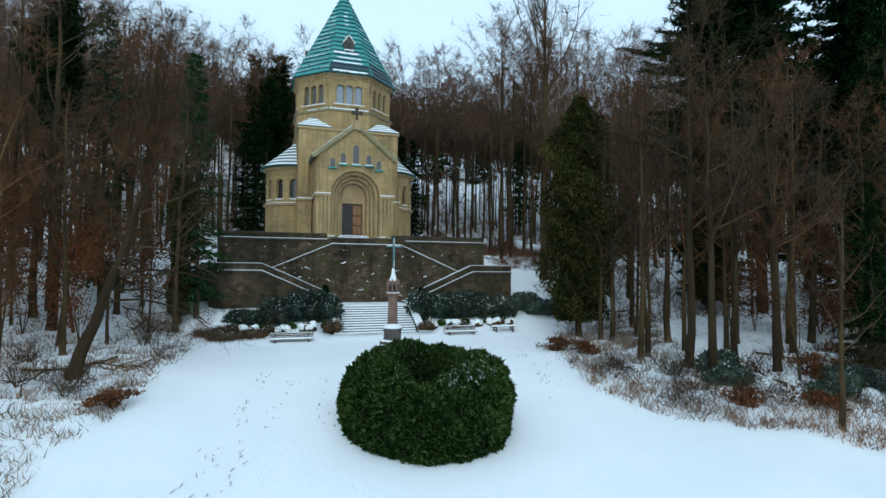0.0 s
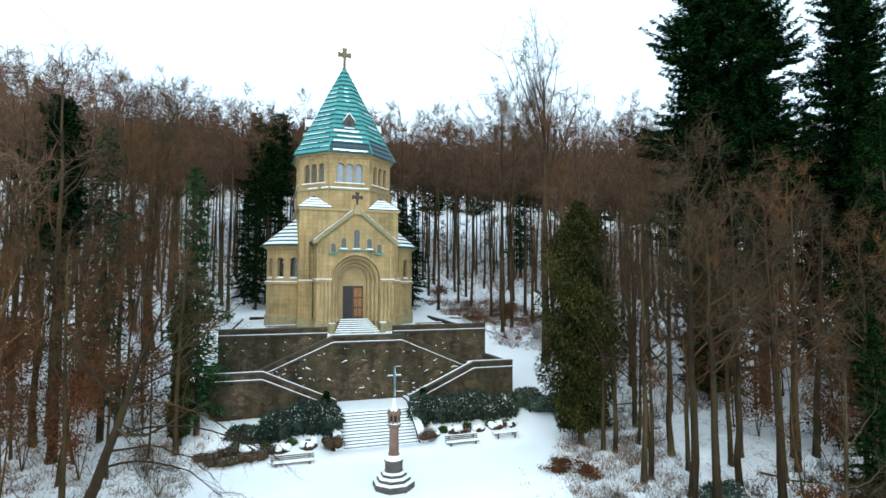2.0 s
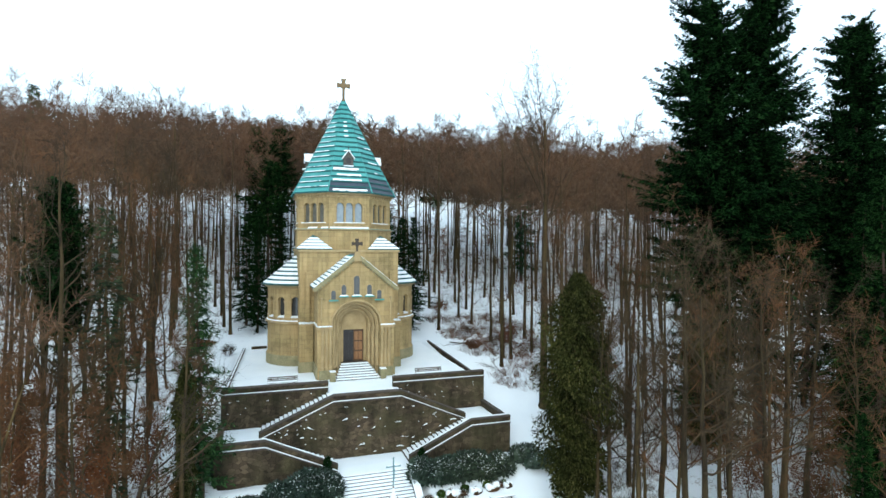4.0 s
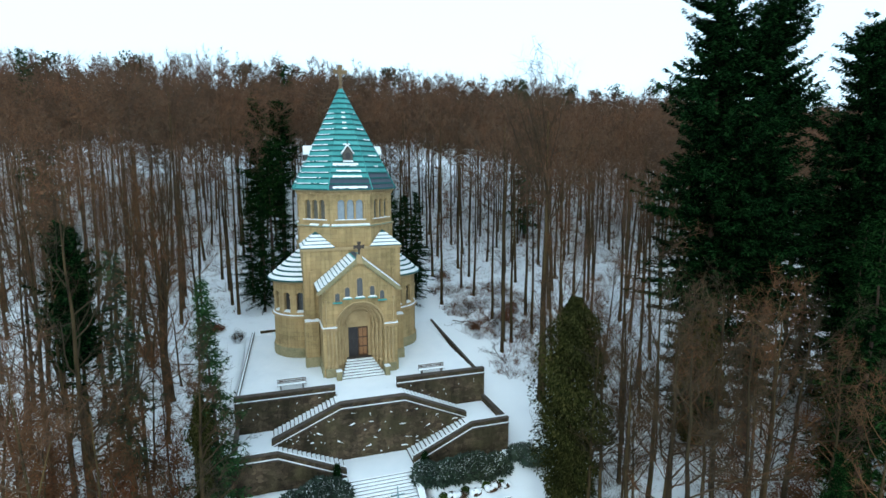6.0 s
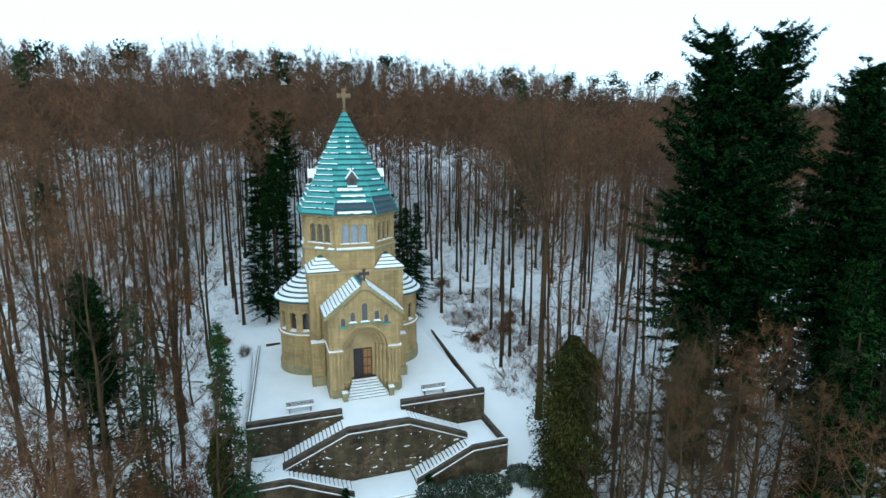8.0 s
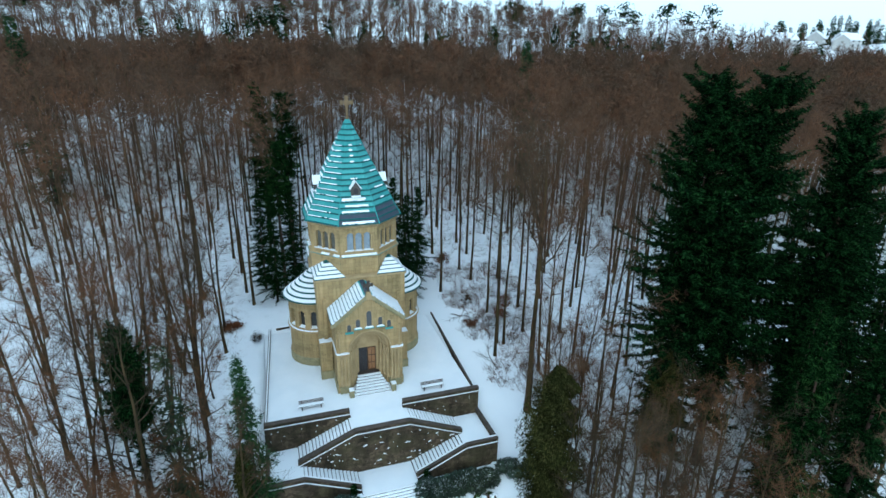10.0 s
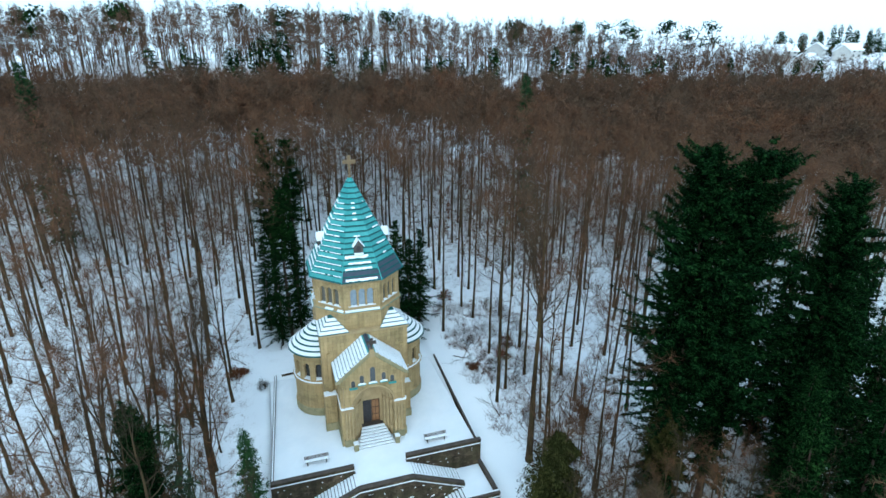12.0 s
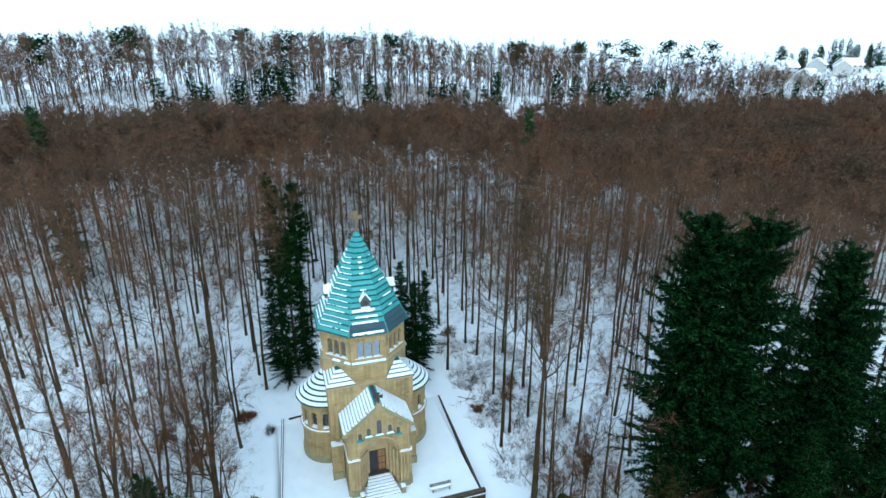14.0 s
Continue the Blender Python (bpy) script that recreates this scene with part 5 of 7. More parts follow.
def pine(seed, H, clumps=9):
    """A Scots pine: a tall bare trunk, crooked limbs and flat clumps of needles at the top."""
    g = np.random.default_rng(seed)
    trunk, crown = Wood(), Wood()
    z = np.linspace(0, H * 0.95, 6)
    pts = np.column_stack([np.cumsum(g.normal(0, 0.012 * H, (6, 2)), 0) * (z > 0)[:, None], z])
    trunk.limb(pts, H * 0.012 * (1.05 - z / H), 5)
    for i in range(clumps):
        f = g.uniform(0.6, 1.0)
        k = f * 5
        a = int(min(k, 4))
        p = pts[a] + (pts[a + 1] - pts[a]) * (k - a)
        ang = g.uniform(0, 2 * math.pi)
        c = p + np.array([math.cos(ang), math.sin(ang), 0.25]) * H * g.uniform(0.03, 0.17) * (1.25 - 0.6 * f)
        crown.limb([p, (p + c) / 2 + g.normal(0, 0.2, 3), c], [0.09, 0.06, 0.03], 3)
        n = 34
        q = c + g.normal(0, 1, (n, 3)) * np.array([0.07, 0.07, 0.025]) * H
        d = unit(g.normal(0, 1, (n, 3)) + np.array([0, 0, 0.4]))
        crown.leaves(q, q + d * 0.9, np.full(n, 0.34), g.normal(0, 1, (n, 3)))
    return trunk, crown


def tree_kind(name, woods, bark, leaf, label, category="tree"):
    """The first tree of a kind, standing far below ground level of nothing: it is placed by the first copy's pose."""
    ob = new(name)
    tagged(ob, label, category)
    t = new("trunk", wood_mesh("trunk", woods[0], bark, True))
    c = new("crown", wood_mesh("crown", woods[1], leaf))
    t.parent = c.parent = ob
    return ob


class Planter:
    """Sets the first tree of a kind, then copies of it."""

    def __init__(self, *kinds, group=""):
        self.kinds, self.used, self.group = list(kinds), set(), group

    def put(self, k, x, y, turn=0.0, size=1.0, tall=1.0, sink=0.15, leanx=0.0, leany=0.0, z=None):
        base = self.kinds[k % len(self.kinds)]
        h = float(land(x, y)) if z is None else z
        m = Matrix.Translation((x, y, h - sink)) @ pose(0, 0, 0, leanx, leany, turn)
        if id(base) not in self.used:
            self.used.add(id(base))
            base.matrix_basis = m @ Matrix.Diagonal((size, size, size * tall, 1))
            ob = base
        else:
            ob = copy_thing(base, m)
            ob.scale = (size, size, size * tall)
        if self.group:
            ob["group"] = self.group
        return ob


beech_label = "tall bare beech with grey-brown trunk and reddish-brown twigs, standing in snow"
beeches = Planter(*[tree_kind("beech_tree", bare_tree(100 + i, 28 + i % 3, 0.6, 0.20, 15, 6, 15, 0.019, r0=0.21, low_rise=0.35, top_rise=0.9), BARK, TWIG, beech_label) for i in range(5)], group="trees of the wood")
edge_label = "bare broadleaf tree with branches from low down, grey-brown twigs"
edges = Planter(*[tree_kind("bare_tree", bare_tree(200 + i, 22 + 2 * i, 0.30, 0.2, 14, 6, 9, 0.011, 0.03), BARK, TWIG_GREY, edge_label) for i in range(3)], group="trees of the wood")
forked = Planter(tree_kind("forked_tree", bare_tree(301, 26, 0.4, 0.16, 18, 7, 22, 0.012, 0.02, 3), BARK, TWIG_GREY, "bare forked tree with three rising stems on the snowy slope"))
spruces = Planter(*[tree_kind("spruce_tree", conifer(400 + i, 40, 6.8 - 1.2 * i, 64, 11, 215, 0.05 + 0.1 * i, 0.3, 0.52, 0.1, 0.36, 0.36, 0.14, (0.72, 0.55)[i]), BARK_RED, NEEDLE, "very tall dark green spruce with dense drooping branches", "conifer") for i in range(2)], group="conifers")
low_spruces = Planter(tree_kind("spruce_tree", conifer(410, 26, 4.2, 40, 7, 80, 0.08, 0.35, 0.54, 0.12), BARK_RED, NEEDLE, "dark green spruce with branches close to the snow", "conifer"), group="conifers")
olive_label = "stout bare broadleaf tree with olive-brown trunk and wide crooked branches"
stout = Planter(*[tree_kind("bare_tree", bare_tree(360 + i, 24, 0.42, 0.25, 13, 7, 18, 0.012, 0.045, r0=0.3, low_rise=0.15, top_rise=0.8), BARK_DARK, TWIG_GREY, olive_label) for i in range(2)], group="trees of the wood")
rusty = Planter(*[tree_kind("beech_tree", bare_tree(340 + i, 25, 0.27, 0.18, 18, 6, 15, 0.014, 0.03, r0=0.23), BARK, TWIG_RUST, "bare beech with rust-brown twigs from low down, standing in snow") for i in range(3)], group="trees of the wood")
crooked = Planter(*[tree_kind("crooked_tree", bare_tree(390 + i, 21, 0.34, 0.2, 16, 6, 13, 0.013, 0.05, 2, r0=0.24, low_rise=0.6), BARK, TWIG_RUST, "bare olive-brown tree forking into two crooked stems, standing in snow") for i in range(3)], group="trees of the wood")
def leaning_wood():
    """The leaning tree with a few long low boughs that arch out over the lawn and hang their twigs."""
    trunk, crown = bare_tree(371, 15, 0.42, 0.34, 9, 6, 16, 0.011, 0.06, 1, r0=0.37, low_rise=0.1)
    g = np.random.default_rng(372)
    a = math.radians(-17)
    turn = np.array([[math.cos(a), 0, math.sin(a)], [0, 1, 0], [-math.sin(a), 0, math.cos(a)]]) / 0.85
    for start, end, arch in (((1.7, 0.1, 4.7), (9.0, 1.2, 2.1), 0.9), ((2.0, 0.3, 5.9), (7.6, 2.6, 3.0), 1.0), ((1.2, -0.2, 3.4), (6.8, -0.6, 1.3), 0.7), ((1.4, 0.2, 4.0), (5.4, 1.6, 2.2), 0.6)):
        s = np.linspace(0, 1, 9)[:, None]
        line = np.array(start) + (np.array(end) - np.array(start)) * s + np.array([0, 0, 4 * arch]) * s * (1 - s) + np.cumsum(g.normal(0, 0.07, (9, 3)), 0) * (s > 0)
        crown.limb(line @ turn.T, 0.075 * (1 - 0.85 * s[:, 0]), 5)
        for j in range(13):
            k = g.uniform(2.2, 7.9)
            i = int(k)
            b = line[i] + (line[i + 1] - line[i]) * (k - i)
            d = unit(np.array([0.7, 0, -0.25]) + g.normal(0, 0.55, 3))
            l2 = g.uniform(0.7, 1.9)
            s3 = np.linspace(0, 1, 4)[:, None]
            br = b + d * l2 * s3 - np.array([0, 0, 0.35 * l2]) * s3 ** 2
            crown.limb(br @ turn.T, 0.02 * (1 - 0.75 * s3[:, 0]), 3)
            n = 11
            base = br[0] + (br[3] - br[0]) * g.uniform(0.2, 1, n)[:, None]
            tip = base + unit(d * 0.5 + g.normal(0, 0.6, (n, 3)) + np.array([0, 0, -0.25])) * g.uniform(0.3, 0.8, n)[:, None]
            crown.blades(base @ turn.T, tip @ turn.T, 0.008 * g.uniform(0.7, 1.3, n), g)
    return trunk, crown


leaning = Planter(tree_kind("leaning_tree", leaning_wood(), BARK_DARK, TWIG_GREY, "bare crooked tree leaning over the edge of the snowy lawn"))
leaning.put(0, -7.9, 29.8, 0, 0.85, leany=17)
tall_tree = Planter(tree_kind("bare_tree", bare_tree(381, 30, 0.6, 0.23, 19, 7, 16, 0.012, 0.012, r0=0.4, low_rise=1.5, top_rise=1.6), BARK, TWIG_GREY, "tall bare tree with a stout trunk, rising above the others"), group="trees of the wood")
tall_tree.put(0, 25.0, 46.0, 60, 1.05)
stout.put(0, 23.5, 24.9, 30, 0.85, leany=-3)
stout.put(1, 23.1, 26.3, 200, 0.9)
stout.put(0, 27.9, 24.6, 140, 0.8, leany=3)
stout.put(1, 26.8, 26.5, 80, 0.72)
stout.put(1, 22.3, 28.7, 260, 0.6, leany=-5)
stout.put(0, 33.9, 27.1, 330, 0.8, leany=4)
stout.put(1, -9.0, 53.2, 20, 0.85)
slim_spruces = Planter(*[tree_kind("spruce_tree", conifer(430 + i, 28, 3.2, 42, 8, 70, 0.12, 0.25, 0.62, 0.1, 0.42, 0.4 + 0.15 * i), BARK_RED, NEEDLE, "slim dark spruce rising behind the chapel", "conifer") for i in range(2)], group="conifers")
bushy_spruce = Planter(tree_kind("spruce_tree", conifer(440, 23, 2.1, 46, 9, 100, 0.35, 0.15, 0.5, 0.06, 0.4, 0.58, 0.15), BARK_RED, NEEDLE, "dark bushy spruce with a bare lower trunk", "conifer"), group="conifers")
thin_fir = Planter(tree_kind("fir_tree", conifer(450, 20, 2.5, 30, 6, 16, 0.14, 0.4, 0.8, 0.3, 0.7), BARK, NEEDLE_GREY, "thin grey-green fir with sparse drooping branches", "conifer"), group="conifers")
firs = Planter(*[tree_kind("fir_tree", conifer(420 + i, 20, 2.2 + 0.4 * i, 38, 7, 34, 0.1, 0.3, 0.6), BARK_RED, NEEDLE_LIGHT, "slender green fir among bare trees", "conifer") for i in (1,)], group="conifers")

# single trees that stand out
spruces.put(0, 36.5, 38.4, 20, 0.97)
spruces.put(1, 39.6, 35.5, 130, 0.985)
spruces.put(1, 47.0, 32.9, 250, 0.92)
low_spruces.put(0, 55.5, 36.5, 300, 1.15, tall=0.95)
low_spruces.put(0, 52.4, 34.6, 40, 1.1, tall=0.9)
low_spruces.put(0, 61.0, 38.5, 30, 1.0)
low_spruces.put(0, 57.5, 29.5, 210, 0.8)
low_spruces.put(0, 49.0, 26.5, 250, 0.7)
low_spruces.put(0, 38.5, 25.0, 170, 0.92)
low_spruces.put(0, 52.0, 41.0, 20, 1.0)
low_spruces.put(0, 45.5, 24.8, 80, 0.95)
low_spruces.put(0, 50.0, 31.5, 140, 1.05)
low_spruces.put(0, 63.5, 35.0, 100, 1.05)
low_spruces.put(0, 58.0, 33.5, 20, 1.05)
low_spruces.put(0, 42.5, 29.5, 60, 0.85)
low_spruces.put(0, 33.4, 22.8, 200, 0.32)
low_spruces.put(0, 31.8, 22.2, 310, 0.42)
slim_spruces.put(0, -1.5, 87.0, 60, 1.0)
slim_spruces.put(1, 2.3, 84.5, 200, 1.0)
slim_spruces.put(1, 0.6, 77.5, 100, 0.82)
low_spruces.put(0, -0.9, 75.5, 15, 0.62)
low_spruces.put(0, 17.6, 73.0, 100, 0.85, tall=0.72)
low_spruces.put(0, 20.4, 76.5, 10, 0.72, tall=0.85)
low_spruces.put(0, 17.4, 77.5, 230, 0.8, tall=0.82)
low_spruces.put(0, 2.2, 78.5, 290, 0.78, tall=0.85)
low_spruces.put(0, -2.4, 79.5, 150, 0.7, tall=0.85)
bushy_spruce.put(0, -12.3, 40.6, 0, 0.91)
thin_fir.put(0, -9.4, 39.9, 120, 0.98)
firs.put(0, -4.0, 40.2, 30, 0.88)
firs.put(0, -37.3, 112.3, 70, 1.68)
firs.put(0, 52.0, 104.0, 10, 1.66)
forked.put(0, -9.7, 54.9, 40, 0.92)

placed = []
for k, (x, y, s) in enumerate([(22.0, 33.0, 0.75), (22.6, 32.6, 0.7), (21.7, 28.6, 0.72), (24.4, 31.1, 0.6), (25.9, 31.0, 0.9), (29.6, 29.0, 0.8),
                               (31.4, 26.4, 0.9), (24.0, 18.4, 0.55), (16.9, 27.3, 0.1),
                               (-9.5, 33.8, 0.7), (-12.8, 39.8, 0.9), (-11.4, 38.3, 1.0), (-8.6, 40.3, 0.85), (-15.3, 43.4, 0.95), (-9.1, 51.6, 0.9), (-5.0, 38.6, 0.8)]):
    if s < 0.2:
        continue
    placed.append((x, y))
    edges.put(k, x, y, k * 77, s)
for k, (x, y) in enumerate([(27.9, 65.1), (26.0, 57.2), (24.8, 55.0), (26.9, 57.0), (26.5, 45.4), (34.6, 52.4), (40.8, 63.5), (44.3, 60.1), (29.2, 75.2), (23.3, 72.8), (28.6, 79.0), (31.8, 84.1), (31.5, 88.7),
                            (23.9, 92.0), (-4.2, 75.4), (-5.2, 79.0), (-5.9, 85.1), (-11.3, 78.9), (-14.0, 104.0), (-16.7, 82.6), (-23.9, 90.3), (-37.4, 91.2), (-27.1, 82.5), (-7.2, 90.1), (19.0, 76.0),
                            (21.0, 103.3), (9.1, 131.4), (-13.4, 45.5), (35.5, 45.0), (30.5, 41.0), (30.8, 59.3)]):
    placed.append((x, y))
    beeches.put(k, x, y, k * 53, (0.92 + 0.14 * ((k * 7) % 5) / 5) * float(np.interp(y, [25, 45, 60, 80], [0.72, 0.8 if x < 0 else 0.92, 0.9 if x < 0 else 1.02, 1.08])))


def scatter(seed, gap, box, allowed, taken):
    """Random places no closer than gap, where allowed says so."""
    g = random.Random(seed)
    cell, grid, out = gap, {}, []
    for p in taken:
        grid.setdefault((int(p[0] // cell), int(p[1] // cell)), []).append(p)
    tries = int((box[1] - box[0]) * (box[3] - box[2]) / (gap * gap) * 6)
    for _ in range(tries):
        x, y = g.uniform(box[0], box[1]), g.uniform(box[2], box[3])
        if not allowed(x, y):
            continue
        cx, cy = int(x // cell), int(y // cell)
        near = [p for i in (-1, 0, 1) for j in (-1, 0, 1) for p in grid.get((cx + i, cy + j), [])]
        if any((p[0] - x) ** 2 + (p[1] - y) ** 2 < gap * gap for p in near):
            continue
        grid.setdefault((cx, cy), []).append((x, y))
        out.append((x, y))
    return out


def in_wood(x, y):
    if x < -0.52 * y - 4 or x > 1.75 * y + 12 or y > 144:
        return False
    if y < 72:
        if x < 0:
            return x < -7.5 - 0.05 * max(0, 60 - y) and y > 26
        return x > (27.5 if y > 42 else 24 + max(0, (30 - y)) * 0.6) and y > 17 and not (31 < x < 50 and 30 < y < 42)
    if 12 < x < 32 and y < 84:
        return False
    if x < -8 and y < 100 and noise.noise((x * 0.11, y * 0.11, 5)) > 0.12:
        return False
    return y > 80 or x < -5 or x > 30


spots = scatter(5, 4.3, (-80, 262, 15, 152), in_wood, placed)
spots.sort(key=lambda p: math.hypot(p[0], p[1]))
grnd = random.Random(8)
NEAR_TREES = 215
for k, (x, y) in enumerate(spots[:NEAR_TREES]):
    near_edge = y < 40
    if x > 20 and y < 46 and k % 5 < 2:
        continue
    tall = float(np.interp(y, [25, 45, 60, 80], [0.72, 0.78 if x < 0 else 0.92, 0.9 if x < 0 else 1.04, 1.08]))
    (rusty if (x < 0 and y < 66 and k % 3) or (x > 20 and y < 50 and k % 5 == 2) else edges if near_edge and k % 3 else beeches).put(k, x, y, grnd.uniform(0, 360), grnd.uniform(0.9, 1.08) * tall, leanx=grnd.uniform(-3, 3), leany=grnd.uniform(-3, 3))


young_label = "young leafless beech, slim and densely twigged, in the snowy wood"
young = Planter(*[tree_kind("young_beech", bare_tree(330 + i, 13 + i, 0.16, 0.2, 12, 5, 22, 0.012, 0.04, r0=0.10), BARK, TWIG_RUST, young_label) for i in range(2)], group="trees of the wood")
thicket = scatter(15, 3.4, (-42, -7, 30, 74), lambda x, y: x > -0.5 * y - 3 and x < -8.5, placed + spots[:NEAR_TREES])
for k, (x, y) in enumerate(thicket[:62]):
    young.put(k, x, y, grnd.uniform(0, 360), grnd.uniform(0.6, 1.05), leanx=grnd.uniform(-5, 5), leany=grnd.uniform(-5, 5))
for k, (x, y, size) in enumerate([(-6.4, 38.2, 0.8), (-8.2, 36.6, 0.95), (-7.4, 41.5, 1.0), (-10.4, 36.0, 1.05), (-5.6, 44.0, 0.9), (-12.6, 34.8, 1.0), (-9.0, 43.5, 1.05), (-10.2, 38.0, 0.85), (-13.4, 38.5, 0.9), (-16.5, 41.0, 0.85), (-11.5, 32.0, 0.6), (-14.6, 35.6, 0.8)]):
    young.put(k, x, y, k * 61, size, leanx=grnd.uniform(-6, 6), leany=grnd.uniform(-6, 6))
for k, (x, y, size) in enumerate([(25.4, 41.2, 0.5), (28.2, 43.6, 0.58), (31.0, 44.5, 0.55), (33.6, 42.2, 0.6), (29.8, 39.4, 0.52), (26.4, 37.6, 0.5), (33.0, 47.5, 0.6), (24.8, 33.0, 0.55)]):
    rusty.put(k, x, y, k * 71, size, leanx=grnd.uniform(-6, 6), leany=grnd.uniform(-6, 6))
for k, (x, y, size) in enumerate([(29.6, 25.8, 0.8), (32.6, 27.6, 0.85), (28.2, 28.4, 0.75), (34.6, 24.4, 0.7), (25.0, 28.6, 0.7)]):
    rusty.put(k + 1, x, y, k * 97, size, leanx=grnd.uniform(-4, 4), leany=grnd.uniform(-4, 4))
for k, (x, y, size) in enumerate([(-10.8, 44.4, 0.9), (-14.2, 47.2, 1.0), (-17.6, 44.0, 0.95), (-12.4, 51.5, 1.05), (-17.0, 52.6, 0.95), (-21.0, 50.2, 1.0), (-15.4, 57.4, 1.05), (-20.4, 58.8, 1.1), (-11.8, 60.4, 0.95),
                                  (-16.2, 36.4, 0.85), (-19.6, 39.4, 0.9), (-13.6, 31.8, 0.8)]):
    crooked.put(k, x, y, k * 83, size, leanx=grnd.uniform(-5, 5), leany=grnd.uniform(-6, 4))
thicket = scatter(16, 3.8, (24, 62, 19, 52), lambda x, y: x > 26 + max(0, 24 - y) and x < 1.7 * y, placed + spots[:NEAR_TREES])
for k, (x, y) in enumerate(thicket[:32]):
    young.put(k, x, y, grnd.uniform(0, 360), grnd.uniform(0.55, 1.0), leanx=grnd.uniform(-5, 5), leany=grnd.uniform(-5, 5))


def far_wood(name, label, kinds, places, bark, leaf, seed, size=(0.85, 1.15), canopy=0.0):
    """Many trees beyond counting joined in two meshes: the trunks and the crowns."""
    g = np.random.default_rng(seed)
    ob = thing(name, label, "woodland", kind="stuff")
    for which, mat, nm in ((0, bark, "trunks"), (1, leaf, "crowns")):
        data = [w[which].arrays() for w in kinds]
        V, Q, TT, n = [], [], [], 0
        gg = np.random.default_rng(seed)
        for i, (x, y) in enumerate(places):
            v, q, t = data[i % len(data)]
            a, s = gg.uniform(0, 2 * math.pi), gg.uniform(*size)
            if canopy:
                s = min(s, (canopy - 0.03 * max(0.0, y - 110) + gg.uniform(-1.2, 0.8) - float(land(x, y))) / 28.0)
            c, d = math.cos(a) * s, math.sin(a) * s
            V.append(np.column_stack([v[:, 0] * c - v[:, 1] * d + x, v[:, 0] * d + v[:, 1] * c + y, v[:, 2] * s * gg.uniform(0.92, 1.08) + float(land(x, y)) - 0.3]))
            Q.append(q + n)
            TT.append(t + n)
            n += len(v)
        o = new(nm, fast_mesh(nm, np.concatenate(V), np.concatenate(Q), np.concatenate(TT), mat))
        o.parent = ob
        tagged(o, kind="stuff")
    return ob


far_kinds = [bare_tree(500 + i, 27 + 0.5 * i, 0.64, 0.25, 15, 6, 17, 0.05, fine=False, r0=0.19, low_rise=0.25, twig_len=1.45, top_rise=0.6) for i in range(4)]
west_spots = scatter(25, 5.6, (-82, 40, 122, 147), lambda x, y: x > -0.52 * y - 4, placed)
far_wood("beech_wood", "dense bare beech wood, brown crowns over snow", far_kinds, spots[NEAR_TREES:] + west_spots, BARK, TWIG, 61, canopy=45.2)

ridge_spots = scatter(9, 4.4, (-125, 330, 180, 250), lambda x, y: -0.5 * y < x < 1.15 * y and (y < 215 or x < 150) and noise.noise((x * 0.03, y * 0.05, 0)) > -0.22, [])
thicket_kinds = [bare_tree(640 + i, 21, 0.12, 0.24, 7, 4, 9, 0.075, 0.04, fine=False, r0=0.16, low_rise=0.7, twig_len=1.5, top_rise=0.9) for i in range(3)]
ridge_kinds = [bare_tree(600 + i, 21, 0.22, 0.2, 12, 4, 14, 0.032, 0.03, fine=False, r0=0.18, low_rise=1.0, twig_len=1.35, top_rise=1.2) for i in range(3)]
far_wood("ridge_wood", "bare wood with tall trunks on the snowy far ridge", ridge_kinds, [p for p in ridge_spots if p[0] < 0.62 * p[1]], BARK, TWIG, 62, (0.78, 1.08))
far_wood("ridge_wood", "lower bare wood on the falling end of the far ridge", ridge_kinds, [p for p in ridge_spots if p[0] >= 0.62 * p[1]], BARK, TWIG, 72, (0.62, 0.92))
brush_spots = scatter(29, 4.3, (-115, 230, 182, 228), lambda x, y: -0.5 * y < x < 1.1 * y and noise.noise((x * 0.04, y * 0.08, 7)) > -0.2, [])
far_wood("ridge_thicket", "bare thicket between the trunks of the far ridge", thicket_kinds, brush_spots, BARK, TWIG, 73, (0.28, 0.55))
slope_spots = scatter(19, 6.0, (-110, 300, 150, 166), lambda x, y: -0.5 * y < x < 1.6 * y and noise.noise((x * 0.03, y * 0.05, 4)) > -0.3, [])
far_wood("slope_wood", "low bare trees on the snowy slope below the ridge", thicket_kinds, slope_spots, BARK, TWIG, 68, (0.3, 0.42))
BELT = [-27, -25, -23, -21, -18, -16, -14, -8, -6, -7, -1, 1, 3, 5, 7, 13, 15, 20, 29, 31, 34, 36, 51, 53, 56, 59, 62, 65, 68, 72, 75, 97, 100, 109, 112, 115, 118, 122, 125, 129, 133, 138, 143, 149, 165, 171, 177, 185, 195, 204, 213, 234, 239, 244, 249, 254]
belt_rng = random.Random(4)
belt_spots = [(x + belt_rng.uniform(-1, 1), 173 + belt_rng.uniform(-5, 5)) for x in BELT]
spruce_kinds = [conifer(700 + i, 11, 2.4, 12, 7, 11, 0.03, 0.25, 1.5) for i in range(2)]
far_wood("young_spruce_belt", "clusters of young dark spruces below the ridge", spruce_kinds, belt_spots, BARK_RED, NEEDLE, 63, (0.9, 1.55))
pine_spots = scatter(12, 17.0, (-115, 200, 198, 240), lambda x, y: -0.5 * y < x < 1.05 * y and noise.noise((x * 0.02, 0.3, 0)) > -0.15, [])
far_wood("ridge_pines", "scattered dark pines with bare trunks on the far ridge", [pine(720 + i, 21) for i in range(3)], pine_spots, BARK_RED, NEEDLE, 64, (0.85, 1.08))
far_spruce = scatter(13, 8.5, (285, 430, 262, 292), lambda x, y: x > 1.12 * y, [])
far_wood("spruce_stand", "stand of dark spruces behind the far houses", spruce_kinds, far_spruce, BARK_RED, NEEDLE, 65, (1.0, 1.6))
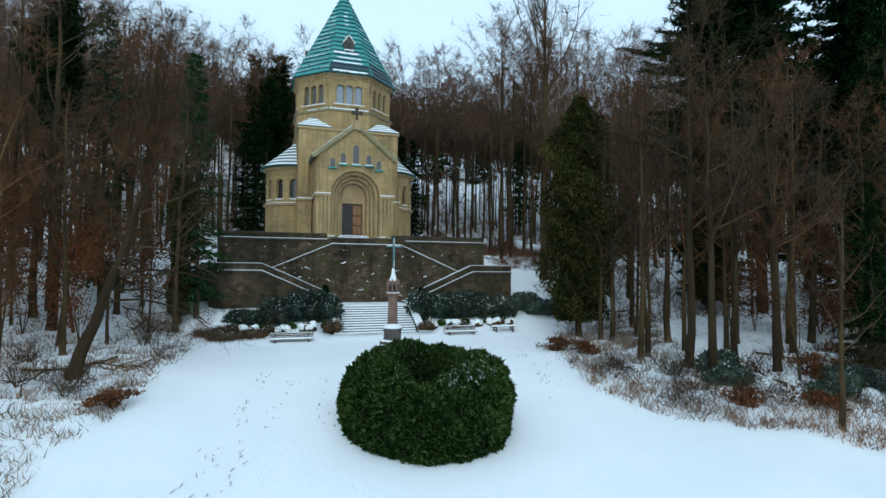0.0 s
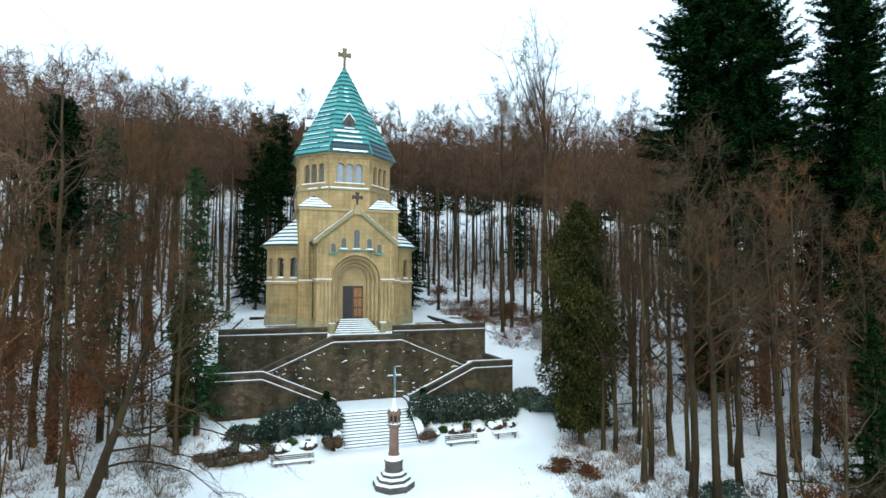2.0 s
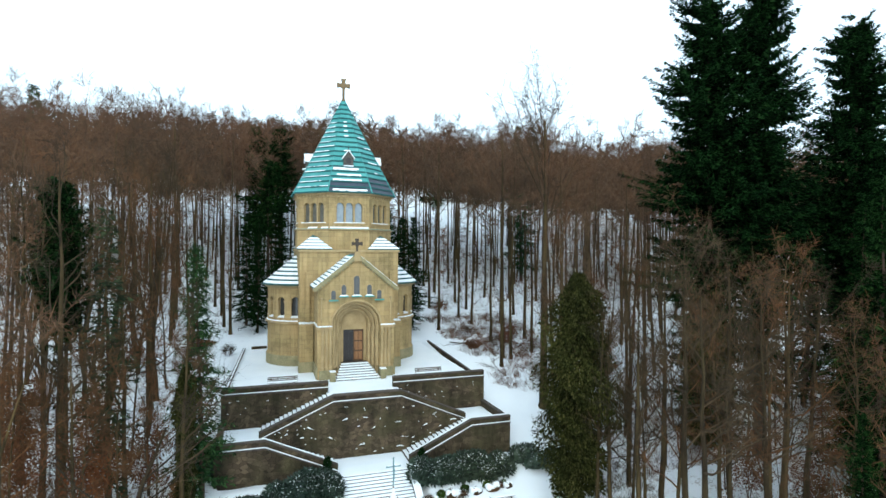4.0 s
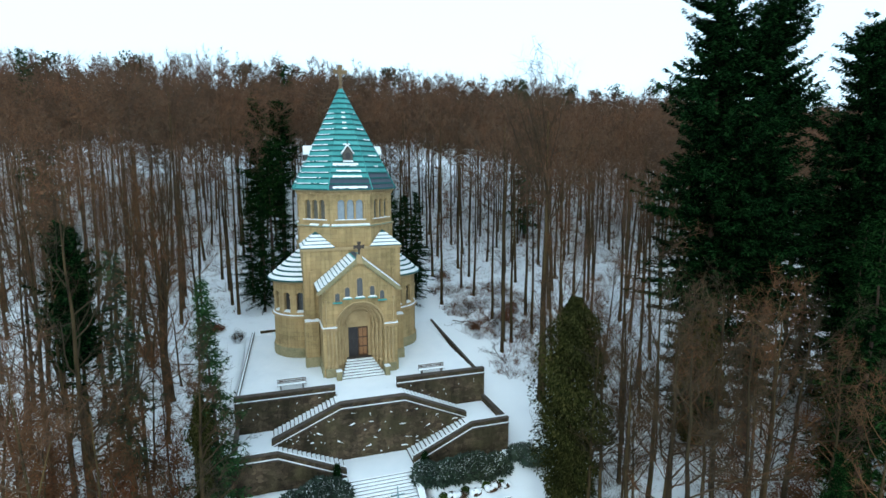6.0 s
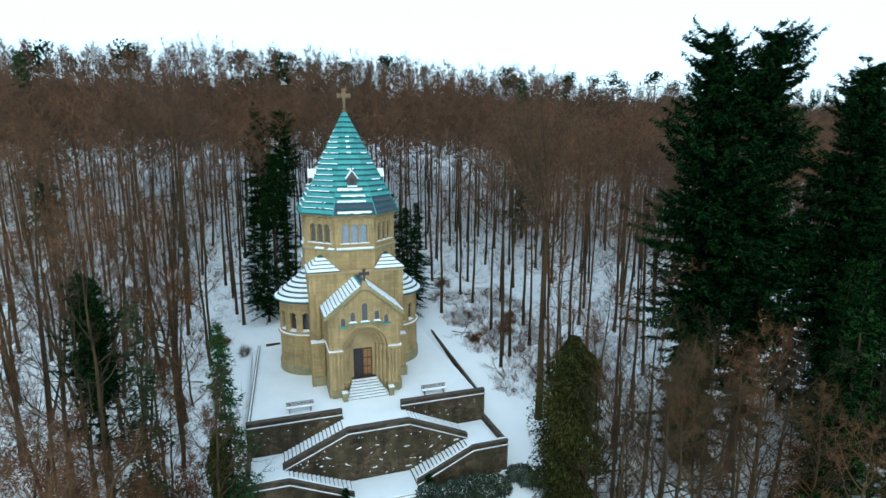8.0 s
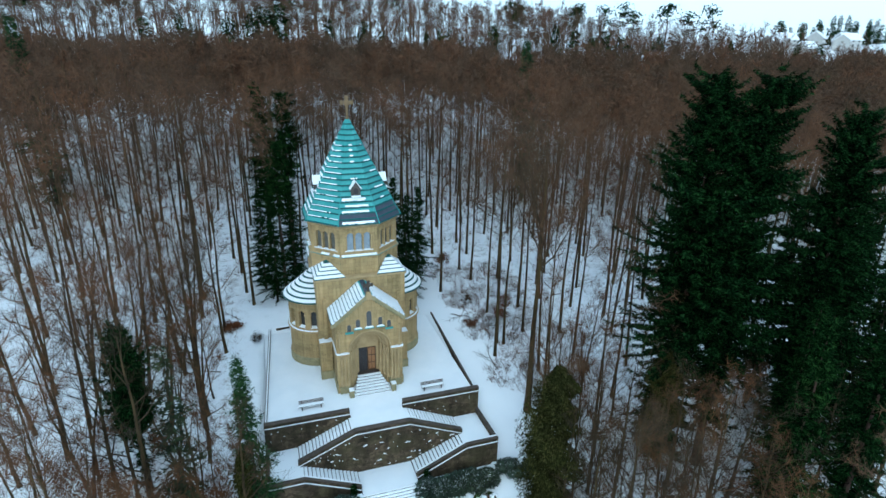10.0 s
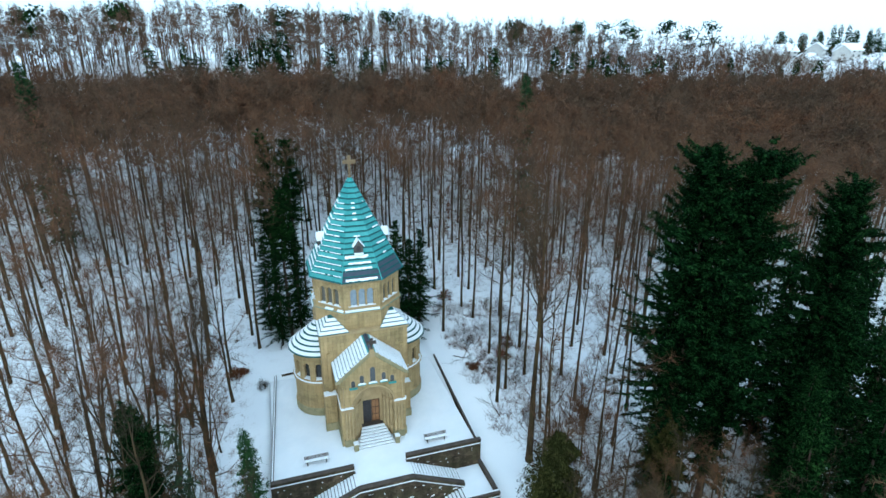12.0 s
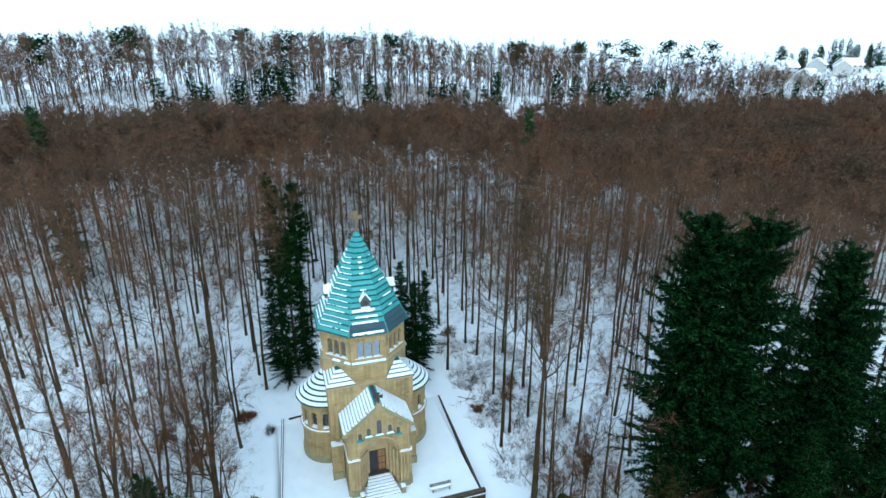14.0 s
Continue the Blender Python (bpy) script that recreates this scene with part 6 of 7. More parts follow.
low_spots = scatter(14, 4.1, (110, 330, 178, 228), lambda x, y: 0.6 * y < x < 1.5 * y and noise.noise((x * 0.05, y * 0.05, 0)) > -0.25, [])
far_wood("ridge_coppice", "low bare coppice on the snowy slope below far houses", thicket_kinds, low_spots, BARK, TWIG, 66, (0.36, 0.66))
brow_spots = scatter(24, 5.0, (150, 345, 232, 254), lambda x, y: 0.62 * y < x < 1.5 * y and (x < 258 or noise.noise((x * 0.08, y * 0.08, 3)) > 0.2), [])
far_wood("brow_copse", "bare copse along the brow before the far houses", thicket_kinds, brow_spots, BARK, TWIG, 74, (0.38, 0.62))
under_spots = scatter(18, 6.5, (-66, 190, 92, 140), lambda x, y: -0.5 * y < x < 1.35 * y, [])
far_wood("beech_understorey", "young bare beeches below the tall trunks of the wood", thicket_kinds, under_spots, BARK, TWIG, 67, (0.4, 0.75))


# ---- forecourt: ring hedge, wayside cross, benches, planting ----
def leaf_cloud(g, points, normals, length, width, droop=0.0, spread=0.7):
    """Leaves that stand off a surface at the given points."""
    n = len(points)
    d = unit(normals + g.normal(0, spread, (n, 3)) - np.array([0, 0, droop]))
    ln = length * g.uniform(0.6, 1.4, n)
    w = Wood()
    w.leaves(points, points + d * ln[:, None], width * g.uniform(0.7, 1.3, n), g.normal(0, 1, (n, 3)))
    return w


def ring_hedge():
    cx, cy, base = 6.46, 22.9, -2.12
    ob = thing("ring_hedge", "large round clipped yew hedge with a snow-dusted hollow middle", "hedge", at=(0, 0, 0))
    g = np.random.default_rng(31)
    # profile from the foot outside, over the rim, into the hollow: (radius, height)
    prof = np.array([(3.08, 0.0), (3.33, 0.5), (3.43, 1.2), (3.4, 1.9), (3.17, 2.52), (2.75, 3.0), (2.3, 3.3), (1.8, 3.36), (1.45, 3.1), (1.15, 2.3), (0.7, 1.4), (0.1, 1.1)])

    def surface(u, a):
        """u along the profile 0..1, a the angle: the point, with a cleft in the rim towards the lawn."""
        k = u * (len(prof) - 1)
        r, h = np.interp(k, range(len(prof)), prof[:, 0]), np.interp(k, range(len(prof)), prof[:, 1])
        turn = a - math.radians(-111)
        cleft = np.exp(-((r * np.sin(turn) / 0.42) ** 2)) * (np.cos(turn) > 0) * np.clip((2.9 - r) / 0.9, 0, 1) * np.clip((r - 0.4) * 2, 0, 1)
        lump = 0.09 * np.sin(3 * a + 4 * u) + 0.06 * np.sin(7 * a + 2) + 0.05 * np.sin(13 * a + 23 * u) + 0.05 * np.sin(23 * a - 31 * u) + 0.04 * np.sin(37 * a + 47 * u)
        h = h - 2.1 * cleft - 0.26 * (1 - np.sin(a)) * (h / 3.4) ** 3 + lump * np.clip(h, 0, 1)
        r = r + lump
        return np.stack([cx + r * np.cos(a), cy + r * np.sin(a), base + h + r * np.sin(a) * 0.12 * np.clip(1 - h, 0, 1)], -1)
    nu, na = 22, 64
    U, A = np.meshgrid(np.linspace(0, 1, nu), np.linspace(0, 2 * math.pi, na, endpoint=False), indexing="ij")
    P = surface(U.ravel(), A.ravel())
    P = P + g.normal(0, 0.04, P.shape)
    i = (np.arange(nu - 1)[:, None] * na + np.arange(na)[None, :]).ravel()
    j = (np.arange(nu - 1)[:, None] * na + (np.arange(na)[None, :] + 1) % na).ravel()
    # solid shell; the shade between the sprays is put into its near-black colour
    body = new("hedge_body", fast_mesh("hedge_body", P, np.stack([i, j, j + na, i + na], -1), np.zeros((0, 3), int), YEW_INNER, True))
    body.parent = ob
    n = 70000
    u, a = g.uniform(0, 0.97, n) ** 1.2, g.uniform(0, 2 * math.pi, n)
    p = surface(u, a)
    e = surface(np.clip(u + 0.02, 0, 1), a) - surface(np.clip(u - 0.02, 0, 1), a)
    f = surface(u, a + 0.02) - surface(u, a - 0.02)
    nor = unit(np.cross(f, e))
    w = leaf_cloud(g, p - nor * g.uniform(0.0, 0.12, n)[:, None], nor + np.array([0, 0, 0.35]), 0.22, 0.048, 0.0, 0.6)
    o = new("leaves", wood_mesh("leaves", w, YEW))
    o.parent = ob
    tagged(o, "short dark green yew sprays", kind="stuff")
    # light snow caught in the sprays round the rim
    n = 14000
    u, a = g.uniform(0.42, 0.8, n), g.uniform(0, 2 * math.pi, n)
    keep = g.random(n) < 0.08 + 0.8 * np.exp(-((np.angle(np.exp(1j * (a + 1.1))) / 0.75) ** 2))
    u, a = u[keep], a[keep]
    p = surface(u, a) + np.array([0, 0, 0.09])
    w = leaf_cloud(g, p, np.tile([[0, 0, 0.3]], (len(p), 1)), 0.06, 0.013, 0.0, 0.9)
    o = new("snow_dust", wood_mesh("snow_dust", w, SNOW))
    o.parent = ob
    tagged(o, "light dusting of snow", kind="stuff")


ring_hedge()


def wayside_cross():
    x, y = 7.13, 31.8
    ob = thing("wayside_cross", "red stone column with lantern and crucifix on snowy octagonal steps", "monument")
    ph = math.pi / 8
    for r, z0, z1 in ((1.2, -0.6, 0.03), (0.97, 0.034, 0.28), (0.74, 0.284, 0.52)):
        part("base_step", Geo().turned([(r, z0), (r, z1 - 0.05), (r - 0.03, z1)], x, y, 8, ph), GREYSTONE, ob)
        part("step_snow", Geo().turned([(r - 0.03, z1 + 0.004), (r - 0.04, z1 + 0.06), (r - 0.14, z1 + 0.1)], x, y, 8, ph), SNOW, ob, "snow on the step")
    z = 0.524
    part("pedestal", Geo().turned([(0.54, z), (0.54, z + 0.08), (0.5, z + 0.14), (0.5, z + 0.58), (0.54, z + 0.62), (0.54, z + 0.72), (0.34, z + 0.94)], x, y, 16), GREYSTONE, ob, "round grey stone drum")
    part("pedestal_snow", Geo().turned([(0.53, z + 0.73), (0.53, z + 0.77), (0.46, z + 0.88), (0.36, z + 0.98), (0.3, z + 0.96)], x, y, 16), SNOW, ob, "cap of snow on the pedestal")
    z1 = z + 0.95
    part("column", Geo().turned([(0.33, z1), (0.33, z1 + 0.08), (0.28, z1 + 0.16), (0.26, 2.85), (0.27, 2.95), (0.36, 3.1), (0.4, 3.16), (0.4, 3.24)], x, y, 8, ph), REDSTONE, ob, "red sandstone shaft")
    part("capital_snow", Geo().turned([(0.39, 3.244), (0.38, 3.28), (0.26, 3.3)], x, y, 8, ph), SNOW, ob)
    for k in range(8):
        a = ph + k * math.pi / 4
        px, py = x + 0.31 * math.cos(a), y + 0.31 * math.sin(a)
        part("lantern_post", Geo().turned([(0.065, 3.25), (0.05, 3.32), (0.05, 3.68), (0.085, 3.74)], px, py, 6), REDSTONE, ob)
        part("lantern_pinnacle", Geo().turned([(0.09, 3.74), (0.11, 3.84), (0.06, 3.94), (0.01, 4.06)], px, py, 6), REDSTONE, ob)
    part("lantern_core", Geo().turned([(0.15, 3.25), (0.15, 3.74)], x, y, 8, ph), IRON, ob, "dark lantern core")
    part("lantern_roof", Geo().turned([(0.35, 3.72), (0.36, 3.8), (0.22, 3.95), (0.12, 4.25), (0.05, 4.75)], x, y, 8, ph), REDSTONE, ob)
    part("roof_snow", Geo().turned([(0.25, 3.94), (0.2, 4.05), (0.12, 4.3), (0.07, 4.66), (0.05, 4.6)], x, y, 8, ph), SNOW, ob, "snow on the lantern roof")
    part("cross_shaft", Geo().box(x - 0.035, x + 0.035, y - 0.03, y + 0.03, 4.6, 6.36), BRONZE, ob, "green bronze cross shaft")
    part("shaft_snow", Geo().box(x + 0.036, x + 0.06, y - 0.025, y + 0.025, 4.75, 5.86).box(x + 0.036, x + 0.055, y - 0.025, y + 0.025, 6.0, 6.34), SNOW, ob, "snow blown against the shaft")
    part("cross_arm", Geo().box(x - 0.37, x + 0.37, y - 0.035, y + 0.035, 5.88, 5.945), BRONZE, ob)
    for sx in (-1, 1):
        part("arm_snow", Geo().box(x + sx * 0.08 if sx > 0 else x - 0.37, x + 0.37 if sx > 0 else x - 0.08, y - 0.04, y + 0.04, 5.949, 5.98), SNOW, ob)
        part("arm_end", Geo().ball((x + sx * 0.39, y, 5.91), 0.055), BRONZE, ob)
    part("cross_end", Geo().ball((x, y, 6.4), 0.055), BRONZE, ob)
    part("plain_figure", Geo().turned([(0.02, 5.1), (0.04, 5.2), (0.05, 5.48), (0.07, 5.78), (0.03, 5.85), (0.045, 5.97), (0.02, 6.03)], x, y - 0.1, 8), BRONZE, ob, "plain bronze form on the cross")


wayside_cross()


def bench(x0, x1, y, z, name, label, back=True, snow=True, tall=1.0):
    """A park bench along x: two iron frames, slats, snow on the seat."""
    ob = thing(name, label, "bench", "benches")
    for x in (x0 + 0.3, x1 - 0.3):
        part("leg", Geo().box(x - 0.05, x + 0.05, y, y + 0.06, z, z + 0.42 * tall).box(x - 0.05, x + 0.05, y + 0.42, y + 0.48, z, z + 0.42 * tall).box(x - 0.05, x + 0.05, y + 0.062, y + 0.418, z + 0.36 * tall, z + 0.42 * tall), GREYSTONE, ob)
        if back:
            part("back_post", Geo().hexa([(x - 0.04, y + 0.43, z + 0.42 * tall), (x + 0.04, y + 0.43, z + 0.42 * tall), (x + 0.04, y + 0.48, z + 0.42 * tall), (x - 0.04, y + 0.48, z + 0.42 * tall),
                                          (x - 0.04, y + 0.55, z + 0.88 * tall), (x + 0.04, y + 0.55, z + 0.88 * tall), (x + 0.04, y + 0.6, z + 0.88 * tall), (x - 0.04, y + 0.6, z + 0.88 * tall)]), GREYSTONE, ob)
    for k in range(4):
        part("seat_slat", Geo().box(x0, x1, y + 0.01 + 0.115 * k, y + 0.105 + 0.115 * k, z + 0.424 * tall, z + 0.462 * tall), BENCHWOOD, ob)
    if back:
        for k in range(3):
            h = z + (0.5 + 0.14 * k) * tall
            part("back_slat", Geo().box(x0, x1, y + 0.43 + 0.035 * k, y + 0.46 + 0.035 * k, h, h + 0.1 * tall), BENCHWOOD, ob)
    if snow:
        part("seat_snow", Geo().hexa([(x0 + 0.01, y + 0.0, z + 0.466 * tall), (x1 - 0.01, y + 0.0, z + 0.466 * tall), (x1 - 0.01, y + 0.4, z + 0.466 * tall), (x0 + 0.01, y + 0.4, z + 0.466 * tall),
                                      (x0 + 0.05, y + 0.03, z + 0.55 * tall), (x1 - 0.05, y + 0.03, z + 0.55 * tall), (x1 - 0.05, y + 0.4, z + 0.54 * tall), (x0 + 0.05, y + 0.4, z + 0.54 * tall)]), SNOW, ob, "snow on the seat")
        if back:
            part("back_snow", Geo().box(x0 + 0.02, x1 - 0.02, y + 0.49, y + 0.545, z + 0.884 * tall, z + 0.93 * tall), SNOW, ob, "line of snow on the backrest")


bench(11.95, 14.35, 36.4, -0.05, "park_bench", "long low park bench with snow on its seat, before evergreens", tall=0.8)
bench(0.55, 3.15, 36.1, -0.12, "park_bench", "long low park bench with snow on its seat, before evergreens", tall=0.75)
bench(0.2, 2.75, 49.35, T, "park_bench", "weathered bench standing in snow on the terrace")
bench(13.35, 15.95, 49.0, T, "park_bench", "weathered bench standing in snow on the terrace")
bench(15.6, 17.5, 36.7, 0.08, "stone_bench", "low backless bench half buried in snow", back=False)


def shrub(name, label, cx, cy, z0, rx, ry, h, seed, mat, leaves=1500, leaf=(0.2, 0.05), snowy=0.0, lumps=9, category="shrub", group=""):
    """A shrub of rounded clumps: each clump a rough core wrapped in leaves; snow lies on the upper leaves."""
    g = np.random.default_rng(seed)
    rr = random.Random(seed)
    ob = thing(name, label, category, group)
    core = Geo()
    pts, nor = [], []
    for k in range(lumps):
        fx = (k + 0.5) / lumps * 2 - 1
        x = cx + rx * fx * 0.9 + g.normal(0, 0.08 * rx)
        y = cy + ry * g.uniform(-0.35, 0.35)
        hh = h * g.uniform(0.75, 1.08)
        r = (min(rx * 2.4 / lumps + 0.25, ry), ry * g.uniform(0.7, 1.0), hh / 2)
        core.ball((x, y, z0 + hh * 0.48), 1.0, r[0] * 0.9, r[1] * 0.9, r[2] * 0.92, 10, 7, rr, 0.08)
        m = leaves // lumps
        d = unit(g.normal(0, 1, (m, 3)))
        d[:, 2] = np.where(d[:, 2] < -0.55, -d[:, 2], d[:, 2])
        pts.append(np.array([x, y, z0 + hh * 0.48]) + d * np.array(r))
        nor.append(unit(d / np.array(r)))
    tagged(part("branch_core", core, mat, ob, fix=False), kind="stuff")
    P, N = np.concatenate(pts), np.concatenate(nor)
    o = new("leaves", wood_mesh("leaves", leaf_cloud(g, P - N * 0.03, N, leaf[0], leaf[1], 0.1, 0.6), mat))
    o.parent = ob
    tagged(o, kind="stuff")
    if snowy:
        keep = (N[:, 2] > 0.1) & (g.random(len(P)) < snowy)
        q = P[keep] + np.array([0, 0, 0.06])
        o = new("snow_dust", wood_mesh("snow_dust", leaf_cloud(g, q, np.tile([[0, 0, 0.2]], (len(q), 1)) + N[keep] * 0.5, leaf[0] * 0.36, leaf[1] * 0.48, 0.0, 0.8), SNOW))
        o.parent = ob
        tagged(o, "snow on the upper leaves", kind="stuff")
    return ob


for k in range(4):
    x = 11.9 + 1.72 * k
    shrub("rhododendron", "dense dark evergreen shrub frosted with snow, below the stair wall", x, 39.75, 0.7, 1.08, 0.95, 2.0 - 0.2 * (k == 3), 40 + k, LAUREL, 2600, (0.36, 0.08), 0.6, 5, group="shrubs below the wall")
for k in range(3):
    x = 3.6 - 2.0 * k
    shrub("rhododendron", "dense dark evergreen shrub frosted with snow, below the stair wall", x, 39.7 - 0.1 * k, 0.6, 1.15, 0.85, (2.5, 2.2, 1.1, 0.6)[k], 50 + k, LAUREL, 2400, (0.36, 0.08), (0.6, 0.5, 0.3, 0.2)[k], 4, group="shrubs below the wall")
for k, x in enumerate((12.3, 14.2, 16.0, 17.3, 4.2, 1.9, 0.2, -1.6)):
    shrub("clipped_ball", "small round clipped evergreen in the snowy bed", x, 38.35, 0.45, 0.34, 0.34, 0.62, 60 + k, YEW, 420, (0.12, 0.026), 0.1, 1, group="clipped balls in the bed")
for k, (x, y, h) in enumerate(((11.55, 40.95, 2.3), (4.35, 40.95, 2.2))):
    shrub("column_cypress", "slim dark columnar cypress before the stair wall", x, y, 1.2, 0.28, 0.28, h, 70 + k, NEEDLE, 700, (0.16, 0.03), 0.05, 1)
for k, (x, y, w, h) in enumerate(((10.9, 37.6, 0.5, 0.6), (4.5, 37.6, 0.5, 0.75), (0.6, 37.6, 0.7, 0.5), (-1.8, 37.8, 0.8, 0.55), (13.4, 38.0, 0.6, 0.45), (16.6, 38.2, 0.5, 0.4), (-3.0, 37.6, 0.7, 0.5), (-0.6, 37.0, 0.9, 0.65), (-2.3, 36.9, 0.8, 0.6))):
    shrub("dormant_shrub", "low leafless brown shrub under snow in the bed", x, y, float(land(x, y)) - 0.05, w, 0.4, h, 80 + k, TWIG_GREY, 600, (0.2, 0.018), 0.5, 3)
for k, (x, y, w, h) in enumerate(((19.9, 40.2, 0.8, 1.6), (21.0, 39.4, 0.9, 1.3), (22.4, 39.8, 0.8, 1.0), (-4.2, 42.5, 0.8, 2.4), (24.3, 25.2, 0.9, 1.3), (29.5, 21.6, 1.2, 1.4), (31.2, 19.9, 1.2, 1.1), (27.2, 21.2, 0.8, 0.8), (23.6, 24.0, 0.8, 1.0))):
    shrub("wild_shrub", "loose dark evergreen shrub at the wood's edge", x, y, float(land(x, y)) - 0.1, w, 0.8, h, 90 + k, LAUREL, 1100, (0.22, 0.05), 0.25, 4)


def snowy_shrub(x, y, w, h, seed):
    ob = thing("snow_covered_shrub", "low shrub buried under an uneven cap of snow", "shrub", "low shrubs in the bed")
    z = float(land(x, y)) - 0.08
    rr = random.Random(seed)
    part("twig_body", Geo().ball((x, y, z + h * 0.3), 1.0, w * 0.9, 0.34, h * 0.5, 12, 7, rr, 0.2), TWIG_GREY, ob, fix=False)
    cap = Geo()
    for i in range(5):
        f = (i + 0.5) / 5 * 2 - 1
        cap.ball((x + w * 0.75 * f, y + rr.uniform(-0.12, 0.1), z + h * rr.uniform(0.42, 0.62)), 1.0, w * rr.uniform(0.3, 0.46), rr.uniform(0.22, 0.36), h * rr.uniform(0.28, 0.45), 10, 6, rr, 0.12)
    part("snow_cap", cap, SNOW, ob, "uneven cap of snow", smooth=True, fix=False)


for k, (x, y, w, h) in enumerate(((13.1, 38.0, 0.6, 0.7), (14.9, 38.05, 0.55, 0.6), (16.3, 38.1, 0.6, 0.65), (17.6, 38.2, 0.45, 0.5), (2.9, 37.85, 0.6, 0.75), (1.3, 37.8, 0.55, 0.6), (-0.7, 37.8, 0.65, 0.7), (-2.4, 37.9, 0.6, 0.6), (11.5, 37.9, 0.4, 0.5))):
    snowy_shrub(x, y, w, h, 130 + k)


# tufts of snow on the rough face of the central wall
def wall_tufts():
    g = random.Random(77)
    geo = Geo()
    for _ in range(62):
        x = g.uniform(0.6, 15.4)
        top = np.interp(x, [-0.45, AX - 2.78, AX + 2.72, 16.35], [MID + 0.4, 6.35, 6.35, MID + 0.4]) - 0.3
        low = np.interp(x, [-0.45, AX - 2.75, AX + 2.75, 16.2], [MID, LOW, LOW, MID]) + 0.2
        if top - low < 0.3:
            continue
        z = g.uniform(low, top)
        w, h = g.choice((0.04, 0.05, 0.07, 0.1, 0.16, 0.26)) * g.uniform(0.6, 1.5), g.uniform(0.02, 0.07)
        y, dz = 44.02, g.uniform(-0.5, 0.5) * w
        geo.add([(x - w, y, z - dz), (x + w, y, z + dz), (x + w * 0.6, y - 0.09, z + dz * 0.5), (x - w * 0.5, y - 0.09, z - dz * 0.5), (x + w * 0.5, y, z + h + dz), (x - w * 0.6, y, z + h - dz)],
                [(0, 1, 2, 3), (3, 2, 4, 5), (0, 3, 5), (1, 4, 2)])
    ob = bpy.data.objects["wall_central"]
    tagged(part("snow_tufts", geo, SNOW, ob, "tufts of snow on the rubble face", fix=False), kind="stuff")
    geo = Geo()
    for _ in range(18):
        x = g.choice((g.uniform(WEST + 0.3, 4.6), g.uniform(11, EAST - 0.3)))
        z = g.uniform(5.2, 6.6)
        w, h, y = g.uniform(0.03, 0.1), g.uniform(0.02, 0.05), 46.78
        geo.add([(x - w, y, z), (x + w, y, z), (x + w * 0.6, y - 0.06, z), (x - w * 0.5, y - 0.06, z), (x + w * 0.5, y, z + h), (x - w * 0.6, y, z + h)], [(0, 1, 2, 3), (3, 2, 4, 5), (0, 3, 5), (1, 4, 2)])
    tagged(part("snow_tufts", geo, SNOW, bpy.data.objects["wall_terrace_east"], "tufts of snow on the rubble face", fix=False), kind="stuff")
    # stones standing proud of the central wall's rubble face
    geo = Geo()
    for _ in range(420):
        x = g.uniform(-0.2, 16.0)
        top = np.interp(x, [-0.45, AX - 2.78, AX + 2.72, 16.35], [MID + 0.4, 6.35, 6.35, MID + 0.4]) - 0.15
        z = g.uniform(1.9, 6.2)
        if z > top - 0.1:
            continue
        w, h, d = g.uniform(0.12, 0.3), g.uniform(0.08, 0.18), g.uniform(0.015, 0.07)
        p = [(x - w, z - h * g.uniform(0.6, 1)), (x + w, z - h), (x + w * g.uniform(0.7, 1), z + h), (x - w * 0.9, z + h * g.uniform(0.6, 1))]
        geo.add([(a, 44.018, b) for a, b in p] + [(x + (a - x) * 0.75, 44.018 - d, z + (b - z) * 0.75) for a, b in p], [(4, 5, 6, 7)] + [(i, (i + 1) % 4, 4 + (i + 1) % 4, 4 + i) for i in range(4)])
    tagged(part("face_stones", geo, WALLSTONE, ob, "rough stones standing proud of the wall face"), kind="stuff")


wall_tufts()


# an ivy-clad tree at the edge of the lawn
def ivy_tree(x, y, h, r, seed):
    g = np.random.default_rng(seed)
    ob = thing("ivy_clad_tree", "tree wrapped in dark olive ivy, with bare limbs above", "tree")
    z0 = float(land(x, y)) - 0.1
    tr, cr = bare_tree(seed, h * 1.3, 0.55, 0.16, 12, 6, 14, 0.012)
    for nm, w, mat in (("trunk", tr, BARK), ("crown", cr, TWIG)):
        o = new(nm, wood_mesh(nm, w, mat))
        o.parent = ob
        o.location = (x, y, z0)
    n = int(14000 + 17000 * r)
    u = g.uniform(0.08, 1.0, n)
    a = g.uniform(0, 2 * math.pi, n)
    env = r * (0.45 + 0.5 * np.sin(math.pi * np.clip(u, 0, 1) ** 0.9) + 0.14 * np.sin(9 * u + r)) * (1 + 0.28 * np.sin(2 * a + 9 * u) + 0.28 * np.sin(23 * u + 3 * a) + 0.24 * np.sin(47 * u + 5 * a))
    env = env * np.clip((1.03 - u) * 9, 0.15, 1)
    rad = env * g.uniform(0.1, 1.12, n) ** 0.7
    p = np.column_stack([x + rad * np.cos(a), y + rad * np.sin(a), z0 + u * h])
    nor = np.column_stack([np.cos(a), np.sin(a), -0.5 * np.ones(n)])
    o = new("ivy", wood_mesh("ivy", leaf_cloud(g, p, unit(nor), 0.24, 0.05, 0.7, 0.7), IVY))
    o.parent = ob
    tagged(o, "hanging ivy leaves", kind="stuff")


ivy_tree(21.3, 34.6, 17.2, 2.25, 91)
ivy_tree(35.8, 37.4, 13.5, 1.7, 93)
ivy_tree(-4.9, 39.2, 10.0, 0.5, 95)


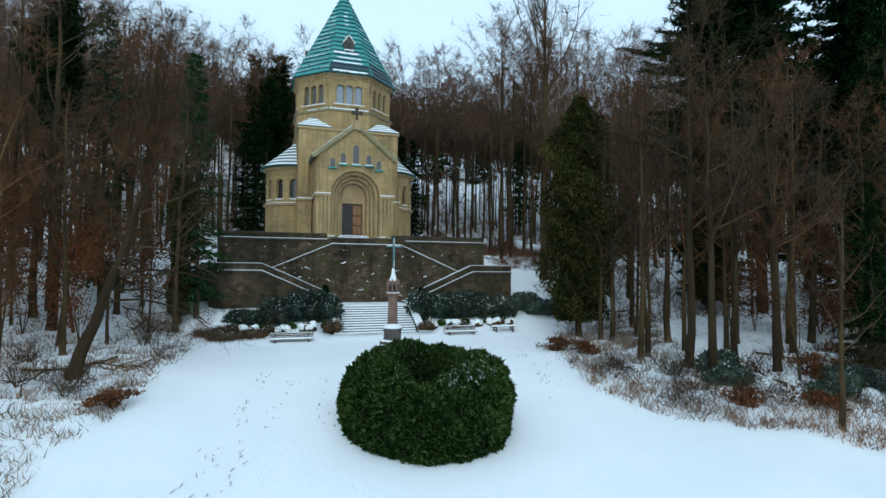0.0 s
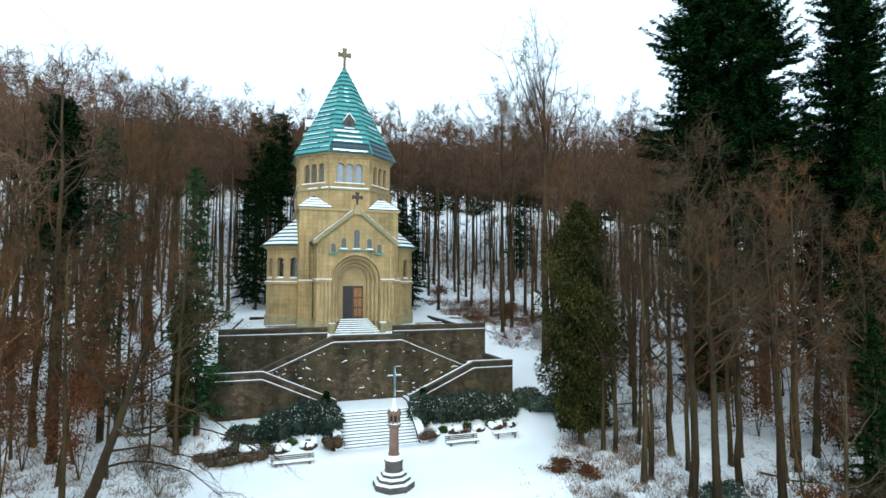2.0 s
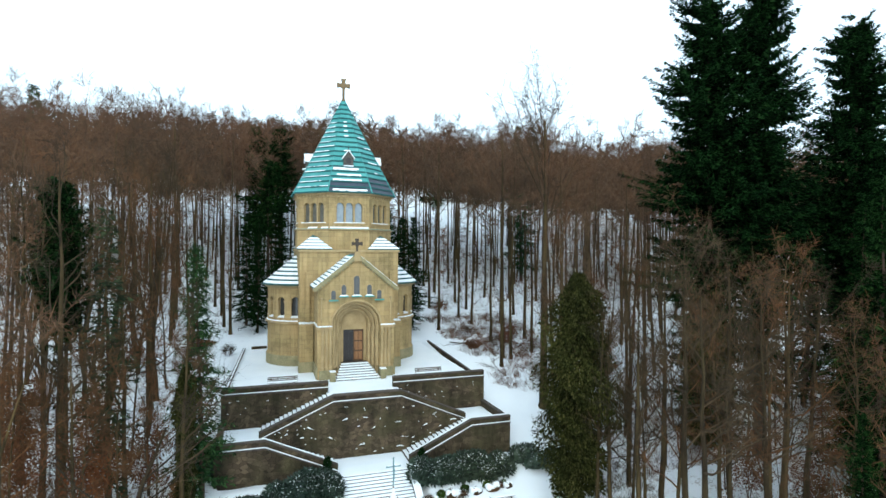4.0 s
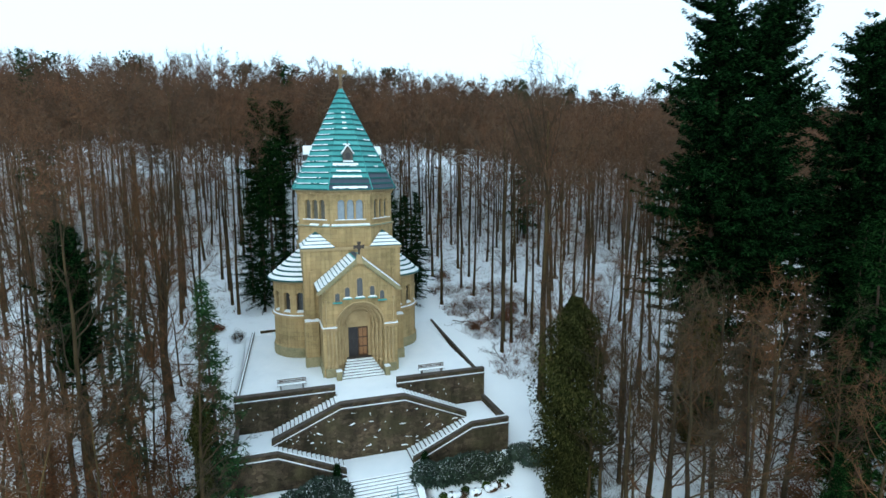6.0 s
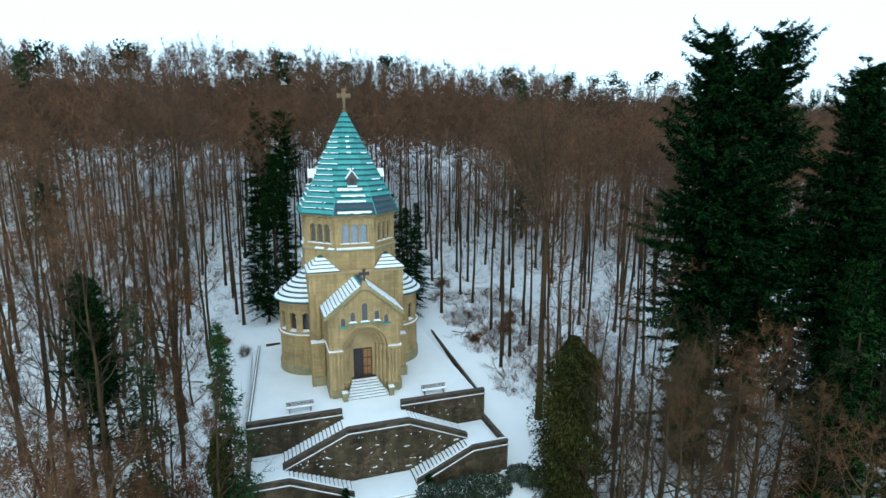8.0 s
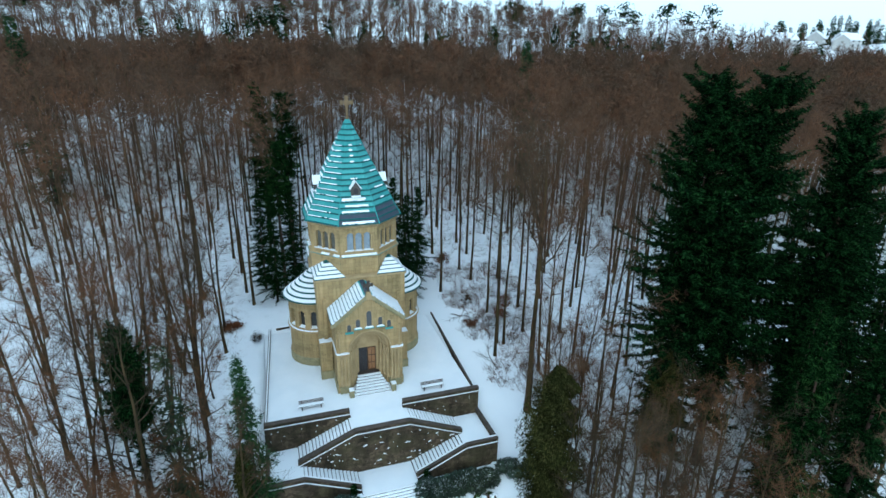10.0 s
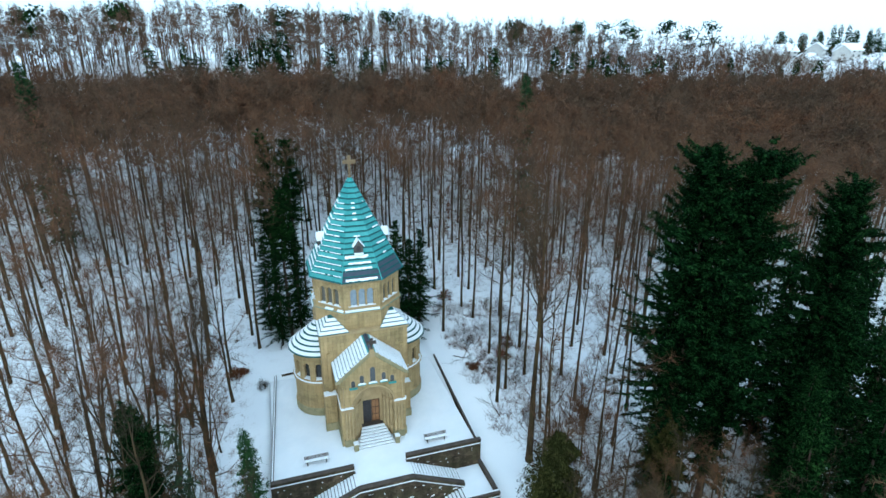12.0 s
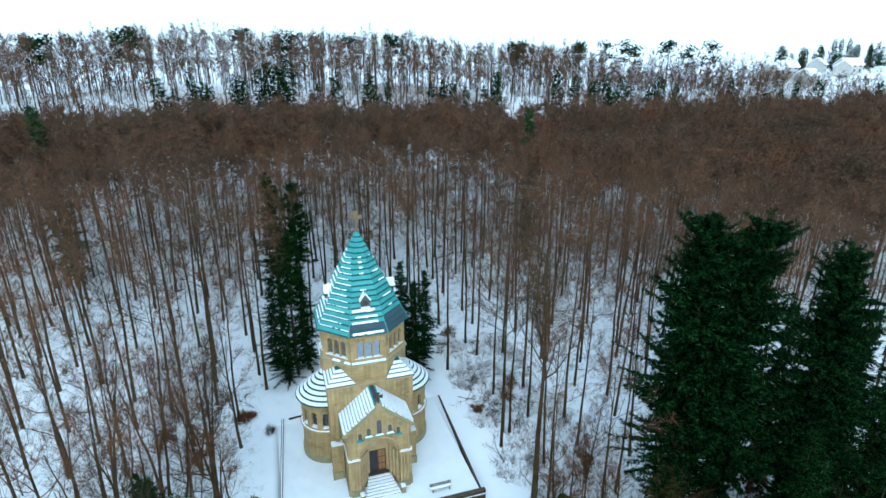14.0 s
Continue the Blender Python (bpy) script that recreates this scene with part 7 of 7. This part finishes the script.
# ---- undergrowth ----
def undergrowth(name, label, count, seed, box, allowed, height, mat, blades=10, wide=0.012):
    """Dry stalks and low twigs beyond counting, in one mesh."""
    g = np.random.default_rng(seed)
    P = []
    while len(P) < count:
        x, y = g.uniform(box[0], box[1]), g.uniform(box[2], box[3])
        if allowed(x, y):
            P.append((x, y))
    P = np.array(P)
    z = land(P[:, 0], P[:, 1])
    base = np.repeat(np.column_stack([P, z - 0.05]), blades, 0)
    n = len(base)
    base[:, :2] += g.normal(0, 0.22, (n, 2))
    d = unit(np.column_stack([g.normal(0, 0.55, n), g.normal(0, 0.55, n), g.uniform(0.5, 1.2, n)]))
    ln = height * g.uniform(0.4, 1.3, n)
    w = Wood()
    w.blades(base, base + d * ln[:, None], wide + wide * g.random(n), g)
    ob = new(name, wood_mesh(name, w, mat))
    return tagged(ob, label, "undergrowth", kind="stuff")


def scrub_right(x, y):
    e = float(right_edge(y))
    return e + 0.2 < x < e + 9


def scrub_left(x, y):
    e = float(left_edge(y))
    return e - 11 < x < e - 0.2


def wood_floor(x, y):
    return (x < -5.5 or x > 28 or y > 76) and -0.5 * y - 4 < x < 1.7 * y + 8 and not (12 < x < 32 and y < 84)


undergrowth("dry_scrub", "dry brown grass and leafless scrub poking through snow", 1900, 1, (15, 36, 15, 38), scrub_right, 0.55, DRYGRASS, 9)
undergrowth("dry_scrub", "dry brown grass and leafless scrub poking through snow", 900, 11, (26, 44, 16, 27), lambda x, y: x > float(right_edge(y)) + 6, 0.7, TWIG_GREY, 9)
undergrowth("dry_scrub", "dry brown grass and leafless scrub poking through snow", 1300, 2, (-20, -2, 18, 40), scrub_left, 0.5, DRYGRASS, 9)
undergrowth("leafless_brush", "thin leafless brush on the snowy woodland floor", 3800, 3, (-60, 130, 26, 120), wood_floor, 0.9, TWIG, 9)
undergrowth("leafless_brush", "thin leafless brush on the snowy woodland floor", 1500, 4, (22.5, 36, 36, 80), lambda x, y: x > 24 + 2 * math.sin(y * 0.7), 1.2, TWIG, 10)

undergrowth("leafless_brush", "thin leafless brush on the snowy woodland floor", 1800, 8, (-62, 165, 84, 128), lambda x, y: -0.5 * y < x < 1.4 * y, 2.4, TWIG, 9, 0.02)


def sapling(x, y, h, r, seed, mat, name, label, n=700):
    """A young beech that has kept its dead leaves, or a leafless bush."""
    g = np.random.default_rng(seed)
    ob = thing(name, label, "sapling", "saplings")
    z0 = float(land(x, y)) - 0.05
    stem = Wood()
    for k in range(5):
        a = g.uniform(0, 2 * math.pi)
        top = np.array([r * 0.6 * math.cos(a), r * 0.6 * math.sin(a), h * g.uniform(0.7, 1.0)])
        s = np.linspace(0, 1, 4)[:, None]
        stem.limb(np.array([x, y, z0]) + top * s * np.array([1, 1, 1]) * s ** 0.3, 0.03 * (1.05 - s[:, 0]), 3)
    o = tagged(new("branched_stem", wood_mesh("branched_stem", stem, BARK)), kind="stuff")
    o.parent = ob
    mids = np.column_stack([g.normal(0, 0.5 * r, 16), g.normal(0, 0.5 * r, 16), h * g.uniform(0.25, 1.0, 16)])
    p = mids[g.integers(0, 16, n)] + g.normal(0, 1, (n, 3)) * np.array([0.2 * r, 0.2 * r, 0.09 * h]) + np.array([x, y, z0])
    p[:, 2] = np.maximum(p[:, 2], z0 + 0.1)
    d = unit(g.normal(0, 1, (n, 3)))
    w = Wood()
    if mat is DRYLEAF:
        w.leaves(p, p + d * 0.16, np.full(n, 0.05), g.normal(0, 1, (n, 3)))
    else:
        w.blades(p, p + (d + np.array([0, 0, 0.6])) * 0.5, np.full(n, 0.010), g)
    o = new("dead_foliage" if mat is DRYLEAF else "twig_mass", wood_mesh("foliage", w, mat))
    o.parent = ob
    tagged(o, kind="stuff")


for k, (x, y, h, r) in enumerate([(-5.6, 26.4, 0.7, 0.7), (17.6, 30.6, 0.8, 0.9), (18.6, 29.8, 0.7, 0.8), (22.2, 21.6, 0.8, 0.9), (25.5, 20.5, 0.7, 1.0), (-7.7, 69.3, 1.1, 1.1), (-6.6, 69.8, 0.9, 0.9),
                                  (26.0, 80.0, 2.6, 1.2), (29.0, 63.5, 1.6, 1.0), (31.0, 66.0, 1.8, 1.1), (33.5, 49.0, 2.2, 1.2), (-12.5, 62.0, 2.6, 1.2), (-17.0, 66.0, 2.8, 1.3), (-13.0, 49.0, 3.0, 1.4),
                                  (-11.0, 43.5, 3.2, 1.5), (-15.5, 40.0, 3.5, 1.5), (-18.0, 52.0, 3.0, 1.4), (-9.5, 36.5, 7.0, 1.9), (-12.5, 37.5, 8.0, 2.2), (-15.5, 39.5, 8.5, 2.4), (-7.2, 40.4, 5.0, 1.6), (-18.0, 43.0, 8.0, 2.3), (36.0, 28.0, 5.5, 1.8), (41.5, 29.0, 6.0, 2.0), (33.0, 30.5, 5.0, 1.6), (28.8, 23.0, 1.2, 1.0), (31.5, 22.5, 1.6, 1.1), (36.0, 27.0, 3.0, 1.4), (40.0, 26.0, 3.5, 1.6), (24.0, 62.0, 1.2, 0.8)]):
    sapling(x, y, h, r, 800 + k, DRYLEAF, "beech_sapling", "young beech keeping its rust-brown dead leaves", int(500 + 420 * h))
for k, (x, y, h, r) in enumerate([(30.5, 20.8, 2.4, 1.5), (20.8, 24.6, 1.3, 1.2), (19.3, 22.4, 1.2, 1.2), (18.0, 26.0, 1.0, 1.0), (23.5, 21.9, 1.3, 1.2), (-7.5, 27.5, 1.2, 1.0), (-9.5, 28.5, 1.5, 1.2), (-5.2, 34.0, 1.6, 1.2), (-6.3, 36.2, 1.8, 1.3),
                                  (27.5, 51.0, 2.0, 1.3), (28.5, 47.5, 2.2, 1.4), (26.8, 60.5, 1.8, 1.2), (25.5, 68.0, 1.6, 1.1), (-3.7, 65.6, 1.0, 0.6), (25.0, 42.0, 1.8, 1.2)]):
    sapling(x, y, h, r, 850 + k, TWIG_GREY, "leafless_bush", "leafless grey-brown bush standing in the snow")


# tracks trodden in the snow of the lawn: shallow scuffed marks
def tracks():
    g = random.Random(17)
    geo = Geo()
    def mark(x, y, l, w, a):
        z = float(land(x, y)) + 0.028
        n = 7
        vs = []
        for i in range(n):
            t = 2 * math.pi * i / n
            r = g.uniform(0.7, 1.2)
            px, py = l * r * math.cos(t), w * r * math.sin(t)
            qx, qy = x + px * math.cos(a) - py * math.sin(a), y + px * math.sin(a) + py * math.cos(a)
            vs.append((qx, qy, float(land(qx, qy)) + 0.03))
        geo.add(vs + [(x, y, z + 0.012)], [(i, (i + 1) % n, n) for i in range(n)])
    for ax, ay, bx, by, k in ((25.2, 81.0, 23.8, 75.0, 60), (23.8, 75.0, 24.0, 69.0, 60), (24.0, 69.0, 27.7, 70.0, 50), (27.7, 70.0, 31.4, 74.0, 60), (-7.0, 68.7, -15.0, 74.0, 60), (-2.6, 17.5, 0.4, 29.5, 14), (-1.8, 18.0, 1.6, 28.0, 8), (2.2, 22.0, 3.3, 29.5, 4), (13.2, 24.0, 15.2, 32.5, 10), (14.0, 25.5, 16.4, 31.0, 8)):
        for i in range(3 * k):
            t = g.random()
            x, y = ax + (bx - ax) * t + g.gauss(0, 0.22), ay + (by - ay) * t
            mark(x, y, g.uniform(0.04, 0.2), g.uniform(0.012, 0.04), math.atan2(by - ay, bx - ax) + g.gauss(0, 0.25))
    tagged(part("snow_tracks", geo, TRODDEN, None, "scuffed tracks where grass shows through the snow", fix=False), "", "tracks", kind="stuff")


tracks()


# ---- houses far off on the ridge ----
def far_house(x, y, w, d, h, turn, name="house"):
    z = float(land(x, y)) - 0.5
    ob = thing(name, "pale rendered house with snow-covered roof on the far ridge", "house", "far houses")
    ob.matrix_basis = pose(x, y, z, 0, 0, turn)
    part("wall", Geo().box(-w / 2, w / 2, -d / 2, d / 2, 0, h), WHITEWALL, ob)
    part("gable", Geo().prism([(-d / 2, h + 0.002), (d / 2, h + 0.002), (0, h + d * 0.4)], "x", -w / 2, w / 2), WHITEWALL, ob)
    for s in (-1, 1):
        q = [(s * (d / 2 + 0.6), h - 0.35), (0, h + d * 0.4 + 0.1), (0, h + d * 0.4 + 0.5), (s * (d / 2 + 0.7), h + 0.1)]
        part("roof", Geo().prism(q, "x", -w / 2 - 0.6, w / 2 + 0.6), SNOW, ob, "snow-covered roof")
    for k in range(3):
        for zz in (1.2, 3.8):
            xx = -w / 2 + w * (k + 0.5) / 3
            part("window", Geo().box(xx - 0.6, xx + 0.6, -d / 2 - 0.05, -d / 2 - 0.004, zz, zz + 1.3), GLASS, ob)


for x, y, w, d, turn in ((267, 241, 11, 8, 20), (281, 245, 10, 8, -15), (289, 237, 12, 8, 12), (306, 246, 11, 8, 30), (336, 250, 12, 9, -5), (322, 243, 11, 8, 40)):
    far_house(x, y, w, d, 5.0, turn)


# ---- fallen wood ----
def fallen_log(x, y, ln, r, turn):
    ob = thing("fallen_log", "dark fallen log with a line of snow along its top", "log", "fallen wood")
    c, s = math.cos(turn), math.sin(turn)
    a, b = (x - c * ln / 2, y - s * ln / 2), (x + c * ln / 2, y + s * ln / 2)
    za, zb = float(land(*a)) + r * 0.8, float(land(*b)) + r * 0.8
    part("log_body", Geo().tube((*a, za), (*b, zb), r, r * 0.8, 9), BARK, ob)
    part("log_snow", Geo().tube((a[0], a[1], za + r * 0.62), (b[0], b[1], zb + r * 0.5), r * 0.55, r * 0.45, 7), SNOW, ob, "snow on the log")


fallen_log(-0.6, 67.9, 1.7, 0.2, 0.1)
fallen_log(30.5, 56.0, 4.5, 0.16, 0.9)
fallen_log(-10.5, 46.5, 5.0, 0.15, 2.4)


def fallen_branch(x, y, ln, turn, seed):
    g = np.random.default_rng(seed)
    w = Wood()
    def run(p, a, length, r, depth):
        q = [np.array(p)]
        for i in range(5):
            a += g.normal(0, 0.18)
            e = q[-1][:2] + length / 5 * np.array([math.cos(a), math.sin(a)])
            q.append(np.array([e[0], e[1], float(land(e[0], e[1])) + 0.05 + 0.35 * g.random() * (i > 1)]))
            if depth and i > 0:
                run(q[-1], a + g.choice((-1, 1)) * g.uniform(0.4, 0.9), length * 0.5, r * 0.5, depth - 1)
        w.limb(q, r * np.linspace(1, 0.3, 6), 4)
    run((x, y, float(land(x, y)) + 0.06), turn, ln, 0.07, 2)
    tagged(new("fallen_branch", wood_mesh("fallen_branch", w, BARK)), "dark leafless branch lying on the snow", "branch", "fallen wood")


for k, (x, y, ln) in enumerate([(25.5, 44.0, 4.5), (24.2, 52.5, 3.5), (27.0, 69.0, 5.0), (22.6, 66.0, 3.0), (28.5, 58.0, 5.0), (30.5, 38.5, 5.0), (-9.5, 42.5, 5.0), (-12.0, 47.5, 4.0), (-8.0, 60.0, 4.0),
                                (-7.0, 33.5, 5.5), (-10.0, 30.5, 4.5), (-6.0, 71.5, 4.0), (-14.0, 56.0, 5.0), (29.0, 27.0, 4.0), (26.5, 22.5, 3.5), (21.8, 76.5, 3.5)]):
    fallen_branch(x, y, ln, k * 1.9, 900 + k)
